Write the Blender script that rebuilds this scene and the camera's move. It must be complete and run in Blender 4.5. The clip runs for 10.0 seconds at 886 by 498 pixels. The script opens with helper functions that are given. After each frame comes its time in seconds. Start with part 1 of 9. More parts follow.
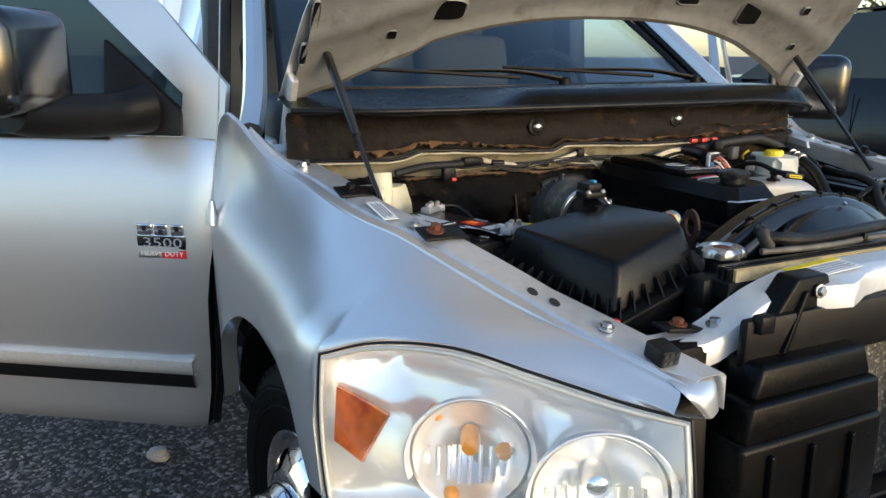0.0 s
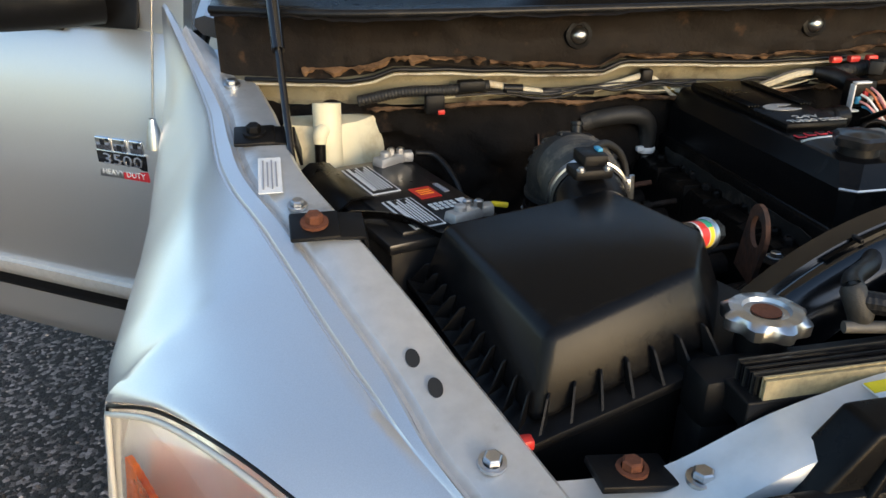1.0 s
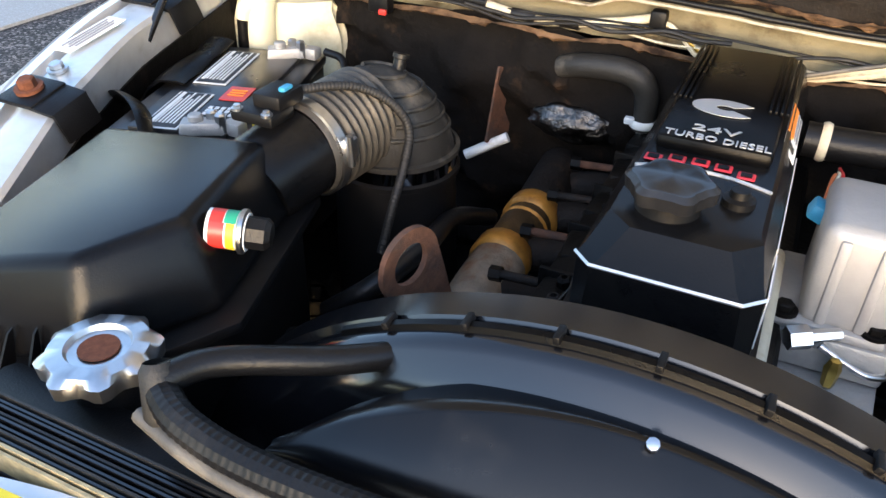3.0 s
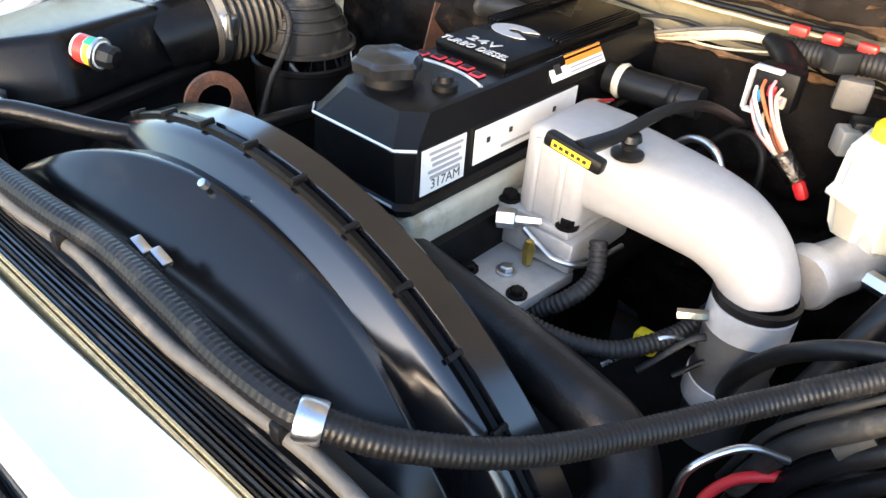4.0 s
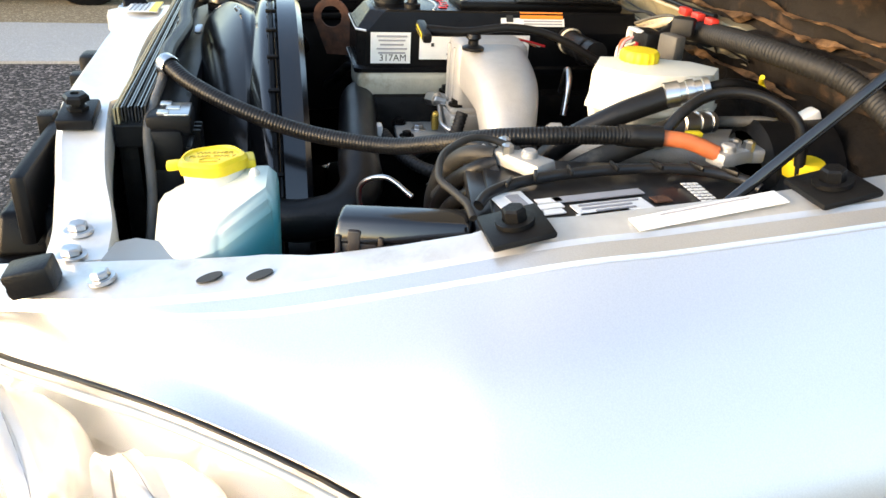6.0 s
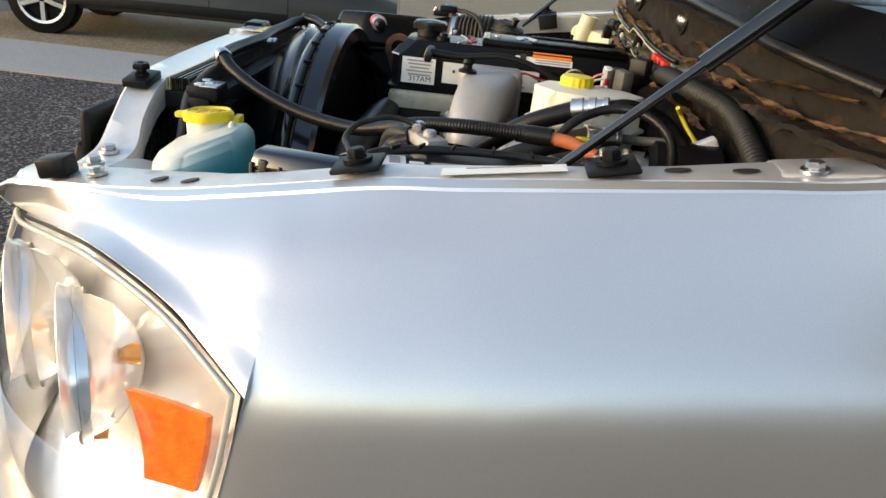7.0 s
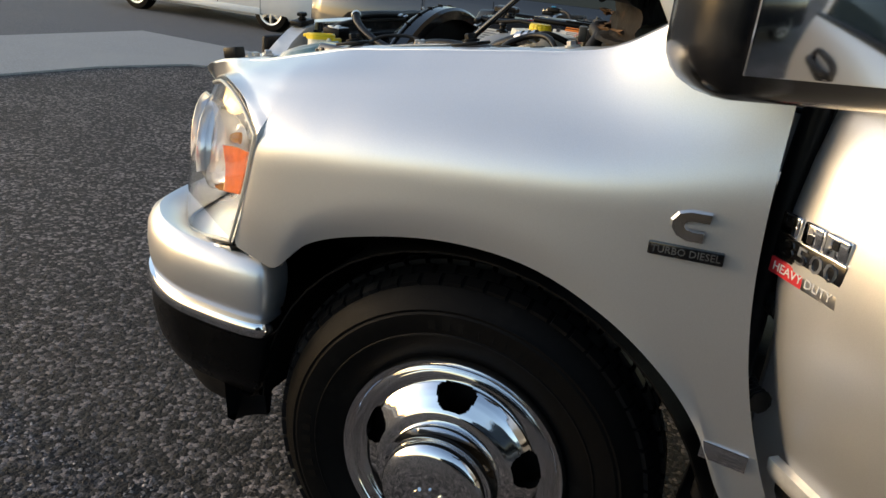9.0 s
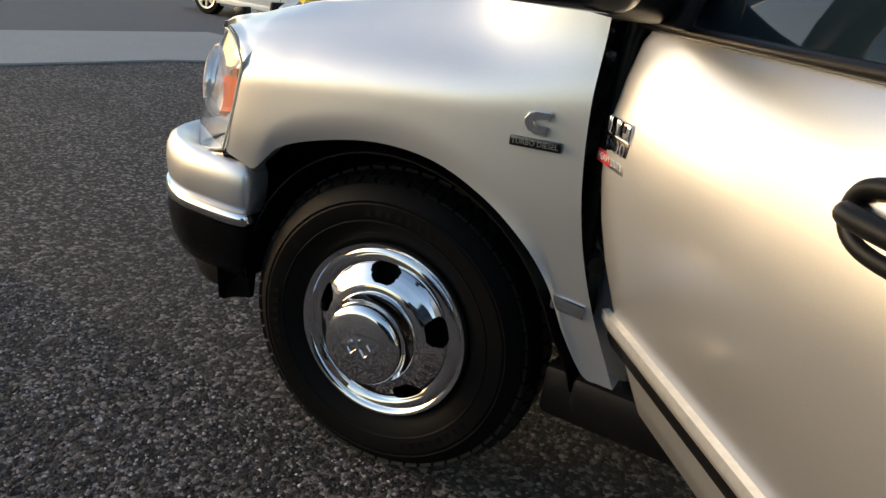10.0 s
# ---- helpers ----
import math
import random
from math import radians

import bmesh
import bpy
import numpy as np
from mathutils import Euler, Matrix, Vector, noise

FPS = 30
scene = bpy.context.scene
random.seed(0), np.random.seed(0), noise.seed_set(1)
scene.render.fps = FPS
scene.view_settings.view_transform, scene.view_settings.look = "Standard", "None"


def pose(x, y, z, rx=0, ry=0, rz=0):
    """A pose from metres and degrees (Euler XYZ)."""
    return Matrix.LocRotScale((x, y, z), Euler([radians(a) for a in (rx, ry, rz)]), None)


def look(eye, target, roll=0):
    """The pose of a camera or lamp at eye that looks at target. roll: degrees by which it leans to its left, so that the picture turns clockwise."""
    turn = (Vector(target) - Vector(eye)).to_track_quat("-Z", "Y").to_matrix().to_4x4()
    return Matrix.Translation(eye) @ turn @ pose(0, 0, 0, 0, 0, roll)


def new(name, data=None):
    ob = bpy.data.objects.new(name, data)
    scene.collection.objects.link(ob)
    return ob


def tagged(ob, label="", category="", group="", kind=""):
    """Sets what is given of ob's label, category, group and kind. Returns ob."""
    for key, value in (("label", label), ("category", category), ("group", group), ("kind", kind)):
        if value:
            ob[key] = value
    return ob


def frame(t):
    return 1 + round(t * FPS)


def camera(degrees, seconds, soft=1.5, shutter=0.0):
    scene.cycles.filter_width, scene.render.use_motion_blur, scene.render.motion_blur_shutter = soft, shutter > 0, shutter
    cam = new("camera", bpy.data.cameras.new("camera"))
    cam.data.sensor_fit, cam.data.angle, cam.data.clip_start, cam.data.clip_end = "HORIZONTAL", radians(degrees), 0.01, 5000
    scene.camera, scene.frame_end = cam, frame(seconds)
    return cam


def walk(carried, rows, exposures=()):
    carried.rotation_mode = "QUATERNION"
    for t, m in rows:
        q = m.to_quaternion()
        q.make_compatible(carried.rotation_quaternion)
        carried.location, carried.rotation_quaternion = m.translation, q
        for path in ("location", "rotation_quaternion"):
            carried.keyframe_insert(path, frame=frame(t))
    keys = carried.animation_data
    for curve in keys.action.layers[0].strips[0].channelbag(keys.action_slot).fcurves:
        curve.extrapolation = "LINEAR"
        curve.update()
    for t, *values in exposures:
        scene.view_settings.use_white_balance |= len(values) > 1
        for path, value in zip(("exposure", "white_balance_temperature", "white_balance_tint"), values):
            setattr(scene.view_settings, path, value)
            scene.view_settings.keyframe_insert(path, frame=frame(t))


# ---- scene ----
cam = camera(60.0, 10.0)
PATH = [
    (0, (-1.375, -0.709, 1.595), (-0.538, 1.038, 1.098), 0.2),
    (0.5, (-1.097, -0.517, 1.623), (-0.441, 1.227, 0.897), 0.4),
    (1, (-0.794, -0.302, 1.629), (-0.415, 1.478, 0.8), 0.0),
    (1.5, (-0.586, -0.137, 1.629), (-0.501, 1.673, 0.784), 1.4),
    (2, (-0.34, 0.008, 1.632), (-0.674, 1.746, 0.701), 1.3),
    (2.2, (-0.252, 0.032, 1.61), (-0.715, 1.709, 0.623), 1.7),
    (3.3, (0.19, 0.006, 1.633), (-0.589, 1.467, 0.512), 2.8),
    (3.5, (0.287, 0.014, 1.635), (-0.578, 1.433, 0.522), 4.5),
    (4, (0.547, 0.046, 1.622), (-0.503, 1.318, 0.492), 4.5),
    (4.5, (0.779, 0.108, 1.617), (-0.436, 1.178, 0.443), 2.4),
    (5, (0.986, 0.204, 1.588), (-0.494, 1.007, 0.51), 2.3),
    (5.5, (1.222, 0.288, 1.558), (-0.409, 0.876, 0.561), 1.3),
    (5.7, (1.298, 0.319, 1.557), (-0.363, 0.847, 0.577), 2.0),
    (6.8, (1.6, 0.68, 1.526), (-0.25, 0.696, 0.765), 7.1),
    (7, (1.664, 0.74, 1.526), (-0.176, 0.666, 0.744), 6.1),
    (7.5, (1.789, 0.943, 1.495), (-0.032, 0.576, 0.755), 5.1),
    (8, (1.91, 1.147, 1.472), (0.129, 0.561, 0.776), 5.2),
    (8.5, (2.1, 1.343, 1.462), (0.366, 0.625, 0.768), 6.0),
    (9, (2.229, 1.528, 1.447), (0.536, 0.731, 0.741), 6.6),
    (9.5, (2.395, 1.745, 1.43), (0.726, 0.904, 0.719), 7.8),
    (10, (2.517, 2.053, 1.373), (0.885, 1.118, 0.695), 7.9),
]
walk(cam, [(t, look(eye, aim, lean)) for t, eye, aim, lean in PATH],
     exposures=[(0, 1.32, 5900, 10), (1.2, 1.42, 6200, 10), (2.2, 1.5, 6250, 13), (3.3, 2.65, 6000, 14), (4.7, 2.85, 6050, 13), (5.7, 2.7, 6800, 12), (6.8, 1.75, 7000, 11), (8.0, 1.25, 6900, 11), (10, 0.95, 6750, 11)])

# ---- light ----
SUN_EL, SUN_AZ = 13.0, -72.0        # degrees above the horizon; degrees from +x towards -y
world = bpy.data.worlds.new("sky")
scene.world = world
world.use_nodes = True
wn = world.node_tree.nodes
sky = wn.new("ShaderNodeTexSky")
sky.sky_type, sky.sun_disc = "NISHITA", False
sky.sun_elevation = radians(SUN_EL)
sky.sun_rotation = radians(90 - SUN_AZ)
wn["Background"].inputs["Strength"].default_value = 0.15
world.node_tree.links.new(sky.outputs[0], wn["Background"].inputs["Color"])
sun = new("sun", bpy.data.lights.new("sun", "SUN"))
sun.data.energy, sun.data.angle, sun.data.color = 0.45, radians(14), (1.0, 0.74, 0.48)
ca, sa, ce, se = (math.cos(radians(SUN_AZ)), math.sin(radians(SUN_AZ)), math.cos(radians(SUN_EL)), math.sin(radians(SUN_EL)))
sun.matrix_world = look((20 * ca * ce, 20 * sa * ce, 20 * se), (0, 0, 0))


# ---- materials ----
def mat(name, color, rough=0.5, metal=0.0, grain=0.0, grain_scale=60.0, stain=None, stain_scale=6.0, stain_amount=0.5,
        bump=0.0, bump_scale=200.0, coat=0.0, spec=0.5, rough_var=0.0, trans=0.0, ior=1.45, emit=0.0, sss=0.0, alpha=1.0):
    m = bpy.data.materials.new(name)
    m.use_nodes = True
    nt = m.node_tree
    b = nt.nodes["Principled BSDF"]
    b.inputs["Base Color"].default_value = (*color, 1)
    b.inputs["Roughness"].default_value = rough
    b.inputs["Metallic"].default_value = metal
    b.inputs["Coat Weight"].default_value = coat
    b.inputs["Coat Roughness"].default_value = 0.06
    b.inputs["Specular IOR Level"].default_value = spec
    b.inputs["IOR"].default_value = ior
    b.inputs["Transmission Weight"].default_value = trans
    b.inputs["Alpha"].default_value = alpha
    if sss:
        b.inputs["Subsurface Weight"].default_value = sss
        b.inputs["Subsurface Radius"].default_value = (0.02, 0.02, 0.02)
    if emit:
        b.inputs["Emission Color"].default_value = (*color, 1)
        b.inputs["Emission Strength"].default_value = emit
    co = nt.nodes.new("ShaderNodeTexCoord")

    def noise_node(scale, detail=6.0, rough_n=0.6):
        n = nt.nodes.new("ShaderNodeTexNoise")
        n.inputs["Scale"].default_value, n.inputs["Detail"].default_value, n.inputs["Roughness"].default_value = scale, detail, rough_n
        nt.links.new(co.outputs["Object"], n.inputs["Vector"])
        return n

    last = None

    def mix(fac, a, bcol):
        x = nt.nodes.new("ShaderNodeMix")
        x.data_type = "RGBA"
        nt.links.new(fac, x.inputs[0])
        if isinstance(a, bpy.types.NodeSocket):
            nt.links.new(a, x.inputs[6])
        else:
            x.inputs[6].default_value = (*a, 1)
        x.inputs[7].default_value = (*bcol, 1)
        return x.outputs[2]

    def ramp(src, lo, hi, top=1.0):
        r = nt.nodes.new("ShaderNodeMapRange")
        r.inputs[1].default_value, r.inputs[2].default_value, r.inputs[4].default_value = lo, hi, top
        nt.links.new(src, r.inputs[0])
        return r.outputs[0]

    if grain:
        n = noise_node(grain_scale)
        dark = tuple(c * (1 - grain) for c in color)
        last = mix(ramp(n.outputs[0], 0.35, 0.7), color, dark)
    if stain:
        n = noise_node(stain_scale, 8.0, 0.65)
        last = mix(ramp(n.outputs[0], 0.62 - 0.22 * stain_amount, 0.72 - 0.12 * stain_amount, min(1, 0.5 + stain_amount)), last or color, stain)
    if last:
        nt.links.new(last, b.inputs["Base Color"])
    if rough_var:
        n = noise_node(9.0)
        r = nt.nodes.new("ShaderNodeMapRange")
        r.inputs[3].default_value, r.inputs[4].default_value = max(0.02, rough - rough_var), min(1, rough + rough_var)
        nt.links.new(n.outputs[0], r.inputs[0])
        nt.links.new(r.outputs[0], b.inputs["Roughness"])
    if bump:
        n = noise_node(bump_scale, 4.0)
        bp = nt.nodes.new("ShaderNodeBump")
        bp.inputs["Strength"].default_value, bp.inputs["Distance"].default_value = bump, 0.004
        nt.links.new(n.outputs[0], bp.inputs["Height"])
        nt.links.new(bp.outputs[0], b.inputs["Normal"])
    return m


PAINT = mat("silver_paint", (0.71, 0.715, 0.72), 0.36, 0.78, 0.10, 700, coat=0.45, rough_var=0.04)
PAINT.node_tree.nodes["Principled BSDF"].inputs["Coat Roughness"].default_value = 0.14
PAINT_BAR = mat("silver_paint_bar", (0.74, 0.74, 0.73), 0.38, 0.35, 0.08, 60, (0.6, 0.59, 0.56), 9, 0.2, coat=0.5)
PAINT_IN = mat("silver_paint_dusty", (0.66, 0.66, 0.65), 0.40, 0.60, 0.12, 40, (0.42, 0.40, 0.36), 9, 0.30, coat=0.2)
CHROME = mat("chrome", (0.86, 0.86, 0.87), 0.07, 1.0, rough_var=0.03)
CHROME_DULL = mat("dull_bright_metal", (0.62, 0.62, 0.62), 0.3, 1.0, 0.2, 60, rough_var=0.1)
ALU = mat("cast_aluminium", (0.45, 0.44, 0.42), 0.5, 0.55, 0.15, 50, (0.35, 0.33, 0.29), 12, 0.25, 0.25, 300)
ELBOW = mat("silver_painted_casting", (0.41, 0.40, 0.385), 0.48, 0.3, 0.10, 60, (0.42, 0.38, 0.32), 8, 0.25, 0.12, 260)
BANDST = mat("bright_steel_band", (0.66, 0.66, 0.65), 0.35, 0.45, 0.15, 60)
BLACK = mat("black_plastic", (0.006, 0.006, 0.0065), 0.42, 0, 0.3, 40, (0.015, 0.013, 0.012), 10, 0.25, 0.15, 500, rough_var=0.1, spec=0.22)
BLACK_GLOSS = mat("glossy_black_plastic", (0.006, 0.006, 0.007), 0.17, 0, 0.3, 20, (0.024, 0.022, 0.020), 9, 0.25, rough_var=0.08, spec=0.9)
BLACK_SATIN = mat("satin_black_plastic", (0.003, 0.003, 0.0033), 0.28, 0, 0.25, 30, (0.009, 0.0085, 0.008), 7, 0.25, 0.12, 700, rough_var=0.08, spec=0.13)
SCOOP = mat("moulded_shroud_plastic", (0.0055, 0.0055, 0.006), 0.22, 0, 0.3, 20, (0.016, 0.015, 0.014), 9, 0.25, rough_var=0.08, spec=0.42)
BLACK_LID = mat("smooth_black_lid", (0.0055, 0.0055, 0.006), 0.24, 0, 0.25, 30, (0.012, 0.011, 0.010), 7, 0.25, 0.10, 700, rough_var=0.06, spec=0.19)
RUBBER = mat("black_rubber", (0.008, 0.008, 0.0085), 0.36, 0, 0.3, 60, (0.028, 0.026, 0.024), 14, 0.3, 0.15, 300, rough_var=0.1, spec=0.3)
TYRE = mat("tyre_rubber", (0.0032, 0.0031, 0.0032), 0.55, 0, 0.25, 80, (0.008, 0.0075, 0.007), 12, 0.3, 0.25, 260, spec=0.13)
PIPEGREY = mat("dusty_tan_pipe", (0.10, 0.092, 0.080), 0.5, 0, 0.3, 40, (0.17, 0.15, 0.12), 14, 0.4, 0.2, 300)
BELLOWS = mat("dusty_tan_bellows", (0.055, 0.048, 0.038), 0.50, 0, 0.4, 50, (0.16, 0.13, 0.09), 18, 0.35, 0.2, 300)
GREYRUB = mat("dusty_grey_rubber", (0.023, 0.0215, 0.019), 0.55, 0, 0.3, 50, (0.11, 0.095, 0.075), 16, 0.35, 0.2, 300)
# grime plus shade: near-black that also stands in for shade in recesses
CAVITY = mat("grimy_metal_and_recess_shade", (0.006, 0.0054, 0.005), 0.5, 0.1, 0.5, 30, (0.020, 0.014, 0.010), 14, 0.32, 0.4, 90, spec=0.16)
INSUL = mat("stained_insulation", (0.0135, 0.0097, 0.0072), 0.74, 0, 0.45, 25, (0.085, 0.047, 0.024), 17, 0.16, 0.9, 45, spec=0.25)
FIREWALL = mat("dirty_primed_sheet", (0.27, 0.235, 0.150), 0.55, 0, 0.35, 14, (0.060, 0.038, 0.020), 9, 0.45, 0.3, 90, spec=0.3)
INSUL_LOW = mat("near_black_lower_insulation", (0.007, 0.0055, 0.0045), 0.8, 0, 0.5, 30, (0.045, 0.026, 0.014), 20, 0.16, 1.0, 60, spec=0.15)
SEAMLIP = mat("pale_sealed_seam", (0.50, 0.45, 0.34), 0.5, 0, 0.3, 60, (0.10, 0.07, 0.045), 14, 0.4)
RUST = mat("rusted_iron", (0.13, 0.06, 0.035), 0.85, 0.2, 0.5, 60, (0.05, 0.035, 0.03), 22, 0.5, 0.5, 150)
EXH = mat("heat_tanned_manifold", (0.085, 0.050, 0.022), 0.55, 0.3, 0.5, 30, (0.16, 0.085, 0.02), 14, 0.4, 0.4, 120)
EXH_DARK = mat("sooty_manifold_iron", (0.022, 0.018, 0.016), 0.7, 0.2, 0.5, 30, (0.06, 0.035, 0.02), 16, 0.3, 0.5, 120, spec=0.25)
EXH_PALE = mat("flaking_manifold_iron", (0.28, 0.22, 0.16), 0.7, 0.15, 0.4, 40, (0.15, 0.055, 0.014), 15, 0.6, 0.5, 120)
BATT = mat("dusty_battery_case", (0.014, 0.014, 0.015), 0.30, 0, 0.3, 40, (0.035, 0.033, 0.030), 12, 0.35, rough_var=0.08, spec=0.5)
FOIL = mat("crumpled_foil", (0.22, 0.21, 0.20), 0.32, 1.0, 0.4, 30, (0.02, 0.017, 0.015), 16, 0.75, 1.0, 90)
WHITE_PL = mat("milky_plastic", (0.66, 0.65, 0.57), 0.45, 0, 0.08, 20, (0.62, 0.58, 0.46), 7, 0.25, sss=0.15)
CREAM_PL = mat("aged_cream_plastic", (0.72, 0.66, 0.46), 0.5, 0, 0.1, 16, (0.45, 0.36, 0.2), 7, 0.3, sss=0.15)
YELLOW = mat("yellow_plastic", (0.82, 0.62, 0.02), 0.45, 0, 0.1, 30, (0.6, 0.42, 0.03), 20, 0.2)
ORANGE = mat("orange_cable", (0.50, 0.14, 0.05), 0.5, 0, 0.2, 50)
RED = mat("red_cable", (0.52, 0.02, 0.025), 0.4, 0, 0.15, 60)
GREEN = mat("green_sticker", (0.03, 0.32, 0.18), 0.35)
REDST = mat("red_sticker", (0.6, 0.04, 0.03), 0.35)
LABEL = mat("white_label", (0.78, 0.78, 0.76), 0.4, 0, 0.1, 30, (0.5, 0.48, 0.44), 14, 0.2)
# print black, also used for the painted shade of slots and dimples
INK_HOLE = mat("black_ink_and_hole_shade", (0.02, 0.02, 0.02), 0.5)
GREYINK = mat("grey_print", (0.30, 0.30, 0.32), 0.5)
SILVERINK = mat("silver_print", (0.6, 0.6, 0.6), 0.4, 0.6)
REDINK = mat("red_print", (0.6, 0.03, 0.04), 0.4)
ORINK = mat("orange_print", (0.85, 0.25, 0.03), 0.4)
AMBER = mat("amber_lens", (0.85, 0.17, 0.006), 0.12, 0, 0.35, 40, (0.38, 0.035, 0.004), 18, 0.35, coat=1.0)
BULB = mat("amber_bulb", (0.8, 0.35, 0.05), 0.1, 0, coat=1.0)
CLEAR = mat("clear_lens", (0.97, 0.98, 0.98), 0.02, trans=1.0, ior=1.5)
# dark tint stands in for reflections and the dim cabin behind
SIDEGLASS = mat("side_glass_reflection_tint", (0.03, 0.05, 0.065), 0.03, trans=0.7, ior=1.45)
PALECAST = mat("pale_dirty_casting", (0.46, 0.43, 0.34), 0.6, 0.2, 0.2, 40, (0.22, 0.17, 0.09), 10, 0.35, 0.3, 200)
GLASS = mat("tinted_glass", (0.42, 0.55, 0.62), 0.02, trans=1.0, ior=1.45)
REFL = mat("lamp_reflector", (0.96, 0.96, 0.955), 0.16, 0.52, 0.05, 30)
LAMPRIM = mat("pale_lens_rim", (0.62, 0.60, 0.53), 0.35, 0.2, 0.1, 60)
LAMPGREY = mat("lamp_bezel", (0.32, 0.32, 0.31), 0.3, 0.6)
FIN = mat("tan_radiator_fins", (0.50, 0.40, 0.22), 0.5, 0.3, 0.35, 120)
TAPE = mat("cream_cloth_tape", (0.62, 0.55, 0.40), 0.7, 0, 0.3, 80, (0.3, 0.22, 0.12), 30, 0.3)
COND = mat("dusty_conduit", (0.016, 0.015, 0.014), 0.6, 0, 0.3, 90)
PINK = mat("pink_wire", (0.65, 0.3, 0.3), 0.5)
CYAN = mat("blue_connector", (0.05, 0.3, 0.5), 0.4)
BRASS = mat("brass", (0.45, 0.32, 0.08), 0.35, 0.9, 0.2, 80)
RUSTBOLT = mat("rusty_bolt", (0.17, 0.06, 0.03), 0.8, 0.3, 0.4, 200)
CONDFACE = mat("pale_speckled_condenser_fins", (0.10, 0.095, 0.085), 0.5, 0.3, 0.8, 160, (0.55, 0.53, 0.48), 120, 0.35, 0.8, 140)
HOODIN = mat("dusty_hood_underside", (0.245, 0.24, 0.225), 0.5, 0.35, 0.2, 30, (0.12, 0.105, 0.085), 8, 0.35, 0.1, 200)
BOOT = mat("grey_silicone", (0.085, 0.085, 0.083), 0.4, 0, 0.2, 40, (0.09, 0.085, 0.075), 10, 0.3)
TORN = mat("torn_rusty_edge", (0.25, 0.145, 0.075), 0.75, 0, 0.5, 40, (0.025, 0.014, 0.009), 22, 0.75, 0.5, 90, spec=0.2)
LEAF = mat("yellowing_leaves", (0.30, 0.20, 0.03), 0.6, 0, 0.3, 2, (0.10, 0.13, 0.02), 1.2, 0.5)
BARK = mat("grey_bark", (0.12, 0.09, 0.07), 0.9, 0, 0.4, 12, bump=0.6, bump_scale=30)
SEAT = mat("grey_cloth_seat", (0.22, 0.21, 0.20), 0.9, 0, 0.2, 120)
DASH = mat("dark_dashboard", (0.05, 0.055, 0.06), 0.6, 0, 0.2, 60)
WHITECAR = mat("white_car_paint", (0.78, 0.78, 0.76), 0.3, 0.0, 0.04, 10, coat=1.0)
SUVCAR = mat("dark_grey_car_paint", (0.07, 0.075, 0.08), 0.35, 0.6, 0.1, 300, coat=0.8)
DARKCAR = mat("black_car_paint", (0.006, 0.006, 0.007), 0.25, 0.0, 0.1, 200, coat=0.2, spec=0.3)


def ground_mat(name, base, light, scale, bump, patch, patch_scale=0.5):
    m = bpy.data.materials.new(name)
    m.use_nodes = True
    nt = m.node_tree
    b = nt.nodes["Principled BSDF"]
    b.inputs["Roughness"].default_value = 0.85
    co = nt.nodes.new("ShaderNodeTexCoord")
    v = nt.nodes.new("ShaderNodeTexVoronoi")
    v.inputs["Scale"].default_value = scale
    nz = nt.nodes.new("ShaderNodeTexNoise")
    nz.inputs["Scale"].default_value, nz.inputs["Detail"].default_value = patch_scale, 6
    n2 = nt.nodes.new("ShaderNodeTexNoise")
    n2.inputs["Scale"].default_value, n2.inputs["Detail"].default_value = scale * 2.3, 4
    for n in (v, nz, n2):
        nt.links.new(co.outputs["Object"], n.inputs["Vector"])
    hsv = nt.nodes.new("ShaderNodeSeparateColor")
    nt.links.new(v.outputs["Color"], hsv.inputs[0])
    r = nt.nodes.new("ShaderNodeMapRange")
    r.inputs[1].default_value, r.inputs[2].default_value = 0.25, 1.0
    nt.links.new(hsv.outputs[0], r.inputs[0])
    pw = nt.nodes.new("ShaderNodeMath")
    pw.operation, pw.inputs[1].default_value = "POWER", 2.6
    nt.links.new(r.outputs[0], pw.inputs[0])
    mx = nt.nodes.new("ShaderNodeMix")
    mx.data_type = "RGBA"
    mx.inputs[6].default_value, mx.inputs[7].default_value = (*base, 1), (*light, 1)
    nt.links.new(pw.outputs[0], mx.inputs[0])
    m2 = nt.nodes.new("ShaderNodeMix")
    m2.data_type = "RGBA"
    m2.inputs[7].default_value = (*patch, 1)
    rr = nt.nodes.new("ShaderNodeMapRange")
    rr.inputs[1].default_value, rr.inputs[2].default_value, rr.inputs[4].default_value = 0.45, 0.75, 0.6
    nt.links.new(nz.outputs[0], rr.inputs[0])
    nt.links.new(rr.outputs[0], m2.inputs[0])
    nt.links.new(mx.outputs[2], m2.inputs[6])
    nt.links.new(m2.outputs[2], b.inputs["Base Color"])
    ad = nt.nodes.new("ShaderNodeMath")
    ad.operation = "SUBTRACT"
    nt.links.new(n2.outputs[0], ad.inputs[0])
    nt.links.new(v.outputs["Distance"], ad.inputs[1])
    bp = nt.nodes.new("ShaderNodeBump")
    bp.inputs["Strength"].default_value, bp.inputs["Distance"].default_value = bump, 0.016
    nt.links.new(ad.outputs[0], bp.inputs["Height"])
    nt.links.new(bp.outputs[0], b.inputs["Normal"])
    return m


ASPHALT = ground_mat("chip_seal_asphalt", (0.008, 0.0065, 0.006), (0.36, 0.305, 0.285), 62, 1.0, (0.014, 0.011, 0.0105), 0.9)
CONCRETE = ground_mat("pale_concrete", (0.30, 0.29, 0.27), (0.42, 0.40, 0.38), 120, 0.25, (0.36, 0.34, 0.31), 1.2)
ROADM = ground_mat("grey_road", (0.10, 0.10, 0.10), (0.18, 0.17, 0.17), 90, 0.4, (0.13, 0.125, 0.12), 0.6)
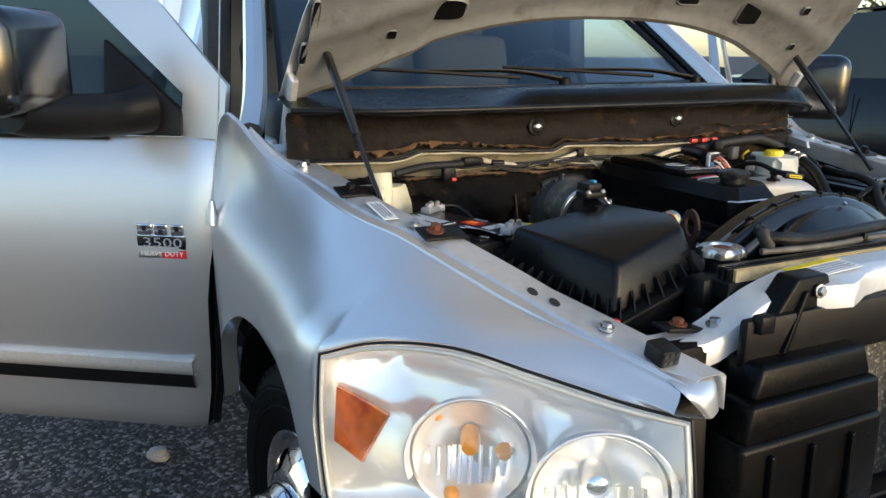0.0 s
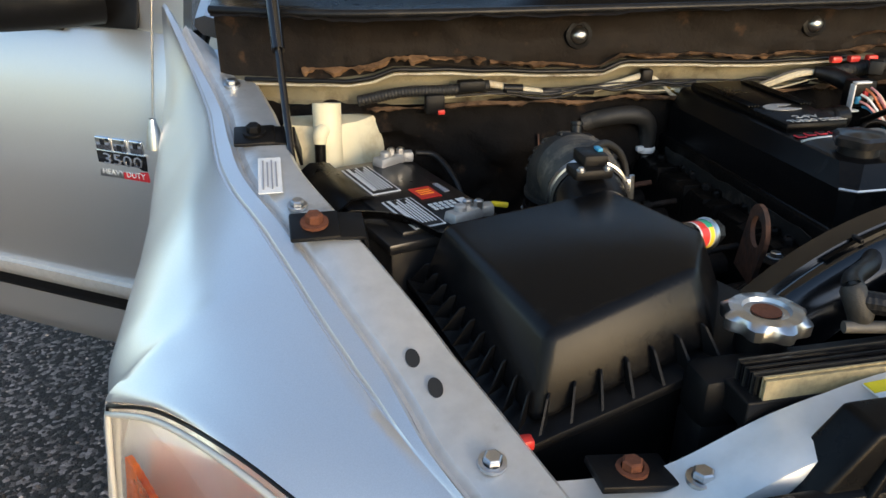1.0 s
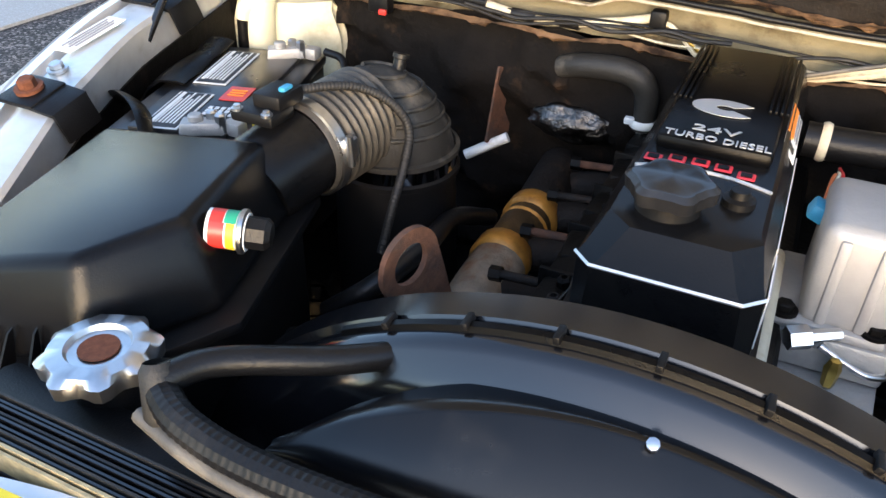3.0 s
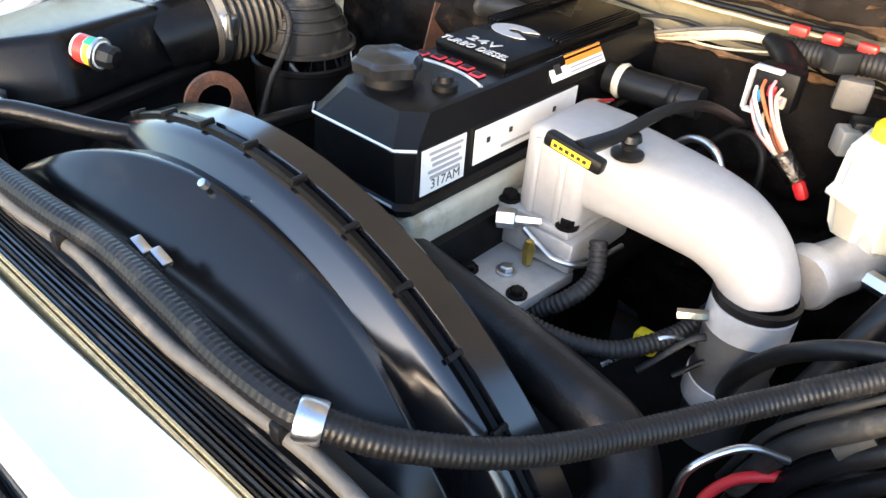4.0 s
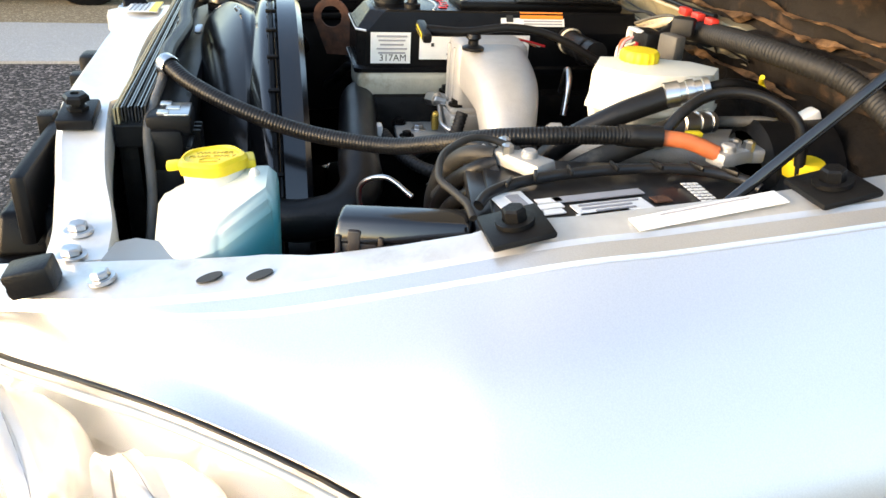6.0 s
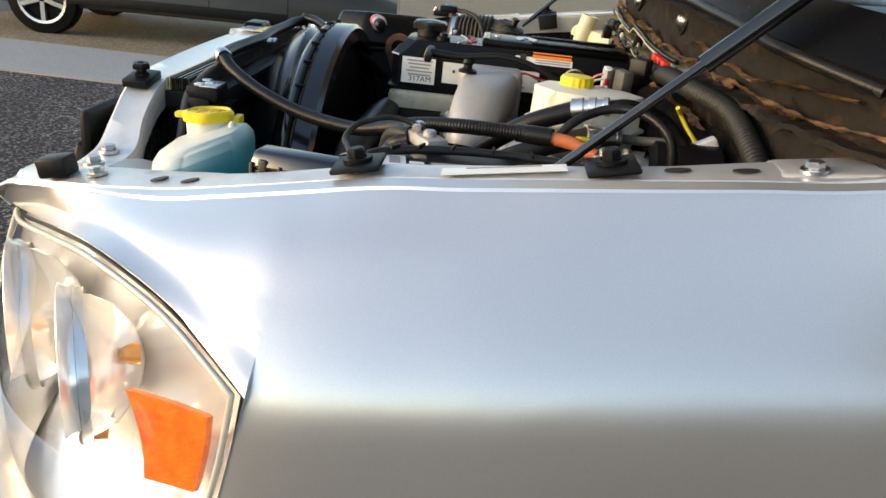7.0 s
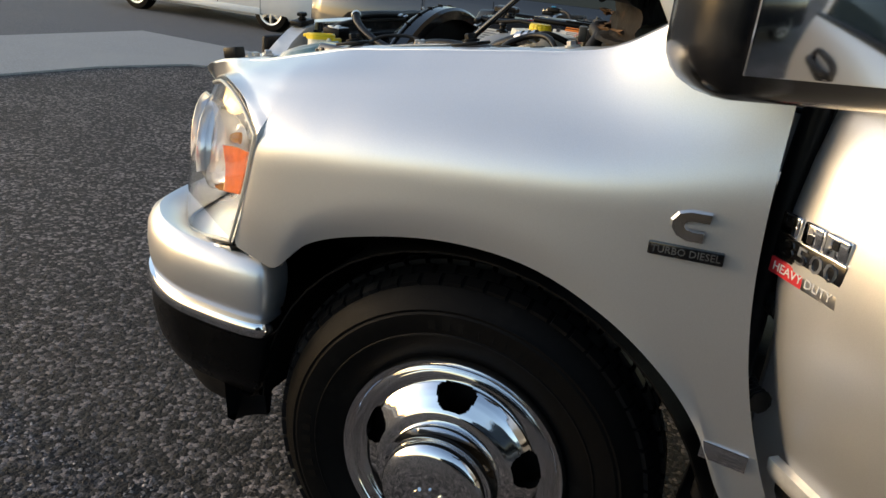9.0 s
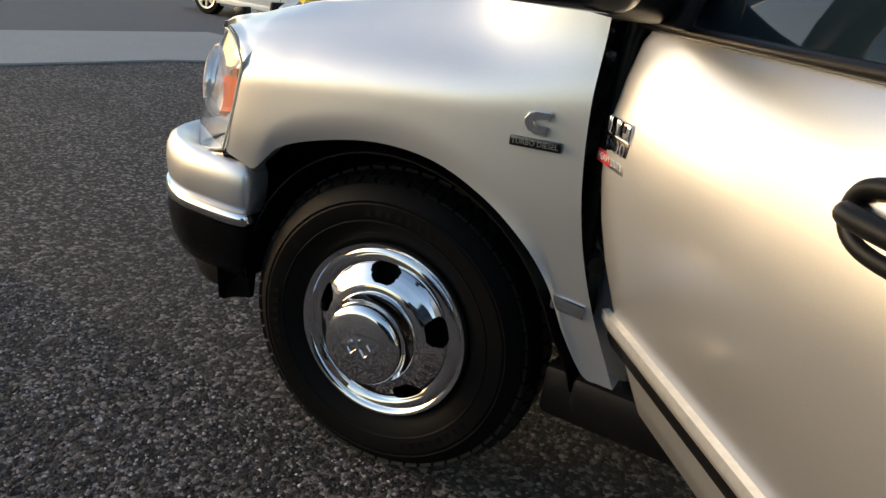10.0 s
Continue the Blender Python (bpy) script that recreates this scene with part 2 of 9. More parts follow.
DIRT = ground_mat("tan_dirt_gravel", (0.20, 0.15, 0.09), (0.42, 0.34, 0.22), 60, 0.8, (0.26, 0.20, 0.11), 1.0)


CHIPS = bpy.data.materials.new("loose_stone_chips")
CHIPS.use_nodes = True
_g = CHIPS.node_tree.nodes.new("ShaderNodeNewGeometry")
_r = CHIPS.node_tree.nodes.new("ShaderNodeValToRGB")
_r.color_ramp.elements[0].color, _r.color_ramp.elements[1].color = (0.014, 0.011, 0.010, 1), (0.50, 0.44, 0.41, 1)
_r.color_ramp.elements.new(0.6).color = (0.065, 0.052, 0.048, 1)
CHIPS.node_tree.links.new(_g.outputs["Random Per Island"], _r.inputs[0])
CHIPS.node_tree.links.new(_r.outputs[0], CHIPS.node_tree.nodes["Principled BSDF"].inputs["Base Color"])
CHIPS.node_tree.nodes["Principled BSDF"].inputs["Roughness"].default_value = 0.8


# ---- mesh helpers ----
def finish(bm, name, material, smooth=35):
    bmesh.ops.recalc_face_normals(bm, faces=bm.faces)
    me = bpy.data.meshes.new(name)
    bm.to_mesh(me)
    bm.free()
    me.materials.append(material)
    if smooth:
        me.shade_smooth()
        me.set_sharp_from_angle(angle=radians(smooth))
    return me


def part(name, bm, material, parent=None, label="", smooth=35):
    ob = new(name, finish(bm, name, material, smooth))
    ob.parent = parent
    if label:
        tagged(ob, label)
    return ob


def thing(name, label, category, group="", kind="", at=(0, 0, 0)):
    ob = new(name)
    ob.location = at
    ob.empty_display_size = 0.05
    return tagged(ob, label, category, group, kind)


def V(*p):
    return Vector(p)


def box(bm, c, s, bevel=0.0, m=None, seg=2):
    r = bmesh.ops.create_cube(bm, size=1.0)
    vs = r["verts"]
    for v in vs:
        v.co = Vector((v.co.x * s[0], v.co.y * s[1], v.co.z * s[2]))
    if bevel:
        es = list({e for v in vs for e in v.link_edges})
        rb = bmesh.ops.bevel(bm, geom=es, offset=bevel, segments=seg, affect="EDGES", profile=0.5, clamp_overlap=True)
        vs = list({v for f in rb["faces"] for v in f.verts} | {v for v in vs if v.is_valid})
    mt = Matrix.Translation(c) @ (m or Matrix.Identity(4))
    bmesh.ops.transform(bm, matrix=mt, verts=vs)
    return bm


def boxm(c, s, bevel=0.0, m=None, seg=2):
    return box(bmesh.new(), c, s, bevel, m, seg)


def hexa(bm, low, high, bevel=0.0, seg=2):
    """A prism between two rings of the same number of points."""
    a = [bm.verts.new(p) for p in low]
    b = [bm.verts.new(p) for p in high]
    n = len(a)
    fs = [bm.faces.new(a[::-1]), bm.faces.new(b)]
    for i in range(n):
        fs.append(bm.faces.new((a[i], a[(i + 1) % n], b[(i + 1) % n], b[i])))
    if bevel:
        es = list({e for f in fs for e in f.edges})
        bmesh.ops.bevel(bm, geom=es, offset=bevel, segments=seg, affect="EDGES", profile=0.5, clamp_overlap=True)
    return bm


def curve(pts, n=8):
    """A smooth line (Catmull-Rom) through the points."""
    p = [Vector(q) for q in pts]
    p = [p[0] * 2 - p[1]] + p + [p[-1] * 2 - p[-2]]
    out = []
    for i in range(1, len(p) - 2):
        a, b, c, d = p[i - 1:i + 3]
        for k in range(n):
            t = k / n
            out.append(0.5 * ((2 * b) + (c - a) * t + (2 * a - 5 * b + 4 * c - d) * t * t + (3 * b - a - 3 * c + d) * t ** 3))
    return out + [p[-2]]


def tube(bm, pts, r, seg=10, n=8, rib=0.0, pitch=0.006, smooth_line=True, cap=True, flat=1.0):
    """A round hose along a smooth line; rib: the height of its corrugations, pitch apart; r may be a list along the points."""
    line = curve(pts, n) if smooth_line else [Vector(q) for q in pts]
    if rib:
        step, fine, left = pitch / 4, [line[0]], pitch / 4
        for a, b in zip(line, line[1:]):
            run, at = (b - a).length, left
            while at <= run:
                fine.append(a.lerp(b, at / run))
                at += step
            left = at - run
        line = fine
    rings, up = [], None
    for i, p in enumerate(line):
        d = (line[min(i + 1, len(line) - 1)] - line[max(i - 1, 0)]).normalized()
        if up is None:
            up = d.orthogonal().normalized()
        side = d.cross(up).normalized()
        up = side.cross(d).normalized()
        if isinstance(r, (list, tuple)):
            q = i / (len(line) - 1) * (len(r) - 1)
            k = min(int(q), len(r) - 2)
            rad = r[k] + (r[k + 1] - r[k]) * (q - k)
        else:
            rad = r
        rad += rib * (0.0, 0.5, 1.0, 0.5)[i % 4] if rib else 0
        rings.append([bm.verts.new(p + (side * math.cos(a) + up * math.sin(a) * flat) * rad) for a in (2 * math.pi * j / seg for j in range(seg))])
    for a, b in zip(rings, rings[1:]):
        for j in range(seg):
            bm.faces.new((a[j], a[(j + 1) % seg], b[(j + 1) % seg], b[j]))
    if cap:
        bm.faces.new(rings[0][::-1])
        bm.faces.new(rings[-1])
    return bm


def tubem(*a, **k):
    return tube(bmesh.new(), *a, **k)


def lathe(bm, profile, m, seg=32):
    """Turns (radius, height) pairs round the z axis of the pose m."""
    rings = []
    for r, h in profile:
        rings.append([bm.verts.new(m @ Vector((r * math.cos(a), r * math.sin(a), h))) for a in (2 * math.pi * j / seg for j in range(seg))] if r > 1e-6
                     else [bm.verts.new(m @ Vector((0, 0, h)))])
    for a, b in zip(rings, rings[1:]):
        for j in range(seg):
            k = (j + 1) % seg
            if len(a) == 1 and len(b) > 1:
                bm.faces.new((a[0], b[j], b[k]))
            elif len(b) == 1 and len(a) > 1:
                bm.faces.new((a[j], a[k], b[0]))
            elif len(a) > 1:
                bm.faces.new((a[j], a[k], b[k], b[j]))
    return bm


def lathem(profile, m, seg=32):
    return lathe(bmesh.new(), profile, m, seg)


def axis(c, d):
    """A pose at c whose z axis points along d."""
    return Matrix.Translation(c) @ Vector(d).normalized().to_track_quat("Z", "Y").to_matrix().to_4x4()


def grid(bm, rows, closed=False):
    vs = [[bm.verts.new(p) for p in r] for r in rows]
    for a, b in zip(vs, vs[1:]):
        n = len(a)
        for j in range(n if closed else n - 1):
            k = (j + 1) % n
            bm.faces.new((a[j], a[k], b[k], b[j]))
    return vs


def thicken(bm, t):
    bmesh.ops.recalc_face_normals(bm, faces=bm.faces)
    bmesh.ops.solidify(bm, geom=list(bm.faces), thickness=t)
    return bm


def bolt(name, c, d, r, material, parent, label="", washer=1.5, h=None):
    m = axis(c, d)
    h = h or r * 0.9
    bm = lathem([(0, -0.002), (r * washer, -0.002), (r * washer, r * 0.2), (r * 1.05, r * 0.25)], m, 14)
    lathe(bm, [(r, 0.0), (r, h), (r * 0.8, h * 1.15), (0, h * 1.15)], m, 6)
    return part(name, bm, material, parent, label, 30)


def words(text, size, m, material, parent, name="lettering", extrude=0.0004, align="CENTER", width=None):
    cu = bpy.data.curves.new("text", "FONT")
    cu.body, cu.size, cu.extrude, cu.align_x, cu.align_y = text, size, extrude, align, "CENTER"
    cu.resolution_u = 2
    tmp = bpy.data.objects.new("text", cu)
    scene.collection.objects.link(tmp)
    bpy.context.view_layer.update()
    me = bpy.data.meshes.new_from_object(tmp.evaluated_get(bpy.context.evaluated_depsgraph_get()))
    bpy.data.objects.remove(tmp)
    if width:
        xs = [v.co.x for v in me.vertices]
        k = width / (max(xs) - min(xs))
        me.transform(Matrix.Diagonal((k, 1, 1, 1)))
    me.transform(m)
    me.materials.clear()
    me.materials.append(material)
    ob = new(name, me)
    ob.parent = parent
    return ob


def basis(o, right, up):
    """A pose at o with x along right, y along up (made square), z out of the face."""
    x = Vector(right).normalized()
    z = x.cross(Vector(up)).normalized()
    y = z.cross(x)
    return Matrix.Translation(o) @ Matrix((x, y, z)).transposed().to_4x4()


def decal(name, m, w, h, material, parent, label="", lift=0.0006):
    bm = boxm((0, 0, lift), (w, h, 0.0012))
    bmesh.ops.transform(bm, matrix=m, verts=bm.verts)
    return part(name, bm, material, parent, label, 0)


def soft(v, rows):
    """A smooth curve through the rows (value, a, b, ...)."""
    v = max(rows[0][0], min(rows[-1][0], v))
    i = 0
    while i < len(rows) - 2 and v > rows[i + 1][0]:
        i += 1
    a, b = rows[i], rows[i + 1]
    h = b[0] - a[0]
    t = (v - a[0]) / h
    out = []
    for k in range(1, len(a)):
        def slope(j):
            p, q = rows[max(0, j - 1)], rows[min(len(rows) - 1, j + 1)]
            return (q[k] - p[k]) / (q[0] - p[0])
        out.append(a[k] * (2 * t ** 3 - 3 * t * t + 1) + b[k] * (3 * t * t - 2 * t ** 3) + h * slope(i) * (t ** 3 - 2 * t * t + t) + h * slope(i + 1) * (t ** 3 - t * t))
    return out


def lerp(a, b, t):
    return a + (b - a) * t


def table(y, rows):
    """Straight-line look-up: rows of (y, value...) in order."""
    if y <= rows[0][0]:
        return rows[0][1:]
    for a, b in zip(rows, rows[1:]):
        if y <= b[0]:
            t = (y - a[0]) / (b[0] - a[0])
            return tuple(lerp(p, q, t) for p, q in zip(a[1:], b[1:]))
    return rows[-1][1:]


# ---- ground ----
bm = bmesh.new()
bmesh.ops.create_grid(bm, x_segments=8, y_segments=8, size=300)
g = part("ground", bm, ASPHALT, None, "", 0)
tagged(g, "dark chip-seal asphalt lot with loose pale chips", "ground", kind="structure")


def slab(name, pts, z, material, label, category):
    b = bmesh.new()
    hexa(b, [(x, y, -0.05) for x, y in pts], [(x, y, z) for x, y in pts])
    return tagged(part(name, b, material, None, "", 0), label, category, kind="structure")


slab("concrete_apron", [(-4.35, -5.0), (-3.4, -5.25), (60, -5.7), (60, -7.6), (-5.9, -7.4), (-5.9, 60), (-4.55, 60), (-4.6, -4.6)], 0.02, CONCRETE,
     "pale concrete driveway apron beside the asphalt lot", "pavement")
slab("verge", [(-60, -5.2), (-5.9, -5.2), (-5.9, 60), (-60, 60)], 0.015, DIRT, "tan dirt and gravel verge under a parked car", "ground")
slab("road", [(-60, -60), (60, -60), (60, -7.6), (-5.9, -7.4), (-5.9, -5.2), (-60, -5.2)], 0.008, ROADM, "grey asphalt road beyond the concrete", "road")

random.seed(5)
vs, fs = [], []
for x0, x1, y0, y1, n in ((0.95, 2.0, -1.6, 1.4, 7000), (0.95, 3.4, -4.0, 2.4, 4500), (-3.2, -1.05, 0.6, 3.6, 3500)):
    for k in range(n):
        x, y, s, a = random.uniform(x0, x1), random.uniform(y0, y1), random.uniform(0.003, 0.0085), random.uniform(0, 6.28)
        b = len(vs)
        for j in range(4):
            q = a + j * 1.571 + random.uniform(-0.4, 0.4)
            vs.append((x + s * random.uniform(0.7, 1.3) * math.cos(q), y + s * random.uniform(0.7, 1.3) * math.sin(q), random.uniform(-0.001, 0.001)))
        vs.append((x + s * random.uniform(-0.4, 0.4), y + s * random.uniform(-0.4, 0.4), s * random.uniform(0.5, 1.0)))
        fs += [(b + j, b + (j + 1) % 4, b + 4) for j in range(4)]
me = bpy.data.meshes.new("stone_chips")
me.from_pydata(vs, [], fs)
me.materials.append(CHIPS)
tagged(new("stone_chips", me), "loose brown and grey stone chips on the asphalt", "gravel", kind="stuff")
bm = bmesh.new()
bmesh.ops.create_icosphere(bm, subdivisions=3, radius=1)
for v in bm.verts:
    w = 1 + 0.35 * noise.noise(v.co * 1.3)
    v.co = V(-1.2 + v.co.x * 0.045 * w, 2.30 + v.co.y * 0.04 * w, 0.022 + v.co.z * 0.03 * w)
tagged(part("loose_rock", bm, CONCRETE, None, "", 50), "pale loose rock on the asphalt beside the truck", "rock")

# ---- pickup truck ----
truck = thing("pickup_truck", "silver pickup truck with hood raised and both front doors open", "truck")

# stations along the wing: outer ledge edge, then lower edge of the panel, for the driver's side
WING = [((0.668, 0.070, 1.128), (0.630, 0.042, 1.078)), ((0.715, 0.15, 1.150), (0.701, 0.115, 1.096)), ((0.765, 0.26, 1.172), (0.801, 0.219, 1.126)),
        ((0.79, 0.36, 1.190), (0.895, 0.323, 1.146)), ((0.815, 0.46, 1.215), (0.973, 0.440, 1.127)), ((0.832, 0.55, 1.237), (1.0475, 0.538, 1.082)),
        ((0.842, 0.60, 1.250), (1.046, 0.510, 0.960)), ((0.850, 0.65, 1.260), (1.044, 0.478, 0.828)), ((0.858, 0.71, 1.268), (1.04, 0.575, 0.800)),
        ((0.864, 0.77, 1.277), (1.035, 0.660, 0.876)), ((0.870, 0.83, 1.286), (1.03, 0.780, 0.923)), ((0.877, 0.92, 1.298), (1.028, 0.960, 0.961)),
        ((0.884, 1.02, 1.312), (1.022, 1.130, 0.956)), ((0.892, 1.11, 1.324), (1.015, 1.276, 0.902)), ((0.905, 1.19, 1.345), (1.008, 1.389, 0.825)),
        ((0.925, 1.26, 1.385), (1.0, 1.464, 0.742)), ((0.945, 1.32, 1.425), (0.99, 1.520, 0.635)), ((0.958, 1.38, 1.440), (0.98, 1.580, 0.550)),
        ((0.966, 1.44, 1.405), (0.97, 1.620, 0.538)), ((0.970, 1.482, 1.350), (0.965, 1.652, 0.535))]
FLARE = [(0.85, 0.0), (1.0, 0.008), (1.2, 0.030), (1.4, 0.050), (1.7, 0.056)]      # the passenger side stands a little wider towards the door
LOW_P = [(0.620, 0.050, 1.087), (0.688, 0.12, 1.099), (0.778, 0.219, 1.122), (0.868, 0.323, 1.142), (0.957, 0.440, 1.124), (1.030, 0.520, 1.087)]      # passenger side, along the lens
SHIFT = [(0.0, 0.055), (0.225, 0.070), (0.373, 0.074), (0.6, 0.042), (0.79, 0.004), (1.0, 0.0), (1.4, 0.0)]
LEDGE = [(0.05, 0.628, 1.128), (0.165, 0.685, 1.155), (0.327, 0.743, 1.183), (0.373, 0.757, 1.191), (0.6, 0.810, 1.253), (0.79, 0.830, 1.281),
         (0.885, 0.837, 1.293), (1.07, 0.852, 1.318), (1.20, 0.862, 1.335), (1.30, 0.875, 1.36)]


# creases of the wing's side: y, upper crease x z, lower crease x z, width at 0.9 m and at 0.55 m
CREASE = [(0.06, 0.66, 1.11, 0.63, 1.05, 0.62, 0.62), (0.15, 0.714, 1.128, 0.70, 1.08, 0.70, 0.70), (0.25, 0.795, 1.146, 0.84, 1.085, 0.84, 0.83), (0.36, 0.885, 1.160, 0.958, 1.082, 0.96, 0.95),
          (0.47, 0.940, 1.170, 1.022, 1.086, 1.035, 1.02), (0.54, 0.962, 1.183, 1.046, 1.086, 1.05, 1.035), (0.72, 0.970, 1.196, 1.046, 1.102, 1.049, 1.03), (0.91, 0.968, 1.208, 1.038, 1.124, 1.042, 1.02),
          (1.07, 0.965, 1.222, 1.031, 1.138, 1.032, 1.01), (1.22, 0.966, 1.238, 1.022, 1.153, 1.022, 1.0), (1.43, 0.978, 1.268, 1.006, 1.176, 1.002, 0.985), (1.65, 0.978, 1.285, 0.990, 1.19, 0.982, 0.966)]
TOPS = [(p[0][1], p[0][0], p[0][2]) for p in WING]


def outer_x(y, z):
    """How far out the wing stands: a flat flange, a rounded shoulder, a slight hollow, a crease, then an upright side."""
    xt, zt = soft(y, TOPS)
    ux, uz, lx, lz, xs, xb = soft(y, CREASE)
    fl = min(0.030, max(0.004, 0.3 * (ux - xt)))
    pr = [(zt + 0.05, xt - 0.25 * fl / 0.03), (zt - 0.0055, xt + fl), (uz + 0.3 * (zt - uz), lerp(xt + fl, ux, 0.72)), (uz, ux), (lerp(uz, lz, 0.5), lerp(ux, lx, 0.45)), (lz, lx), (min(lz - 0.05, 0.9), xs), (0.55, xb), (0.3, xb - 0.01)]

    def at(q):
        for a, c in zip(pr, pr[1:]):
            if q >= c[0]:
                return lerp(a[1], c[1], min(1.0, max(0.0, (q - a[0]) / (c[0] - a[0]))))
        return pr[-1][1]

    k = min(1.0, max(0.0, (zt - z - 0.004) / 0.03))
    sw = lerp(0.008, 0.060, max(0.0, min(1.0, (y - 0.25) / 0.3)))
    k = min(k, max(0.0, (zt - z - 0.004) / sw * 0.8))
    return sum(at(z + sw * k * d) * w for d, w in ((-1, 1), (-0.75, 2), (-0.5, 3), (-0.25, 4), (0, 4), (0.25, 4), (0.5, 3), (0.75, 2), (1, 1))) / 24


def wing_edges(u, sx=1):
    i = max(0, min(int(u), len(WING) - 2))
    t = u - i

    def low_at(j):
        return LOW_P[j] if sx < 0 and j < len(LOW_P) else WING[j][1]

    def cr(k):
        a, b, c, d = [Vector(low_at(max(0, min(len(WING) - 1, j))) if k else WING[max(0, min(len(WING) - 1, j))][0]) for j in (i - 1, i, i + 1, i + 2)]
        return 0.5 * ((2 * b) + (c - a) * t + (2 * a - 5 * b + 4 * c - d) * t * t + (3 * b - a - 3 * c + d) * t ** 3)

    return cr(0), (Vector(low_at(i)).lerp(Vector(low_at(i + 1)), t) if 4 <= i <= 7 else cr(1))


def wing_row(u, n=34, sx=1):
    """One line of the driver-side wing from its inner edge over the groove and creases to its lower edge, with each point's share of the way."""
    top, low = wing_edges(u, sx)
    top.x, top.z = soft(top.y, TOPS)
    ux = soft(top.y, CREASE)[0]
    fl = min(0.030, max(0.004, 0.3 * (ux - top.x)))
    f = fl / 0.030
    g = 0.0045 * min(1.0, f * f * 1.2)
    row = [(top + V(-0.006, 0, -0.010), 0.0), (top + V(-0.0008, 0, -0.002), 0.0), (top + V(0.002 * f, 0, 0), 0.0), (top + V(0.013 * f, 0, -0.0020), 0.0), (top + V(0.0215 * f, 0, -0.0034), 0.02),
           (top + V(0.0240 * f, 0, -0.0042 - g), 0.02), (top + V(0.0265 * f, 0, -0.0046 - g), 0.02), (top + V(0.0290 * f, 0, -0.0052), 0.03)]
    back = max(0.0, (u - 14) / 5)
    w0 = 0.0075 / max(0.03, top.z - low.z)
    for k in range(n + 1):
        v = k / n
        w = lerp(w0, 1.0, v ** 1.25)
        p = top.lerp(low, w)
        p.y -= 0.078 * back * math.sin(math.pi * w) * (0.6 + 0.4 * w)
        x = outer_x(p.y, p.z)
        near = max(0.0, (v - 0.82) / 0.18) ** 2
        p.x = lerp(x, low.x, near)
        row.append((p, w))
    e = row[-1][0]
    d = 1 if u > 8 else -1
    row += [(e + V(-0.012, 0, 0.004 * d), 1.0), (e + V(-0.045, 0, 0.012 * d), 1.0)]
    return row


def side(sx, p, v=0.0):
    """Takes a driver-side place to the given side; the passenger ledge lies a little further in."""
    if sx > 0:
        return V(p[0], p[1], p[2])
    zt = soft(p[1], TOPS)[1]
    k = 1.0 if v <= 0 else max(0.0, min(1.0, (p[2] - 1.07) / (zt - 0.006 - 1.07)))
    k = k * k * (3 - 2 * k)
    front = max(0.0, min(1.0, (0.62 - p[1]) / 0.16))
    k = lerp(k, 1 - max(0.0, v), front) if v > 0 else 1.0
    return V(-(p[0] - soft(p[1], SHIFT)[0] * k + table(p[1], FLARE)[0]), p[1], p[2])


# width of the driver-side ledge inside its bolt line
INNER = [(0.05, 0.042), (0.38, 0.042), (0.425, 0.022), (0.50, 0.014), (0.565, 0.012), (0.60, 0.024), (0.66, 0.016), (0.80, 0.014), (0.95, 0.022), (1.05, 0.042), (1.4, 0.042)]


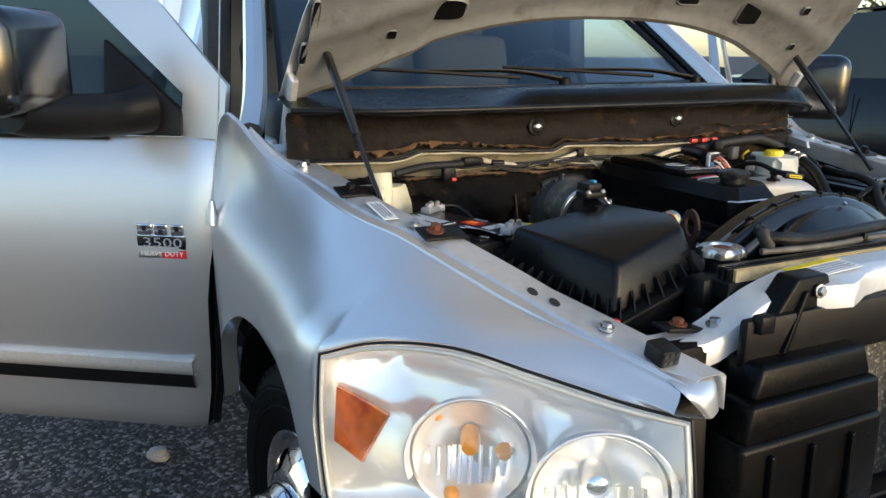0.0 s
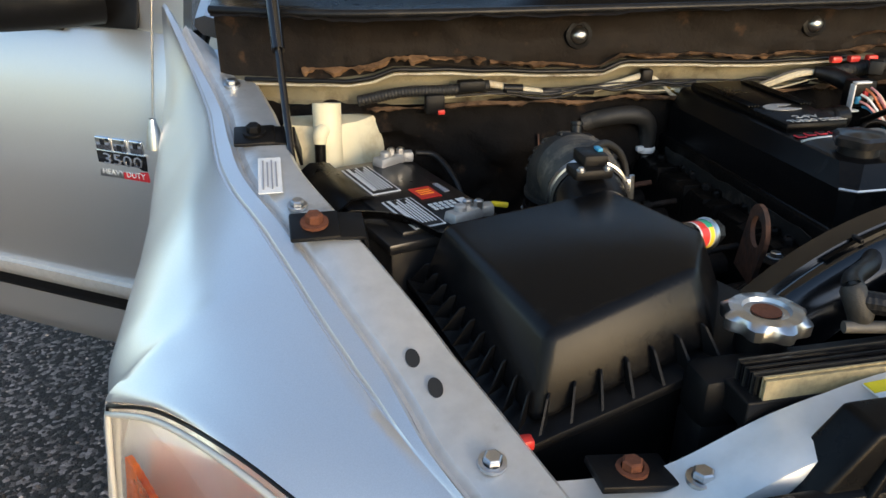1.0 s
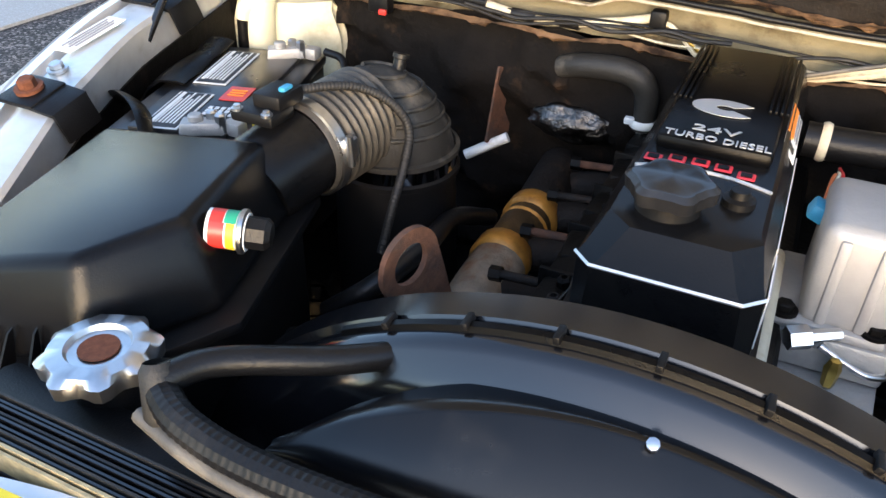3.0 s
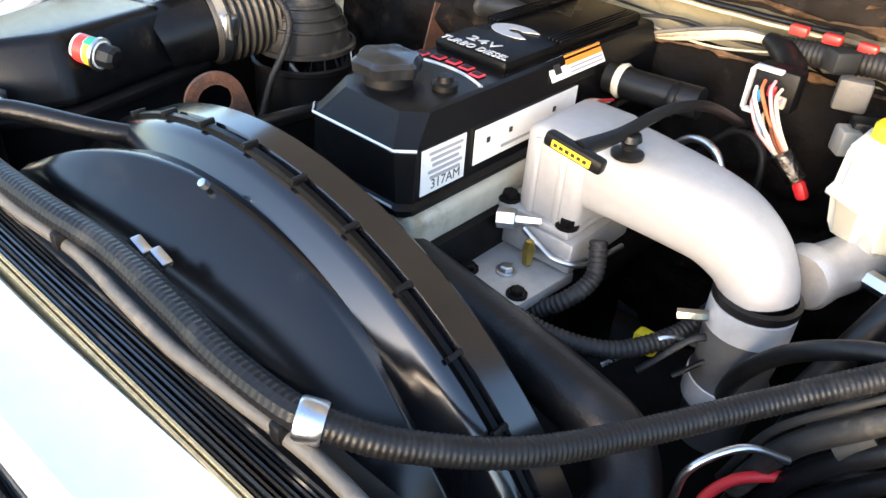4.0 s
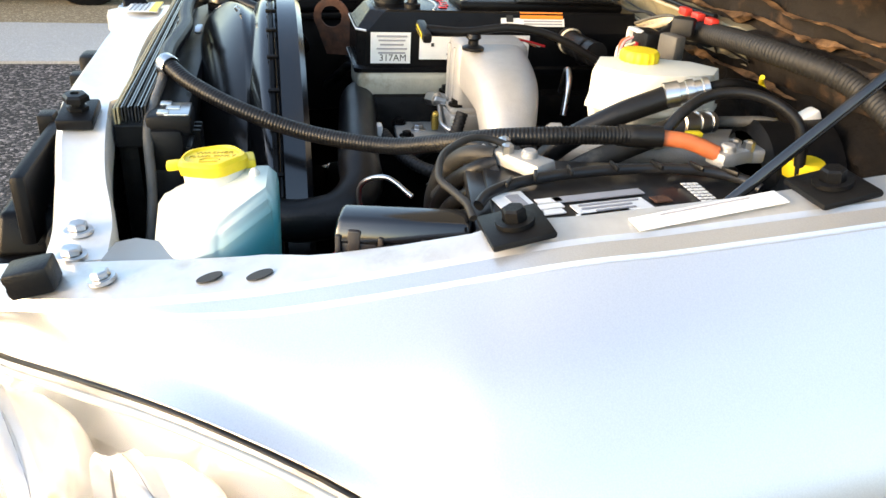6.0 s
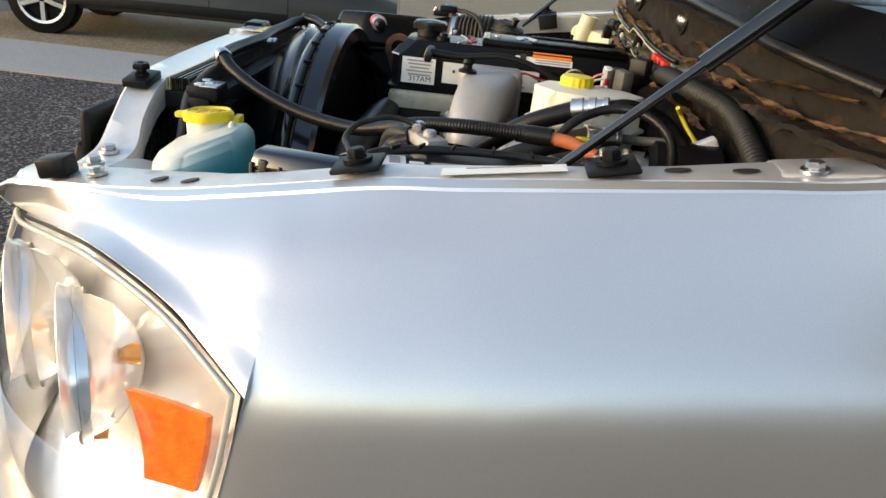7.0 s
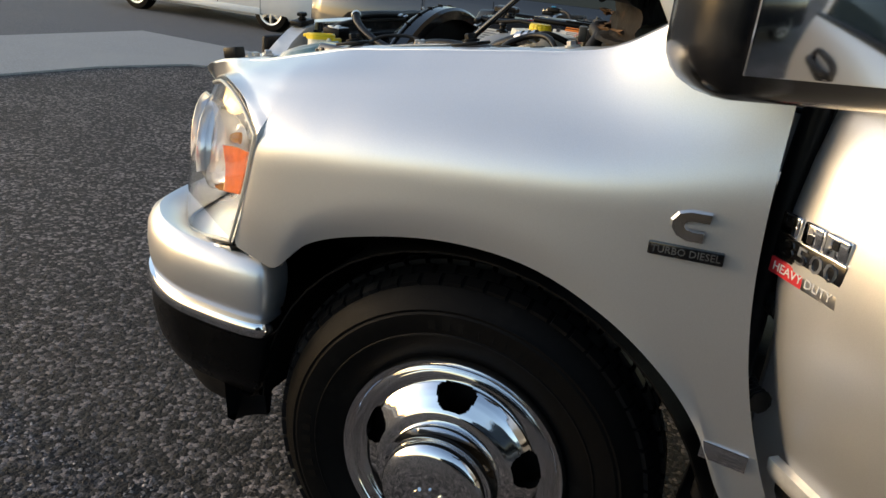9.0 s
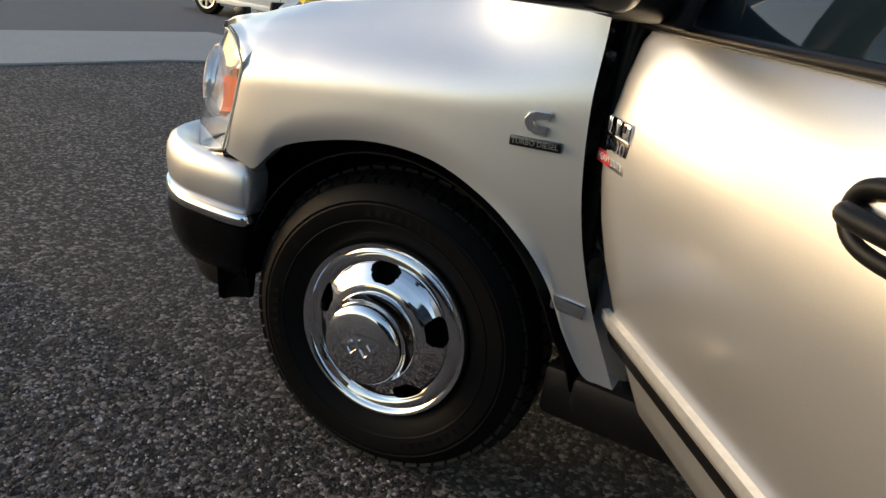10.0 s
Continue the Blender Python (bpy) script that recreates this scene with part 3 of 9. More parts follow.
def wing(sx):
    name = "fender"
    bm = bmesh.new()
    nu = 110
    rows = []
    for a in range(nu + 1):
        rows.append([side(sx, p, v) for p, v in wing_row(a / nu * (len(WING) - 1), 34, sx)])
    rows.insert(0, [p + V(-0.004 * sx, 0.03, -0.006) for p in rows[0]])
    grid(bm, rows)
    ob = part(name, bm, PAINT, truck, "silver metallic front fender", 40)
    # inner ledge under the hood edge: a folded strip with two slots
    bm = bmesh.new()
    rows = []
    ys = [0.07 + 1.23 * k / 60 for k in range(61)]
    for y in ys:
        x, z = table(y, LEDGE)
        o = None
        for k in range(len(WING) - 1):
            a, b = WING[k][0], WING[k + 1][0]
            if a[1] <= y <= b[1]:
                t = (y - a[1]) / (b[1] - a[1])
                o = V(lerp(a[0], b[0], t), y, lerp(a[2], b[2], t))
                break
        o = o or V(*WING[0][0])
        i = V(x - (table(y, INNER)[0] if sx > 0 else 0.042), y, z - 0.001)
        rows.append([side(sx, p) for p in (o + V(-0.005, 0, -0.010), o + V(-0.010, 0, -0.012), o + V(-0.016, 0, -0.004), V(x + 0.0, y, z), i, i + V(-0.006, 0, -0.006), i + V(-0.008, 0, -0.06))])
    grid(bm, rows)
    led = part("fender_ledge", thicken(bm, 0.002), PAINT_IN, ob, "dusty silver inner fender ledge", 30)
    # slots are not cut: flat black discs paint their dark inside
    for y in (0.327, 0.373):
        x, z = table(y, LEDGE)
        m = basis(side(sx, (x, y, z + 0.0015)), (0, 1, 0.3), (-1, 0, 0))
        bm = lathem([(0.0095, -0.001), (0.0095, 0.0004), (0, 0.0004)], m @ Matrix.Diagonal((1.35, 0.8, 1, 1)), 20)
        part("slot", bm, INK_HOLE, led, "flat black disc standing in for a shaded slot hole")
    # rounded nose closing the front of the ledge
    bm = bmesh.new()
    rows = []
    for k in range(13):
        t = k / 12
        a = V(0.686, 0.068, 1.126).lerp(V(0.606, 0.088, 1.131), t)
        r = 0.010 * (2 * t - 1) ** 4
        rows.append([side(sx, a + V(dx + 0.050 * (1 - t) * min(0.0, dz) / 0.062, dy, dz)) for dx, dy, dz in ((0, 0.035, 0.006), (0, 0.012, 0.003), (0, -0.006 + r, -0.001), (0, -0.018 + r, -0.008), (0, -0.026 + r, -0.018), (-0.002, -0.028 + r, -0.032), (-0.004, -0.027 + r, -0.050))])
    grid(bm, rows)
    part("nose", thicken(bm, 0.002), PAINT, ob, "rounded silver nose of the fender", 50)
    # dark inner wall of the bay and wheel-house liner
    bm = bmesh.new()
    rows = []
    for y in [0.12 + 1.1 * k / 20 for k in range(21)]:
        x, z = table(y, LEDGE)
        rows.append([side(sx, (x - 0.052, y, z - 0.05)), side(sx, (x - 0.06, y, z - 0.2)), side(sx, (x - 0.10, y, 0.75))])
    grid(bm, rows)
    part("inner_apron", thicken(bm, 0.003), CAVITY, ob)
    bm = bmesh.new()
    rows = []
    for k in range(25):
        a = radians(-10 + 191 * k / 24)
        y, z = 1.03 + 0.50 * math.cos(a), 0.46 + 0.475 * math.sin(a)
        xo = lerp(0.84, 1.0, max(0.0, min(1.0, (math.degrees(a) + 10) / 30)))      # tucked in behind the wheel
        rows.append([V(sx * xo, y, z), V(sx * 0.80, y, z + 0.02), V(sx * 0.60, y, z + 0.0)])
    grid(bm, rows)
    part("wheel_arch_liner", thicken(bm, 0.004), TYRE, ob, "black wheel arch liner")
    return ob


wing_l, wing_r = wing(1), wing(-1)

for sx, w in ((1, wing_l), (-1, wing_r)):
    bm = bmesh.new()
    rows = []
    for y in (1.478, 1.49, 1.53, 1.556):
        x = outer_x(y, 0.70) - 0.004
        rows.append([V(sx * (x + d), y, 0.703 + h - 0.10 * (y - 1.51)) for d, h in ((0, -0.018), (0.009, -0.016), (0.012, 0), (0.009, 0.016), (0, 0.018))])
    grid(bm, rows)
    part("moulding_end", bm, CHROME, w, "bright moulding piece behind the wheel", 60)

# pads, bolts, stickers and bump stops along each ledge
for sx in (1, -1):
    w = wing_l if sx > 0 else wing_r
    for y in (0.597, 0.882):
        x, z = table(y, LEDGE)
        m = basis(side(sx, (x, y, z + 0.004)), (0, 1, 0.22), (-1, 0, 0))
        b = boxm((0, 0, 0.001), (0.058, 0.062, 0.007), 0.003)
        if sx < 0:
            box(b, (0.0, 0.042 * sx, -0.002), (0.056, 0.040, 0.005), 0.001, Matrix.Rotation(radians(-6 * sx), 4, "X"))
            box(b, (0.0, 0.064 * sx, -0.022), (0.054, 0.005, 0.040), 0.001, Matrix.Rotation(radians(12 * sx), 4, "X"))
        bmesh.ops.transform(b, matrix=m, verts=b.verts)
        pd = part("bracket", b, BLACK, w, "black bracket bolted to the fender ledge")
        rusty = sx < 0 and y < 0.7
        bolt("bolt", m @ V(0, 0, 0.007), m.to_3x3() @ V(0, 0, 1), 0.011, RUSTBOLT if rusty else BLACK, pd, "rusty bolt" if rusty else "", 1.6, 0.012)
    x, z = table(0.745, LEDGE)
    m = basis(side(sx, (x + (0.010 if sx > 0 else 0.004), 0.745 if sx < 0 else 0.765, z + 0.0035)), (0, 1, 0.16), (-1, 0, 0))
    lab = decal("sticker", m, 0.14 if sx > 0 else 0.105, 0.024 if sx > 0 else 0.032, LABEL, w, "white printed sticker on the fender ledge")
    for k in range(1 if sx > 0 else 4):
        decal("print_line", m @ Matrix.Translation((0.0, (0.009 - 0.006 * k) * (0.7 if sx > 0 else 1.0), 0.0014)), 0.085 - 0.012 * (k % 2), 0.0010 if sx > 0 else 0.0022, GREYINK, lab)
    for y, r in ((0.225, 0.009), (1.09, 0.010)) if sx > 0 else ((0.225, 0.009), (0.655, 0.009), (1.12, 0.010)):
        x, z = table(y, LEDGE)
        bolt("bolt", side(sx, (x, y, z + 0.003)), (0, -0.2, 1), r, CHROME_DULL, w, "zinc bolt")
    yb = 0.160 if sx > 0 else 0.122
    x, z = table(yb, LEDGE)
    m = basis(side(sx, (x + 0.01, yb, z + 0.016)), (0, 1, 0.2), (-1, 0, 0))
    b = boxm((0, 0, -0.003), (0.042, 0.036, 0.028), 0.004)
    bmesh.ops.transform(b, matrix=m, verts=b.verts)
    bs = part("bump_stop", b, RUBBER, w, "black rubber hood bump stop")
    # dimples: black squares in place of shaded hollows
    for i in range(2):
        for j in range(3):
            decal("dimple", m @ Matrix.Translation((-0.0212, 0.011 * (j - 1), 0.004 - 0.013 * i)) @ Matrix.Rotation(radians(-90), 4, "Y"), 0.007, 0.007, INK_HOLE, bs, "", 0.0)


# two more uncut slots, their shade painted as black discs
for y in (0.952, 1.022):
    x, z = table(y, LEDGE)
    m = basis((x, y, z + 0.0015), (0, 1, 0.15), (-1, 0, 0))
    part("slot", lathem([(0.0095, -0.001), (0.0095, 0.0006), (0, 0.0006)], m @ Matrix.Diagonal((1.5, 0.7, 1, 1)), 20), INK_HOLE, wing_l, "flat black disc standing in for a shaded slot hole")
part("hinge_mount", hexa(bmesh.new(), [(0.790, 1.045, 1.292), (0.868, 1.045, 1.296), (0.880, 1.17, 1.312), (0.790, 1.17, 1.308)], [(0.795, 1.060, 1.316), (0.862, 1.056, 1.318), (0.872, 1.165, 1.334), (0.795, 1.165, 1.332)], 0.006), PAINT_IN, wing_l, "silver hinge mounting plate")

# ---- headlamps ----
LAMP_TOP = {1: [(0.607, 0.045, 1.064), (0.70, 0.110, 1.090), (0.80, 0.214, 1.121), (0.892, 0.319, 1.141), (0.970, 0.436, 1.122), (1.037, 0.533, 1.077)],
            -1: [(0.612, 0.048, 1.080), (0.683, 0.117, 1.093), (0.774, 0.215, 1.117), (0.864, 0.319, 1.137), (0.953, 0.436, 1.119), (1.027, 0.516, 1.082)]}


def lamp_point(u, v, sx=1):
    """Lens: u from the grille edge (0) to the outer tip (1), v from the top (0) to the bottom (1)."""
    top = curve(LAMP_TOP[sx], 8)
    low = curve([(0.600, 0.035, 0.735), (0.68, 0.050, 0.735), (0.78, 0.095, 0.738), (0.88, 0.185, 0.752), (0.97, 0.320, 0.785), (1.036, 0.470, 0.826)], 8)
    q = u * (len(top) - 1)
    i = min(int(q), len(top) - 2)
    a, b = top[i].lerp(top[i + 1], q - i), low[i].lerp(low[i + 1], q - i)
    p = a.lerp(b, v)
    bulge = math.sin(math.pi * v) * 0.035 * (1 - 0.65 * u ** 2)
    return p + V(0.45, -0.85, 0).normalized() * bulge + V(0, 0.020 * math.sin(math.pi * v), 0) * u ** 4


def headlamp(sx):
    hl = thing("headlight", "clear headlight with chrome reflectors and amber side marker", "headlight", "headlights")
    f = lambda p: V(sx * p.x, p.y, p.z)  # noqa: E731
    bm = bmesh.new()
    nu, nv = 28, 18
    grid(bm, [[f(lamp_point(a / nu, b / nv, sx)) for b in range(nv + 1)] for a in range(nu + 1)])
    lens = part("lens", thicken(bm, 0.003), CLEAR, hl, "clear polycarbonate lens", 60)
    lens.visible_shadow = False
    # double seal round the lens
    edge = [lamp_point(a / 30, 0, sx) for a in range(31)] + [lamp_point(1, b / 16, sx) for b in range(1, 17)] + [lamp_point(1 - a / 30, 1, sx) for a in range(1, 31)] + [lamp_point(0, 1 - b / 16, sx) for b in range(1, 16)]
    mid = lamp_point(0.5, 0.5, sx)
    part("gasket", tubem([f(p) for p in edge + [edge[0]]], 0.0026, 6, smooth_line=False), RUBBER, hl, "dark seal round the lens", 60)
    inn = [p + (mid - p).normalized() * 0.0095 + V(0.003, -0.004, 0) for p in edge]
    part("lens_rim", tubem([f(p) for p in inn + [inn[0]]], 0.0038, 8, smooth_line=False), LAMPRIM, hl, "pale rim of the lens", 60)
    inset = V(-0.45, 0.85, 0).normalized()
    bm = bmesh.new()
    rows = []
    for a in range(nu + 1):
        r = []
        for b in range(nv + 1):
            u, v = a / nu, b / nv
            d = 0.125 * min(1, 5 * min(u + 0.02, (1.02 - u) * 0.7, v + 0.02, 1.02 - v))
            r.append(f(lamp_point(u, v, sx) + inset * d))
        rows.append(r)
    grid(bm, rows)
    part("housing", bm, REFL, hl, "bright plated lamp housing", 60)
    # two round reflectors under curved hoods
    for u, v, r, deep in ((0.585, 0.43, 0.092, 0.046), (0.275, 0.43, 0.100, 0.040)):
        c = lamp_point(u, v, sx) + inset * deep
        m = axis(f(c), f(-inset))
        prof = [(r * 1.06, -0.010), (r * 1.06, 0.002), (r * 1.01, 0.004), (r * 0.985, -0.004), (r * 0.95, -0.018), (r * 0.8, -0.042), (r * 0.5, -0.064), (r * 0.2, -0.074), (0, -0.075)]
        rf = part("reflector", lathem(prof, m, 40), REFL, hl, "chrome bowl reflector", 40)
        # fluted lower half of the bowl
        bm = bmesh.new()
        for k in range(9):
            x = (k - 4) * r * 0.19
            h = math.sqrt(max(0, (r * 0.86) ** 2 - x * x))
            pts = [m @ V(x, q * h, -0.070 + 0.052 * ((x * x + (q * h) ** 2) / (r * r))) for q in (-0.95, -0.6, -0.25)] if sx else []
            tube(bm, pts, 0.004, 6)
        part("flutes", bm, REFL, rf, "fluted reflector", 60)
        cp = 0.024 if u < 0.5 else 0.017
        part("bulb", lathem([(cp, -0.072), (cp, -0.032), (cp * 0.8, -0.020), (0, -0.017)], m, 18), CHROME if u < 0.5 else BULB, rf, "capped headlight bulb" if u < 0.5 else "amber bulb", 60)
        part("ring", lathem([(r * 1.01, 0.0035), (r * 1.05, 0.006), (r * 1.08, 0.0025)], m, 44), LAMPGREY, rf, "grey ring round the bowl", 60)
        bm = bmesh.new()
        rows = []
        for k in range(25):
            a = radians(-20 + 220 * k / 24)
            o = V(math.cos(a), 0, math.sin(a))
            px = V(inset.y, -inset.x, 0).normalized() * math.cos(a) + V(0, 0, 1) * math.sin(a)
            rows.append([f(c + px * r * 1.07), f(c + px * r * 1.09 - inset * 0.012), f(c + px * r * 1.16 - inset * 0.020)])
        grid(bm, rows)
        part("hood", thicken(bm, 0.002), REFL, rf, "curved bright hood over the bowl", 60)
    for du, dv in ((0.66, 0.33), (0.645, 0.66), (0.50, 0.40)):
        c = lamp_point(du, dv, sx) + inset * 0.062
        part("amber_bulb", lathem([(0.014, -0.012), (0.013, 0.0), (0.008, 0.010), (0, 0.013)], axis(f(c), f(V(0.4, -0.9, 0))), 14), BULB, hl, "amber signal bulb", 60)
    # amber side marker, a ribbed block with a folded middle
    bm = bmesh.new()
    rows = []
    for a in range(17):
        k = a / 16
        rows.append([f(lamp_point(lerp(lerp(0.775, 0.935, k), lerp(0.865, 0.95, k), b / 20), lerp(lerp(0.325, 0.225, k), lerp(0.60, 0.56, k), b / 20), sx) + inset * (0.005 + 0.008 * math.sin(math.pi * b / 20) * (1 - 0.6 * k) + (0.001 if a % 2 else 0))) for b in range(21)])
    grid(bm, rows)
    part("side_marker", thicken(bm, 0.008), AMBER, hl, "orange side marker reflector", 60)
    return hl


headlamp(1), headlamp(-1)


# ---- bumper ----
def bumper():
    bp = new("front_bumper")
    bp.parent = truck
    tagged(bp, "silver front bumper with bright lower strip")
    # plan line at the widest: from the arch on one side round to the other
    def plan(s):
        pts = curve([(0.940, 0.545, 0), (1.018, 0.556, 0), (1.045, 0.520, 0), (1.052, 0.40, 0), (1.038, 0.275, 0), (0.972, 0.145, 0), (0.855, 0.052, 0), (0.6, -0.012, 0), (0.3, -0.037, 0), (0, -0.042, 0)], 8)
        q = abs(s) * (len(pts) - 1)
        i = min(int(q), len(pts) - 2)
        p = pts[i].lerp(pts[i + 1], q - i)
        return p
    def ring(prof, name, material, label):
        bm = bmesh.new()
        rows = []
        N = 76
        for k in range(2 * N + 1):
            s = k / N if k <= N else 2 - k / N
            p = plan(s)
            sg = 1 if k <= N else -1
            q = plan(min(1, s + 0.01)) - plan(max(0, s - 0.01))
            n = V(q.y, -q.x, 0).normalized()
            rows.append([V(sg * (p.x + n.x * d), p.y + n.y * d, z) for d, z in prof])
        grid(bm, rows)
        return part(name, bm, material, bp, label, 40)
    for sg in (1, -1):
        bm = bmesh.new()
        rows = []
        for k in range(25):
            u = k / 24
            a = lamp_point(u, 1, sg) + V(0.004, -0.006, -0.007)
            s = lerp(0.774, 0.288, u)
            p = plan(s)
            q = plan(min(1, s + 0.01)) - plan(max(0, s - 0.01))
            n = V(q.y, -q.x, 0).normalized()
            b = V(p.x + n.x * 0.028, p.y + n.y * 0.028, 0.8015)
            rows.append([V(sg * t.x, t.y, t.z) for t in (a + V(-0.02, 0.03, -0.004), a, a.lerp(b, 0.35) + V(0, 0, -0.002), a.lerp(b, 0.7) + V(0, 0, 0.004), b)])
        grid(bm, rows)
        part("top_cover", bm, PAINT, bp, "silver top of the bumper under the headlight", 50)
    ring([(0.10, 0.765), (0.06, 0.800), (0.03, 0.803), (0.012, 0.790), (0.002, 0.765), (0.0, 0.73), (0.004, 0.69), (0.010, 0.665), (0.02, 0.655)], "upper_cover", PAINT, "silver painted upper bumper")
    ring([(0.02, 0.660), (0.002, 0.656), (-0.004, 0.646), (-0.004, 0.632), (0.002, 0.622), (0.02, 0.618)], "bright_strip", CHROME, "bright chrome strip")
    ring([(0.02, 0.619), (0.006, 0.612), (0.008, 0.56), (0.020, 0.50), (0.04, 0.455), (0.06, 0.440), (0.10, 0.445)], "lower_cover", BLACK_SATIN, "dark textured lower bumper")
    ring([(0.09, 0.46), (0.08, 0.42), (0.10, 0.36), (0.12, 0.36), (0.13, 0.46)], "valance", BLACK, "black rubber valance")


bumper()


# ---- wheels ----
def wheel(c, sx, steer=0.0):
    wh = new("front_wheel")
    wh.parent = truck
    tagged(wh, "chrome five-hole wheel with worn black tyre")
    cx, cy, cz = c
    K = 1.05
    m = Matrix.Translation((cx - 0.10 * sx, cy, cz)) @ Matrix.Rotation(radians(steer), 4, "Z") @ Matrix.Translation((0.10 * sx, 0, 0)) @ Matrix.Rotation(radians(90 * sx), 4, "Y") @ Matrix.Diagonal((K, K, 1, 1))
    R = cz / K
    prof = [(0.226, -0.20), (0.30, -0.215), (0.36, -0.215), (R - 0.03, -0.19), (R - 0.008, -0.165), (R, -0.13), (R - 0.002, -0.09), (R - 0.007, -0.055), (R - 0.014, -0.032), (R - 0.032, -0.012),
            (R - 0.056, 0.006), (0.34, 0.018), (0.31, 0.016), (0.275, 0.004), (0.250, -0.012), (0.236, -0.024), (0.226, -0.06)]
    ty = part("tyre", lathem(prof, m, 72), TYRE, wh, "black rubber tyre", 30)
    bm = bmesh.new()
    for k in range(56):
        a = 2 * math.pi * k / 56
        for off, w, sh in ((-0.168, 0.030, 0.0), (-0.130, 0.030, 0.5), (-0.093, 0.030, 0.0), (-0.060, 0.026, 0.5), (-0.030, 0.026, 0.0)):
            t = a + sh * 2 * math.pi / 56
            rr = R - 0.001 if -0.14 <= off <= -0.09 else (R - 0.022 if off > -0.04 else R - 0.012)
            mm = m @ Matrix.Rotation(t, 4, "Z") @ Matrix.Translation((rr, 0, off)) @ Matrix.Rotation(radians(0 if rr > R - 0.005 else (22 if off < -0.1 else -22)), 4, "Y")
            box(bm, (0, 0, 0), (0.018, 0.036, w), 0.0, mm)
    part("tread", bm, RUBBER, ty, "tread blocks", 0)
    bm = lathem([(0.352, 0.0158), (0.350, 0.0175), (0.345, 0.0158)], m, 72)
    lathe(bm, [(0.300, 0.0128), (0.298, 0.0145), (0.294, 0.0118)], m, 72)
    part("sidewall_ring", bm, TYRE, ty, "", 30)
    for a0, n in ((20, 8), (150, 9), (265, 6)):
        for k in range(n):
            t = radians(a0 + k * 5.2)
            part("sidewall_mark", boxm((0, 0, 0), (0.026, 0.016 if k % 3 else 0.010, 0.0025), 0.0, m @ Matrix.Rotation(t, 4, "Z") @ Matrix.Translation((0.322, 0, 0.0160))), TYRE, ty, "", 0)
    m = m @ Matrix.Diagonal((0.955, 0.955, 1, 1))
    # chrome cover: rim flange, dish with eight hand holes, centre cap
    bm = lathem([(0.238, -0.06), (0.250, -0.02), (0.252, -0.006), (0.247, 0.002), (0.236, 0.0), (0.228, -0.010), (0.222, -0.022), (0.214, -0.026)], m, 72)
    part("rim", bm, CHROME, wh, "polished chrome rim", 50)
    bm = bmesh.new()
    holes, seg, nr = 5, 300, 36
    shape = [(0.0, 0.214, -0.026), (1, 0.205, -0.014), (2, 0.196, 0.000), (3, 0.186, 0.010), (4, 0.176, 0.017), (5, 0.164, 0.024), (6, 0.154, 0.030), (7, 0.146, 0.034), (8, 0.138, 0.036), (9, 0.125, 0.038)]
    ring = [table(9 * i / nr, shape) for i in range(nr + 1)]
    vs = [[bm.verts.new(m @ V(r * math.cos(2 * math.pi * j / seg), r * math.sin(2 * math.pi * j / seg), h)) for j in range(seg)] for r, h in ring]
    for i in range(nr):
        for j in range(seg):
            a = ((j + 0.5) % (seg // holes)) / (seg // holes) - 0.5
            q = (0.5 * (ring[i][0] + ring[i + 1][0]) - 0.176) / 0.025
            if abs(a / (0.175 + 0.03 * q)) ** 3.2 + abs(q) ** 3.2 < 1:
                continue
            bm.faces.new((vs[i][j], vs[i][(j + 1) % seg], vs[i + 1][(j + 1) % seg], vs[i + 1][j]))
    bmesh.ops.delete(bm, geom=[v for v in bm.verts if not v.link_faces], context="VERTS")
    rim_edges = [e for e in bm.edges if e.is_boundary and 0.13 < ((m.inverted() @ e.verts[0].co).xy).length < 0.20 and 0.13 < ((m.inverted() @ e.verts[1].co).xy).length < 0.20]
    r = bmesh.ops.extrude_edge_only(bm, edges=rim_edges)
    n = (m.to_3x3() @ V(0, 0, -1))
    for v in [x for x in r["geom"] if isinstance(x, bmesh.types.BMVert)]:
        v.co += n * 0.028
    part("wheel_cover", bm, CHROME, wh, "chrome dished wheel cover with hand holes", 45)
    # plain near-black disc gives the hand holes their shade
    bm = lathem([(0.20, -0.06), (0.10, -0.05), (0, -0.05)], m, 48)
    part("hub_shade_disc", bm, CAVITY, wh, "near-black disc standing in for shade behind the holes", 40)
    bm = lathem([(0.126, 0.034), (0.128, 0.046), (0.124, 0.056), (0.116, 0.066), (0.112, 0.085), (0.112, 0.098), (0.106, 0.108), (0.090, 0.114), (0.05, 0.118), (0, 0.119)], m, 64)
    cap = part("centre_cap", bm, CHROME, wh, "chrome centre cap", 40)
    # plain curved emblem
    bm = bmesh.new()
    for sgn in (1, -1):
        tube(bm, [m @ V(-0.012 * 0 + 0.006, sgn * 0.004, 0.120), m @ V(0.022, sgn * 0.020, 0.120), m @ V(0.004, sgn * 0.034, 0.119), m @ V(-0.014, sgn * 0.022, 0.120)], 0.004, 8)
    tube(bm, [m @ V(0.012, 0, 0.1205), m @ V(-0.022, 0, 0.1205)], [0.006, 0.003], 8)
    part("emblem", bm, CHROME, cap, "raised curved emblem", 60)
    return wh


wheel((0.955, 0.985, 0.434), 1, 8.0)
wheel((-0.955, 0.985, 0.434), -1, 8.0)
for sx in (1, -1):
    rear = wheel((0.95 * sx, 4.72, 0.434), sx)
    rear.name = "rear_wheel"
# ---- cowl, firewall, windshield, cab ----
FW = [(-0.90, 1.20), (-0.78, 1.13), (-0.62, 1.085), (-0.25, 1.07), (0.25, 1.07), (0.55, 1.092), (0.70, 1.112), (0.78, 1.135), (0.86, 1.21)]
fw = new("firewall")
fw.parent = truck
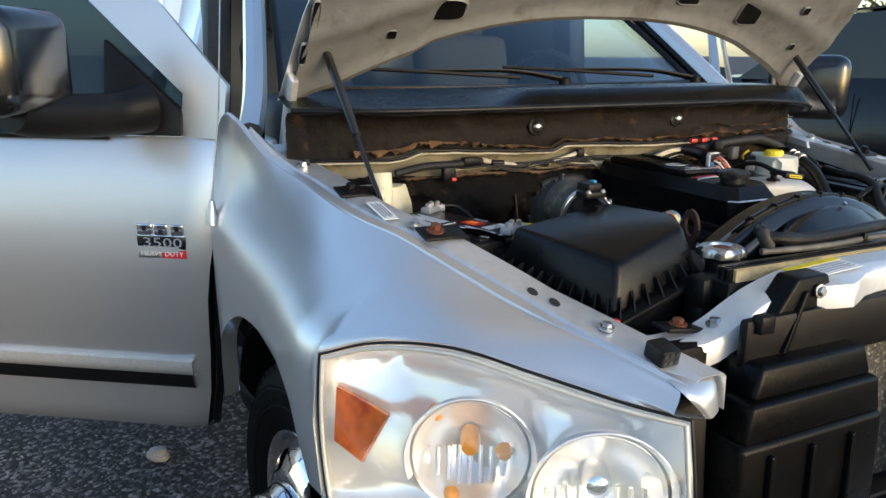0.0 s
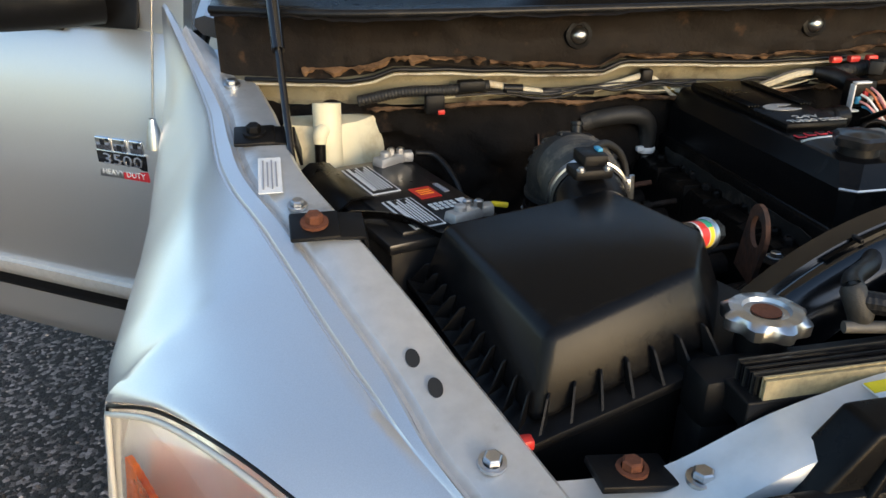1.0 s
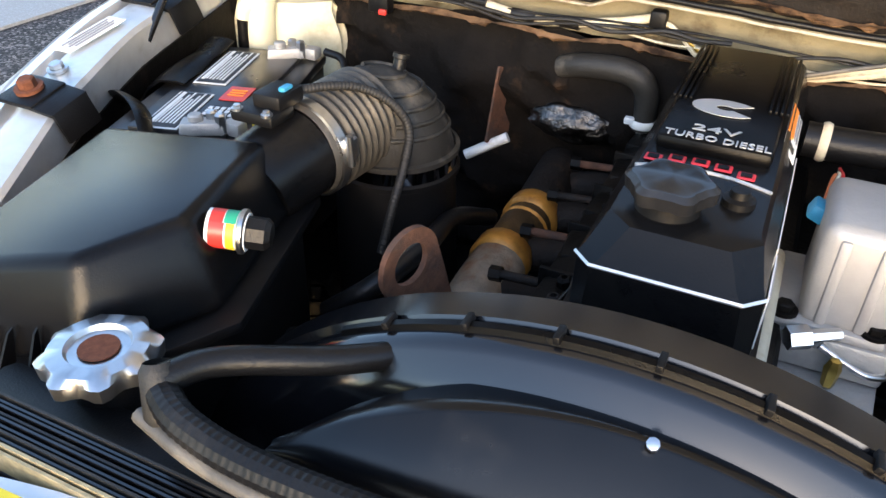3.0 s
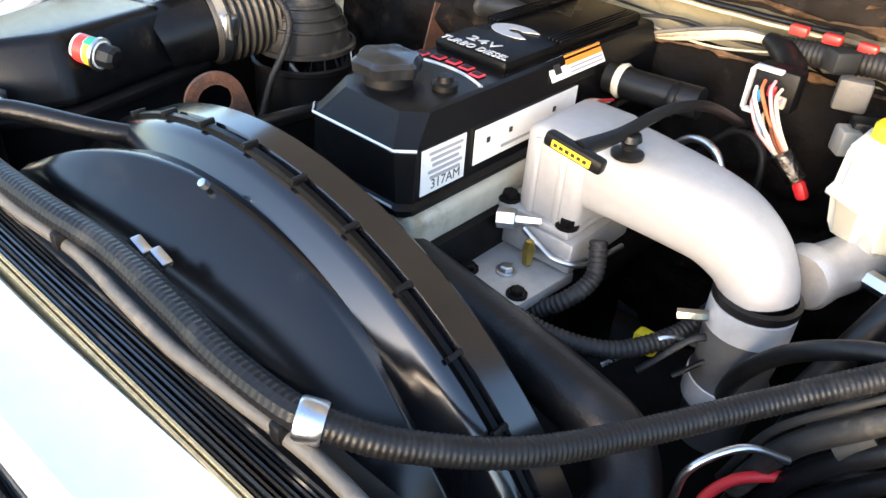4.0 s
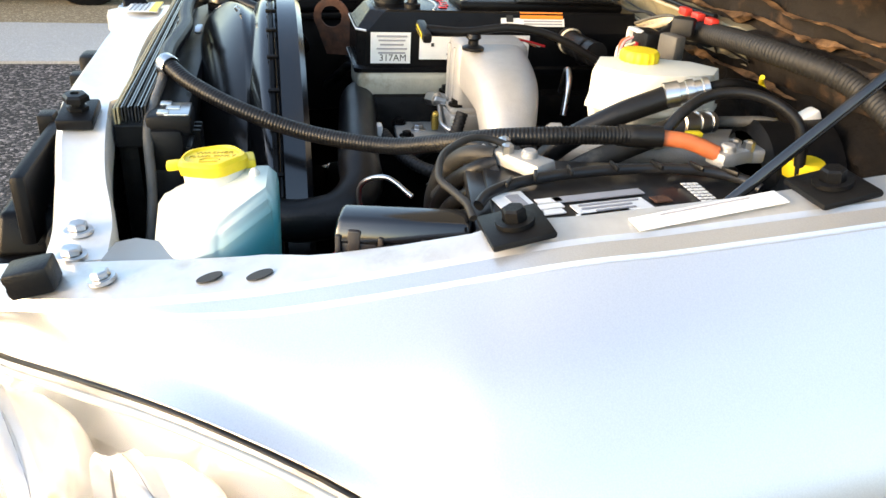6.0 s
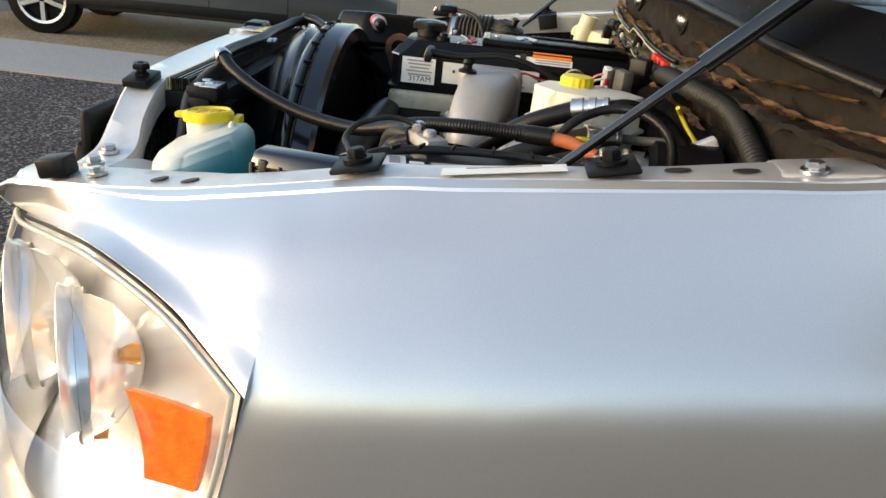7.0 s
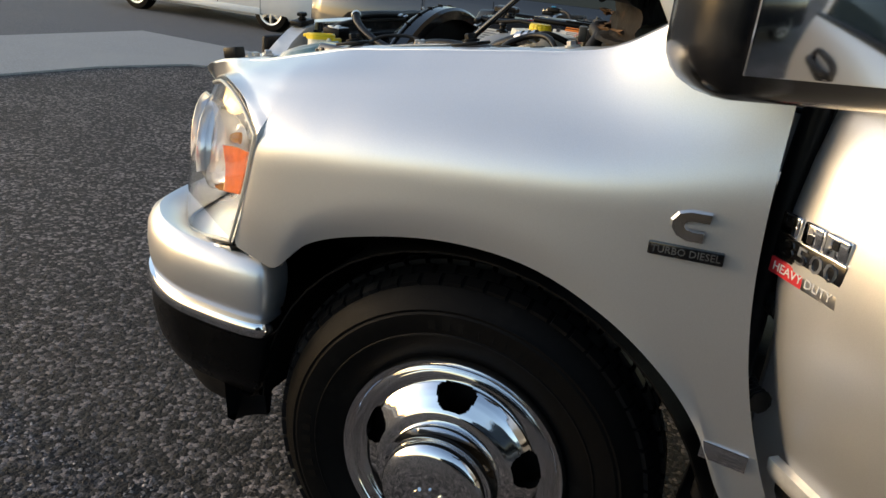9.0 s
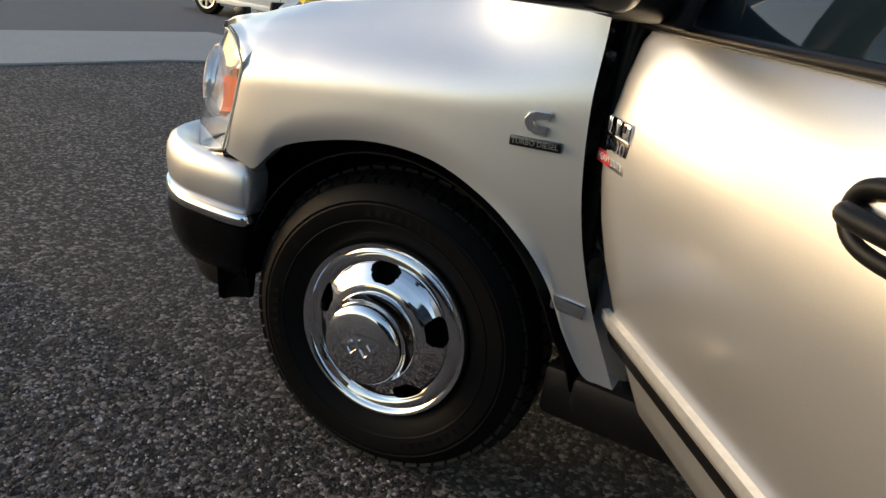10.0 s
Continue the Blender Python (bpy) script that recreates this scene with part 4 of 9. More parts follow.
tagged(fw, "stained brown firewall with a folded sheet seam")


def fw_line(n=60, x0=-0.90, x1=0.86):
    pts = curve([(x, y, 0) for x, y in FW], 10)
    return [p for p in pts if x0 - 1e-6 <= p.x <= x1 + 1e-6]


def fw_drop(x, z):
    """The upper edge falls away towards the driver's hinge."""
    return -table(x, [(0.5, 0.0), (0.68, 0.010), (0.78, 0.024), (0.86, 0.045)])[0] * max(0.0, min(1.0, (z - 1.345) / 0.10))


def seam_wave(x):
    """The folded seam climbs and dips on its way across the wall."""
    return table(x, [(-0.90, -0.014), (-0.67, -0.009), (-0.632, -0.005), (-0.595, 0.009), (-0.50, 0.007), (-0.32, -0.003), (-0.205, -0.006), (-0.165, 0.010), (-0.05, 0.006), (0.12, -0.002), (0.36, 0.0)])[0]


def fw_y(x):
    return table(x, FW)[0]


def fw_sheet(name, prof, material, label, rough=0.0, x0=-0.9, x1=0.86):
    """prof: (distance ahead of the wall, height) pairs swept along the wall; rough: uneven relief."""
    bm = bmesh.new()
    rows = []
    fine = []
    for (d0, z0), (d1, z1) in zip(prof, prof[1:]):
        k = max(1, int(abs(z1 - z0) / 0.012))
        fine += [(lerp(d0, d1, q / k), lerp(z0, z1, q / k)) for q in range(k)]
    fine.append(prof[-1])
    line = fw_line(x0=x0, x1=x1)
    dense = [a.lerp(b, q / 3) for a, b in zip(line, line[1:]) for q in range(3)] + [line[-1]]
    for p in dense:
        r = []
        for i, (d, z) in enumerate(fine):
            w = (noise.noise(V(p.x * 7, z * 9, 0.7)) + 0.55 * noise.noise(V(p.x * 19, z * 26, 3.1)) + 0.3 * noise.noise(V(p.x * 45, z * 55, 6.0))) * rough
            r.append(V(p.x, p.y - d + w, z + w * 0.5 + fw_drop(p.x, z) + seam_wave(p.x) * math.exp(-((z - 1.342) / 0.022) ** 2)))
        rows.append(r)
    grid(bm, rows)
    return part(name, bm, material, fw, label, 50)


fw_sheet("upper_panel", [(0.10, 1.452), (0.06, 1.455), (0.03, 1.452), (0.012, 1.44), (0.005, 1.425), (0.0, 1.40), (0.006, 1.375), (0.0, 1.352), (0.006, 1.345)], INSUL, "brown stained insulation panel", 0.014)
fw_sheet("seam_flange", [(0.004, 1.346), (0.022, 1.343), (0.024, 1.338), (0.006, 1.335)], FIREWALL, "folded sheet seam", 0.006, -0.9, 0.42)
fw_sheet("seam_flange", [(0.004, 1.346), (0.026, 1.343), (0.030, 1.336), (0.006, 1.332)], INSUL, "dark crumpled seam", 0.012, 0.36, 0.86)
fw_sheet("lower_panel", [(0.004, 1.337), (-0.004, 1.325), (-0.012, 1.31), (-0.012, 1.292), (-0.002, 1.285)], FIREWALL, "dirty beige sheet metal", 0.004, -0.9, 0.42)
fw_sheet("lower_panel", [(0.004, 1.337), (0.010, 1.325), (0.012, 1.31), (0.010, 1.292), (0.008, 1.285)], INSUL, "dark crumpled insulation", 0.016, 0.36, 0.86)
fw_sheet("insulation", [(0.006, 1.288), (0.012, 1.272), (0.02, 1.24), (0.018, 1.20), (0.01, 1.15), (0.0, 1.05), (0.0, 0.8)], INSUL_LOW, "near-black lower insulation", 0.03)
# pale seam edge, and above it a black strip drawn as its shadow line
for nm, dz, r, mt0 in (("seam_lip", -0.005, 0.0022, SEAMLIP), ("seam_shadow_strip", 0.003, 0.0042, RUBBER)):
    line = [a.lerp(b, q / 3) for a, b in zip(fw_line(x0=-0.86, x1=0.34), fw_line(x0=-0.86, x1=0.34)[1:]) for q in range(3)]
    part(nm, tubem([(p.x, p.y - 0.026 + 0.003 * noise.noise(V(p.x * 11, 2, 4)), 1.342 + dz + seam_wave(p.x) + 0.002 * noise.noise(V(p.x * 17, dz, 1))) for p in line], r, 8, smooth_line=False), mt0, fw, "pale sealed seam edge" if dz < 0 else "black rubber strip drawing the shadow line above the seam", 60)
for nm, z0, dz, amp, x0, x1, d in (("torn_edge", 1.366, 0.026, 0.004, -0.76, -0.42, 0.014), ("torn_edge", 1.357, 0.012, 0.010, -0.44, 0.83, 0.014), ("torn_edge", 1.385, 0.006, 0.016, 0.30, 0.80, 0.016), ("torn_edge", 1.284, 0.010, 0.011, -0.66, 0.52, 0.026)):
    bm = bmesh.new()
    rows = []
    line = [a.lerp(b, q / 6) for a, b in zip(fw_line(x0=x0, x1=x1), fw_line(x0=x0, x1=x1)[1:]) for q in range(12)]
    for p in line:
        n1, n2 = noise.noise(V(p.x * 9, z0 * 30, 1)), noise.noise(V(p.x * 38, z0 * 30, 5))
        n3 = noise.noise(V(p.x * 85, z0 * 30, 8))
        h = dz * max(0.05, 0.25 + 0.8 * n2 + 0.5 * n1 + 0.8 * n3)
        zz = z0 + amp * n1 + (seam_wave(p.x) if z0 > 1.34 and p.x < 0.3 else 0)
        a, b, c = V(p.x, p.y - d + 0.006 * n2, zz + 0.25 * dz * n3), V(p.x, p.y - d - 0.006 - 0.01 * abs(n2), zz - 0.5 * h), V(p.x, p.y - d - 0.004 + 0.008 * n1, zz - h)
        rows.append([a, b, c, c + V(0, 0.0015, -0.0005), b + V(0, 0.0018, 0), a + V(0, 0.0015, 0.0005)])
    grid(bm, rows, True)
    part(nm, bm, TORN, fw, "torn rust-brown insulation edge", 30)
for x, z in ((-0.248, 1.402), (0.239, 1.408)):
    m = axis((x, fw_y(x) - 0.006, z), (0, -1, 0.1))
    part("grommet", lathem([(0.026, -0.004), (0.025, 0.004), (0.018, 0.006), (0.016, 0.003)], m, 20), BLACK, fw, "rubber ring", 60)
    part("plug", lathem([(0.016, 0.0), (0.014, 0.010), (0.008, 0.015), (0, 0.016)], m, 20), CHROME_DULL, fw, "bright dome plug", 60)

cowl = new("cowl_panel")
cowl.parent = truck
tagged(cowl, "black plastic cowl below the windshield")
bm = bmesh.new()
rows = []
for p in fw_line(x0=-0.9, x1=0.86):
    k = 1 if p.x < -0.42 else max(0.0, 1 - (p.x + 0.42) / 0.14)
    lift = 0.034 * (1 - k)
    yb = 1.47 - 0.14 * (p.x / 0.9) ** 2
    rows.append([V(p.x, p.y - 0.075, 1.452), V(p.x, p.y - 0.080, 1.462), V(p.x, p.y - 0.06, 1.466 + lift * 0.4), V(p.x, p.y - 0.03, 1.466 + lift),
                 V(p.x, lerp(p.y, yb, 0.4), 1.475 + lift * 0.8 + 0.012 * k), V(p.x, lerp(p.y, yb, 0.75), 1.480 + 0.01 * k), V(p.x, yb, 1.490)])
    rows[-1] = [q + V(0, 0, fw_drop(q.x, 1.45) * max(0.0, 1 - j / 6)) for j, q in enumerate(rows[-1])]
grid(bm, rows)
part("panel", thicken(bm, 0.003), BLACK_SATIN, cowl, "", 40)
bm = tubem([(p.x, p.y - 0.078, 1.457 + fw_drop(p.x, 1.457)) for p in fw_line()[::4]], 0.008, 8)
part("seal", bm, RUBBER, cowl, "black rubber hood seal", 60)

# windshield with frame
ws = new("windshield")
ws.parent = truck
tagged(ws, "curved tinted windshield glass")
bm = bmesh.new()
rows = []
for a in range(21):
    x = lerp(-1, 1, a / 20)
    rows.append([V(x * lerp(0.80, 0.66, b / 10), lerp(1.47, 2.15, b / 10) + 0.14 * x * x, lerp(1.485, 1.93, b / 10) + 0.02 * math.sin(math.pi * b / 10)) for b in range(11)])
grid(bm, rows)
gl = part("glass", thicken(bm, 0.004), GLASS, ws, "", 60)
gl.visible_shadow = False
edge = [r[0] for r in rows] + rows[-1][1:] + [r[-1] for r in rows[::-1]][1:] + rows[0][::-1][1:]
part("trim", tubem(edge, 0.012, 6, smooth_line=False), RUBBER, ws, "black rubber surround", 60)


def wiper(x0, y0, x1, y1):
    wp = new("wiper")
    wp.parent = truck
    tagged(wp, "black windshield wiper")
    a, b = V(x0, y0, 1.512), V(x1, y1, 1.535)
    part("arm", tubem([a, a.lerp(b, 0.4) + V(0, 0, 0.018), b + V(0, 0, 0.008)], [0.011, 0.008, 0.005], 8, flat=0.6), BLACK, wp)
    d = (b - a).normalized()
    part("blade", tubem([b - d * 0.30 + V(0, -0.01, 0.0), b + V(0, 0, 0.004), b + d * 0.22 + V(0, 0.012, 0.004)], 0.006, 6), BLACK, wp)
    part("pivot", lathem([(0.018, -0.03), (0.018, 0.004), (0.012, 0.010), (0, 0.010)], Matrix.Translation(a), 14), BLACK, wp)


wiper(0.04, 1.36, -0.42, 1.40)
wiper(0.56, 1.34, 0.10, 1.43)

# cab: pillars, roof, sides, rear, seen behind the hood and through the open door
cab = new("cab")
cab.parent = truck
tagged(cab, "silver crew cab body")


def cab_side(sx):
    bm = bmesh.new()
    # A pillar
    tube(bm, [(sx * 0.93, 1.46, 1.38), (sx * 0.875, 1.62, 1.52), (sx * 0.74, 2.18, 1.95)], 0.035, 8)
    tube(bm, [(sx * 0.94, 2.52, 0.5), (sx * 0.93, 2.52, 1.35), (sx * 0.76, 2.56, 1.95)], 0.05, 8)
    tube(bm, [(sx * 0.74, 2.15, 1.95), (sx * 0.76, 2.6, 1.97), (sx * 0.75, 3.5, 1.95)], 0.045, 8)
    box(bm, (sx * 0.83, 1.60, 0.90), (0.10, 0.12, 0.9), 0.02)
    part("pillar_frame", bm, PAINT, cab)
    # closed rear door and box side
    bm = bmesh.new()
    rows = []
    for y in (2.56, 2.7, 3.0, 3.4, 3.65):
        rows.append([V(sx * x, y, z) for x, z in ((0.93, 0.45), (0.985, 0.6), (1.0, 0.85), (0.99, 1.15), (0.965, 1.30), (0.93, 1.34), (0.78, 1.93))])
    grid(bm, rows)
    part("rear_door", thicken(bm, 0.03), PAINT, cab, "silver rear door")
    bm = bmesh.new()
    rows = []
    for y in (3.68, 4.4, 5.2, 5.95):
        rows.append([V(sx * x, y, z) for x, z in ((0.96, 0.5), (1.0, 0.65), (1.01, 0.95), (0.99, 1.25), (0.96, 1.34), (0.86, 1.34), (0.86, 0.9))])
    grid(bm, rows)
    part("box_side", thicken(bm, 0.02), PAINT, cab, "silver cargo box side")
    part("sill", boxm((sx * 0.90, 2.05, 0.47), (0.10, 1.0, 0.10), 0.02), BLACK, cab, "black door sill")
    bm = bmesh.new()
    rows = []
    for k in range(21):
        a = math.pi * k / 20
        y, h = 4.72 - 0.72 * math.cos(a), math.sin(a) ** 0.6
        rows.append([V(sx * (1.0 + 0.21 * h * q), y, z) for q, z in ((0.0, 1.20), (0.55, 1.17), (0.9, 1.10), (1.0, 0.98), (1.0, 0.84), (0.97, 0.55 + 0.29 * h))])
    grid(bm, rows)
    part("rear_fender", thicken(bm, 0.01), PAINT, cab, "wide silver rear fender", 50)
    part("pillar_trim", boxm((sx * 0.86, 2.50, 1.25), (0.10, 0.16, 1.35), 0.03, Matrix.Rotation(radians(-4 * sx), 4, "Y")), DASH, cab, "dark pillar trim")
    for k in range(3):
        part("hinge_boot", tubem([(sx * 0.885, 1.515, 0.80 + 0.17 * k), (sx * 0.915, 1.53, 0.80 + 0.17 * k), (sx * 0.945, 1.55, 0.80 + 0.17 * k)], [0.022, 0.017, 0.020], 10, rib=0.003, pitch=0.012), RUBBER, cab, "black rubber boot at the door hinge", 50)
    # dark door opening trim
    bm = bmesh.new()
    tube(bm, [(sx * 0.90, 1.50, 0.55), (sx * 0.90, 1.52, 1.35), (sx * 0.85, 1.66, 1.52), (sx * 0.72, 2.17, 1.91)], 0.022, 8)
    part("door_seal", bm, RUBBER, cab, "black door opening seal", 60)


cab_side(1), cab_side(-1)
bm = bmesh.new()
rows = []
for y, z in ((2.12, 1.935), (2.3, 1.985), (2.7, 2.0), (3.3, 1.99), (3.6, 1.95)):
    rows.append([V(x, y, z - 0.05 * abs(x / 0.75) ** 3) for x in [-0.75 + 1.5 * k / 12 for k in range(13)]])
grid(bm, rows)
part("roof", thicken(bm, 0.02), PAINT, cab, "silver roof")
part("rear_wall", boxm((0, 3.62, 1.2), (1.8, 0.05, 1.5), 0.02), PAINT, cab)
part("floor_pan", boxm((0, 3.65, 0.42), (1.76, 4.4, 0.14), 0.02), BLACK, cab, "dark underbody")
part("box_floor", boxm((0, 4.85, 0.85), (1.75, 2.3, 0.06), 0.01), PAINT, cab)
part("dashboard", boxm((0, 1.72, 1.28), (1.70, 0.42, 0.36), 0.06), DASH, cab, "dark dashboard", 50)
bm = bmesh.new()
ring = [V(0.42 + 0.185 * math.cos(a), 2.02 + 0.05 * math.sin(a), 1.42 + 0.175 * math.sin(a)) for a in (2 * math.pi * k / 32 for k in range(33))]
tube(bm, ring, 0.016, 8, smooth_line=False)
for a in (200, 340, 270):
    t = radians(a)
    tube(bm, [(0.42, 2.03, 1.42), (0.42 + 0.18 * math.cos(t), 2.02, 1.42 + 0.17 * math.sin(t))], 0.014, 6)
part("steering_wheel", bm, DASH, cab, "dark steering wheel", 60)
for x in (-0.42, 0.42):
    bm = boxm((x, 2.55, 1.02), (0.52, 0.52, 0.18), 0.06)
    box(bm, (x, 2.80, 1.35), (0.50, 0.16, 0.66), 0.06, Matrix.Rotation(radians(-12), 4, "X"))
    box(bm, (x, 2.86, 1.76), (0.26, 0.10, 0.18), 0.04)
    part("seat", bm, SEAT, cab, "grey cloth seat", 50)


# ---- front doors, both open ----
def door(sx, angle, hinge):
    """Built along +y from the hinge with its outer face towards +x, then swung outwards."""
    d = new("front_door")
    d.parent = truck
    tagged(d, "silver front door standing open")
    m = Matrix.Translation(hinge) @ Matrix.Rotation(radians(-angle), 4, "Z")
    sag = [(0.0, -0.115), (0.50, -0.115), (0.708, -0.065), (1.085, -0.027), (1.20, -0.008), (1.325, 0.033), (3.0, 0.033)]      # the passenger door is hung lower and stands taller
    f = lambda p: V(sx * (m @ p).x, (m @ p).y, (m @ p).z + (table(p.z, sag)[0] if sx < 0 else 0.0))  # noqa: E731
    L = 1.30
    roll = 0.062 if sx > 0 else 0.022
    zm = 0.692 if sx > 0 else 0.708        # height of the bright moulding
    EDGE = [(0.50, 0.13), (0.62, 0.085), (0.77, 0.050), (0.95, 0.030), (1.11, 0.012), (1.33, 0.0)] if sx > 0 else [(0.50, 0.13), (0.62, 0.085), (0.77, 0.050), (0.95, 0.020), (1.11, -0.020), (1.33, -0.045)]
    along = [0.0, 0.006, 0.013, 0.022, 0.033, 0.046, 0.06, 0.075] + [lerp(0.09, 1, k / 22) for k in range(23)]
    prof = [(-0.115, 0.50), (-0.100, 0.505), (-0.078, 0.56), (-0.055, 0.62), (-0.034, 0.68), (-0.010, 0.75), (0.018, 0.83), (0.042, 0.92), (0.057, 1.01), (0.060, 1.07), (0.054, 1.14), (0.038, 1.22), (0.018, 1.29), (-0.005, 1.325)]
    bm = bmesh.new()
    rows = []
    for t in along:
        r = []
        for i, (x, z) in enumerate(prof):
            v = (z - 0.5) / 0.825
            y0 = table(z, EDGE)[0]
            y = lerp(y0, L, t)
            ed = min(1.0, t * L / 0.10)
            r.append(f(V(x - roll * (1 - ed) ** 2.2, y, z)))
        rows.append(r)
    grid(bm, rows)
    part("skin", bm, PAINT, d, "silver metallic door skin", 50)
    bm = bmesh.new()
    rows = []
    for x in (-roll, -roll - 0.023, -roll - 0.058):
        r = []
        for i, (px, z) in enumerate(prof):
            y0 = table(z, EDGE)[0]
            r.append(f(V(px + x, y0 + (-x - roll) * 0.15, z)))
        rows.append(r)
    grid(bm, rows)
    part("edge", bm, RUBBER, d, "dark door edge behind the skin", 50)
    bm = tubem([f(V(px - 0.075, table(z, EDGE)[0] - 0.008, z)) for px, z in prof], 0.013, 8)
    part("weatherstrip", bm, RUBBER, d, "black door weatherstrip", 60)
    part("inner_panel", (lambda b: (bmesh.ops.transform(b, matrix=Matrix.Diagonal((sx, 1, 1, 1)) @ m, verts=b.verts), b)[1])(boxm((-0.13, 0.72, 0.92), (0.06, 1.10, 0.74), 0.02)), DASH, d, "dark door trim panel")
    # window frame and glass
    fr = [V(-0.01, 0.0, 1.31), V(-0.018, 0.0, 1.425), V(-0.05, 0.20, 1.57), V(-0.14, 0.60, 1.87), V(-0.155, 0.80, 1.91), V(-0.15, 1.25, 1.90), V(-0.09, 1.28, 1.62), V(-0.01, 1.29, 1.31)]
    bm = bmesh.new()
    wd = 0.055
    inner = [V(-0.01, 0.17, 1.325), V(-0.025, 0.17, 1.40), V(-0.055, 0.30, 1.51), V(-0.135, 0.68, 1.82), V(-0.145, 0.80, 1.845), V(-0.14, 1.20, 1.84), V(-0.09, 1.22, 1.60), V(-0.01, 1.23, 1.325)]
    if sx < 0:
        fr[:5] = [V(-0.005, -0.045, 1.320), V(-0.018, -0.060, 1.472), V(-0.06, 0.146, 1.698), V(-0.14, 0.36, 1.90), V(-0.155, 0.60, 1.93)]
        inner[:5] = [V(-0.008, 0.085, 1.326), V(-0.025, 0.075, 1.445), V(-0.060, 0.354, 1.699), V(-0.135, 0.50, 1.83), V(-0.145, 0.66, 1.855)]
    rows = [[f(a), f(a.lerp(b, 0.5) + V(0.006, 0, 0)), f(b)] for a, b in zip(fr, inner)]
    grid(bm, rows)
    part("window_frame", thicken(bm, 0.03), PAINT, d, "silver window frame", 40)
    bm = bmesh.new()
    vs = [bm.verts.new(f(p + V(-0.012, 0, 0))) for p in inner]
    bm.faces.new(vs)
    w = part("window_glass", thicken(bm, 0.004), SIDEGLASS, d, "side glass tinted to stand in for dark reflections")
    w.visible_shadow = False
    part("belt_strip", tubem([f(V(0.004, 0.03 if sx > 0 else 0.30, 1.325)), f(V(0.004, 1.29, 1.325))], 0.012, 8), RUBBER, d, "black belt-line strip", 60)
    # bright-over-black side moulding
    def strip(z, h, t, material, nm, lab):
        b = bmesh.new()
        rows = [[f(V(table(z + pz, [(q, p) for p, q in prof])[0] - 0.002 + px, y, z + pz)) for px, pz in ((0, -h), (t * 0.8, -h * 0.9), (t, 0), (t * 0.8, h * 0.9), (0, h))] for y in (table(z, EDGE)[0] + 0.04, table(z, EDGE)[0] + 0.06, 0.6, L - 0.02)]
        grid(b, rows)
        part(nm, b, material, d, lab, 60)
    strip(zm, 0.023, 0.024, BANDST, "bright_moulding", "bright side moulding")
    strip(zm - 0.042, 0.023, 0.018, BLACK, "black_moulding", "black side moulding")
    # pull handle
    bm = tubem([f(V(0.05, 0.840, 1.176)), f(V(0.076, 0.851, 1.178)), f(V(0.088, 0.880, 1.180)), f(V(0.091, 0.935, 1.180)), f(V(0.088, 0.990, 1.180)), f(V(0.076, 1.019, 1.178)), f(V(0.05, 1.030, 1.176))], 0.014, 14, flat=1.0)
    part("handle", bm, BLACK, d, "black pull handle", 60)
    loop = []
    for k in range(41):
        c, s = math.cos(2 * math.pi * k / 40), math.sin(2 * math.pi * k / 40)
        loop.append(f(V(0.048, 0.935 + 0.112 * math.copysign(abs(c) ** 0.55, c), 1.175 + 0.040 * math.copysign(abs(s) ** 0.8, s))))
    b = tubem(loop, 0.013, 12, smooth_line=False)
    part("handle_bezel", b, BLACK, d, "black rounded handle surround", 60)
    # badge: plain bright bars, number plate of the model, red bar
    bx = lambda y, z: f(V(0.0605, y, z))  # noqa: E731
    o = f(V(0.0545, 0.135, 1.085))
    mm = basis(o, (f(V(0.06, 1, 1)) - f(V(0.06, 0, 1))) * sx, (0, 0, 1))
    bg = new("badge")
    bg.parent = d
    tagged(bg, "chrome, black and red model badge")
    def put(b, material, nm, lab=""):
        bmesh.ops.transform(b, matrix=mm, verts=b.verts)
        part(nm, b, material, bg, lab, 30)
    put(boxm((0, 0.002, 0.002), (0.150, 0.040, 0.006), 0.002), BLACK_GLOSS, "plate", "black plate")
    put(boxm((-0.036 * sx, -0.032, 0.002), (0.078, 0.026, 0.006), 0.002), REDINK, "red_bar", "red end of the lower bar")
    put(boxm((0.038 * sx, -0.032, 0.002), (0.074, 0.026, 0.006), 0.002), CHROME_DULL, "silver_bar", "silver end of the lower bar")
    for k, w in enumerate((0.040, 0.042, 0.048)):
        x0 = (-0.052 + 0.050 * k) * sx
        put(boxm((x0, 0.040, 0.004), (w, 0.034, 0.008), 0.004, None, 3), CHROME, "bright_bar", "plain chrome shape")
        put(boxm((x0, 0.034 if k == 1 else 0.044, 0.0085), (0.012, 0.014, 0.002), 0.0), BLACK_GLOSS, "inset")
    put(boxm((0, 0.0215, 0.004), (0.150, 0.003, 0.007), 0.001), CHROME, "bright_edge", "thin chrome edge")
    words("3500", 0.040, mm @ Matrix.Translation((0.004, 0.001, 0.0055)), CHROME, bg, "model_number", 0.001, width=0.118)
    words("HEAVY DUTY", 0.020, mm @ Matrix.Translation((0, -0.032, 0.0055)), LABEL, bg, "lettering", 0.0006, width=0.130)
    # mirror
    mi = new("door_mirror")
    mi.parent = d
    tagged(mi, "black folding door mirror")
    up, fat = (0.0, 1.0) if sx > 0 else (0.020, 1.30)
    b = bmesh.new()
    hexa(b, [f(V(0.012, 0.05, 1.325)), f(V(0.012, 0.26, 1.325)), f(V(-0.03, 0.26, 1.46)), f(V(-0.03, 0.16, 1.44))], [f(V(0.045, 0.06, 1.33)), f(V(0.045, 0.25, 1.33)), f(V(0.0, 0.25, 1.45)), f(V(0.0, 0.17, 1.43))], 0.006)
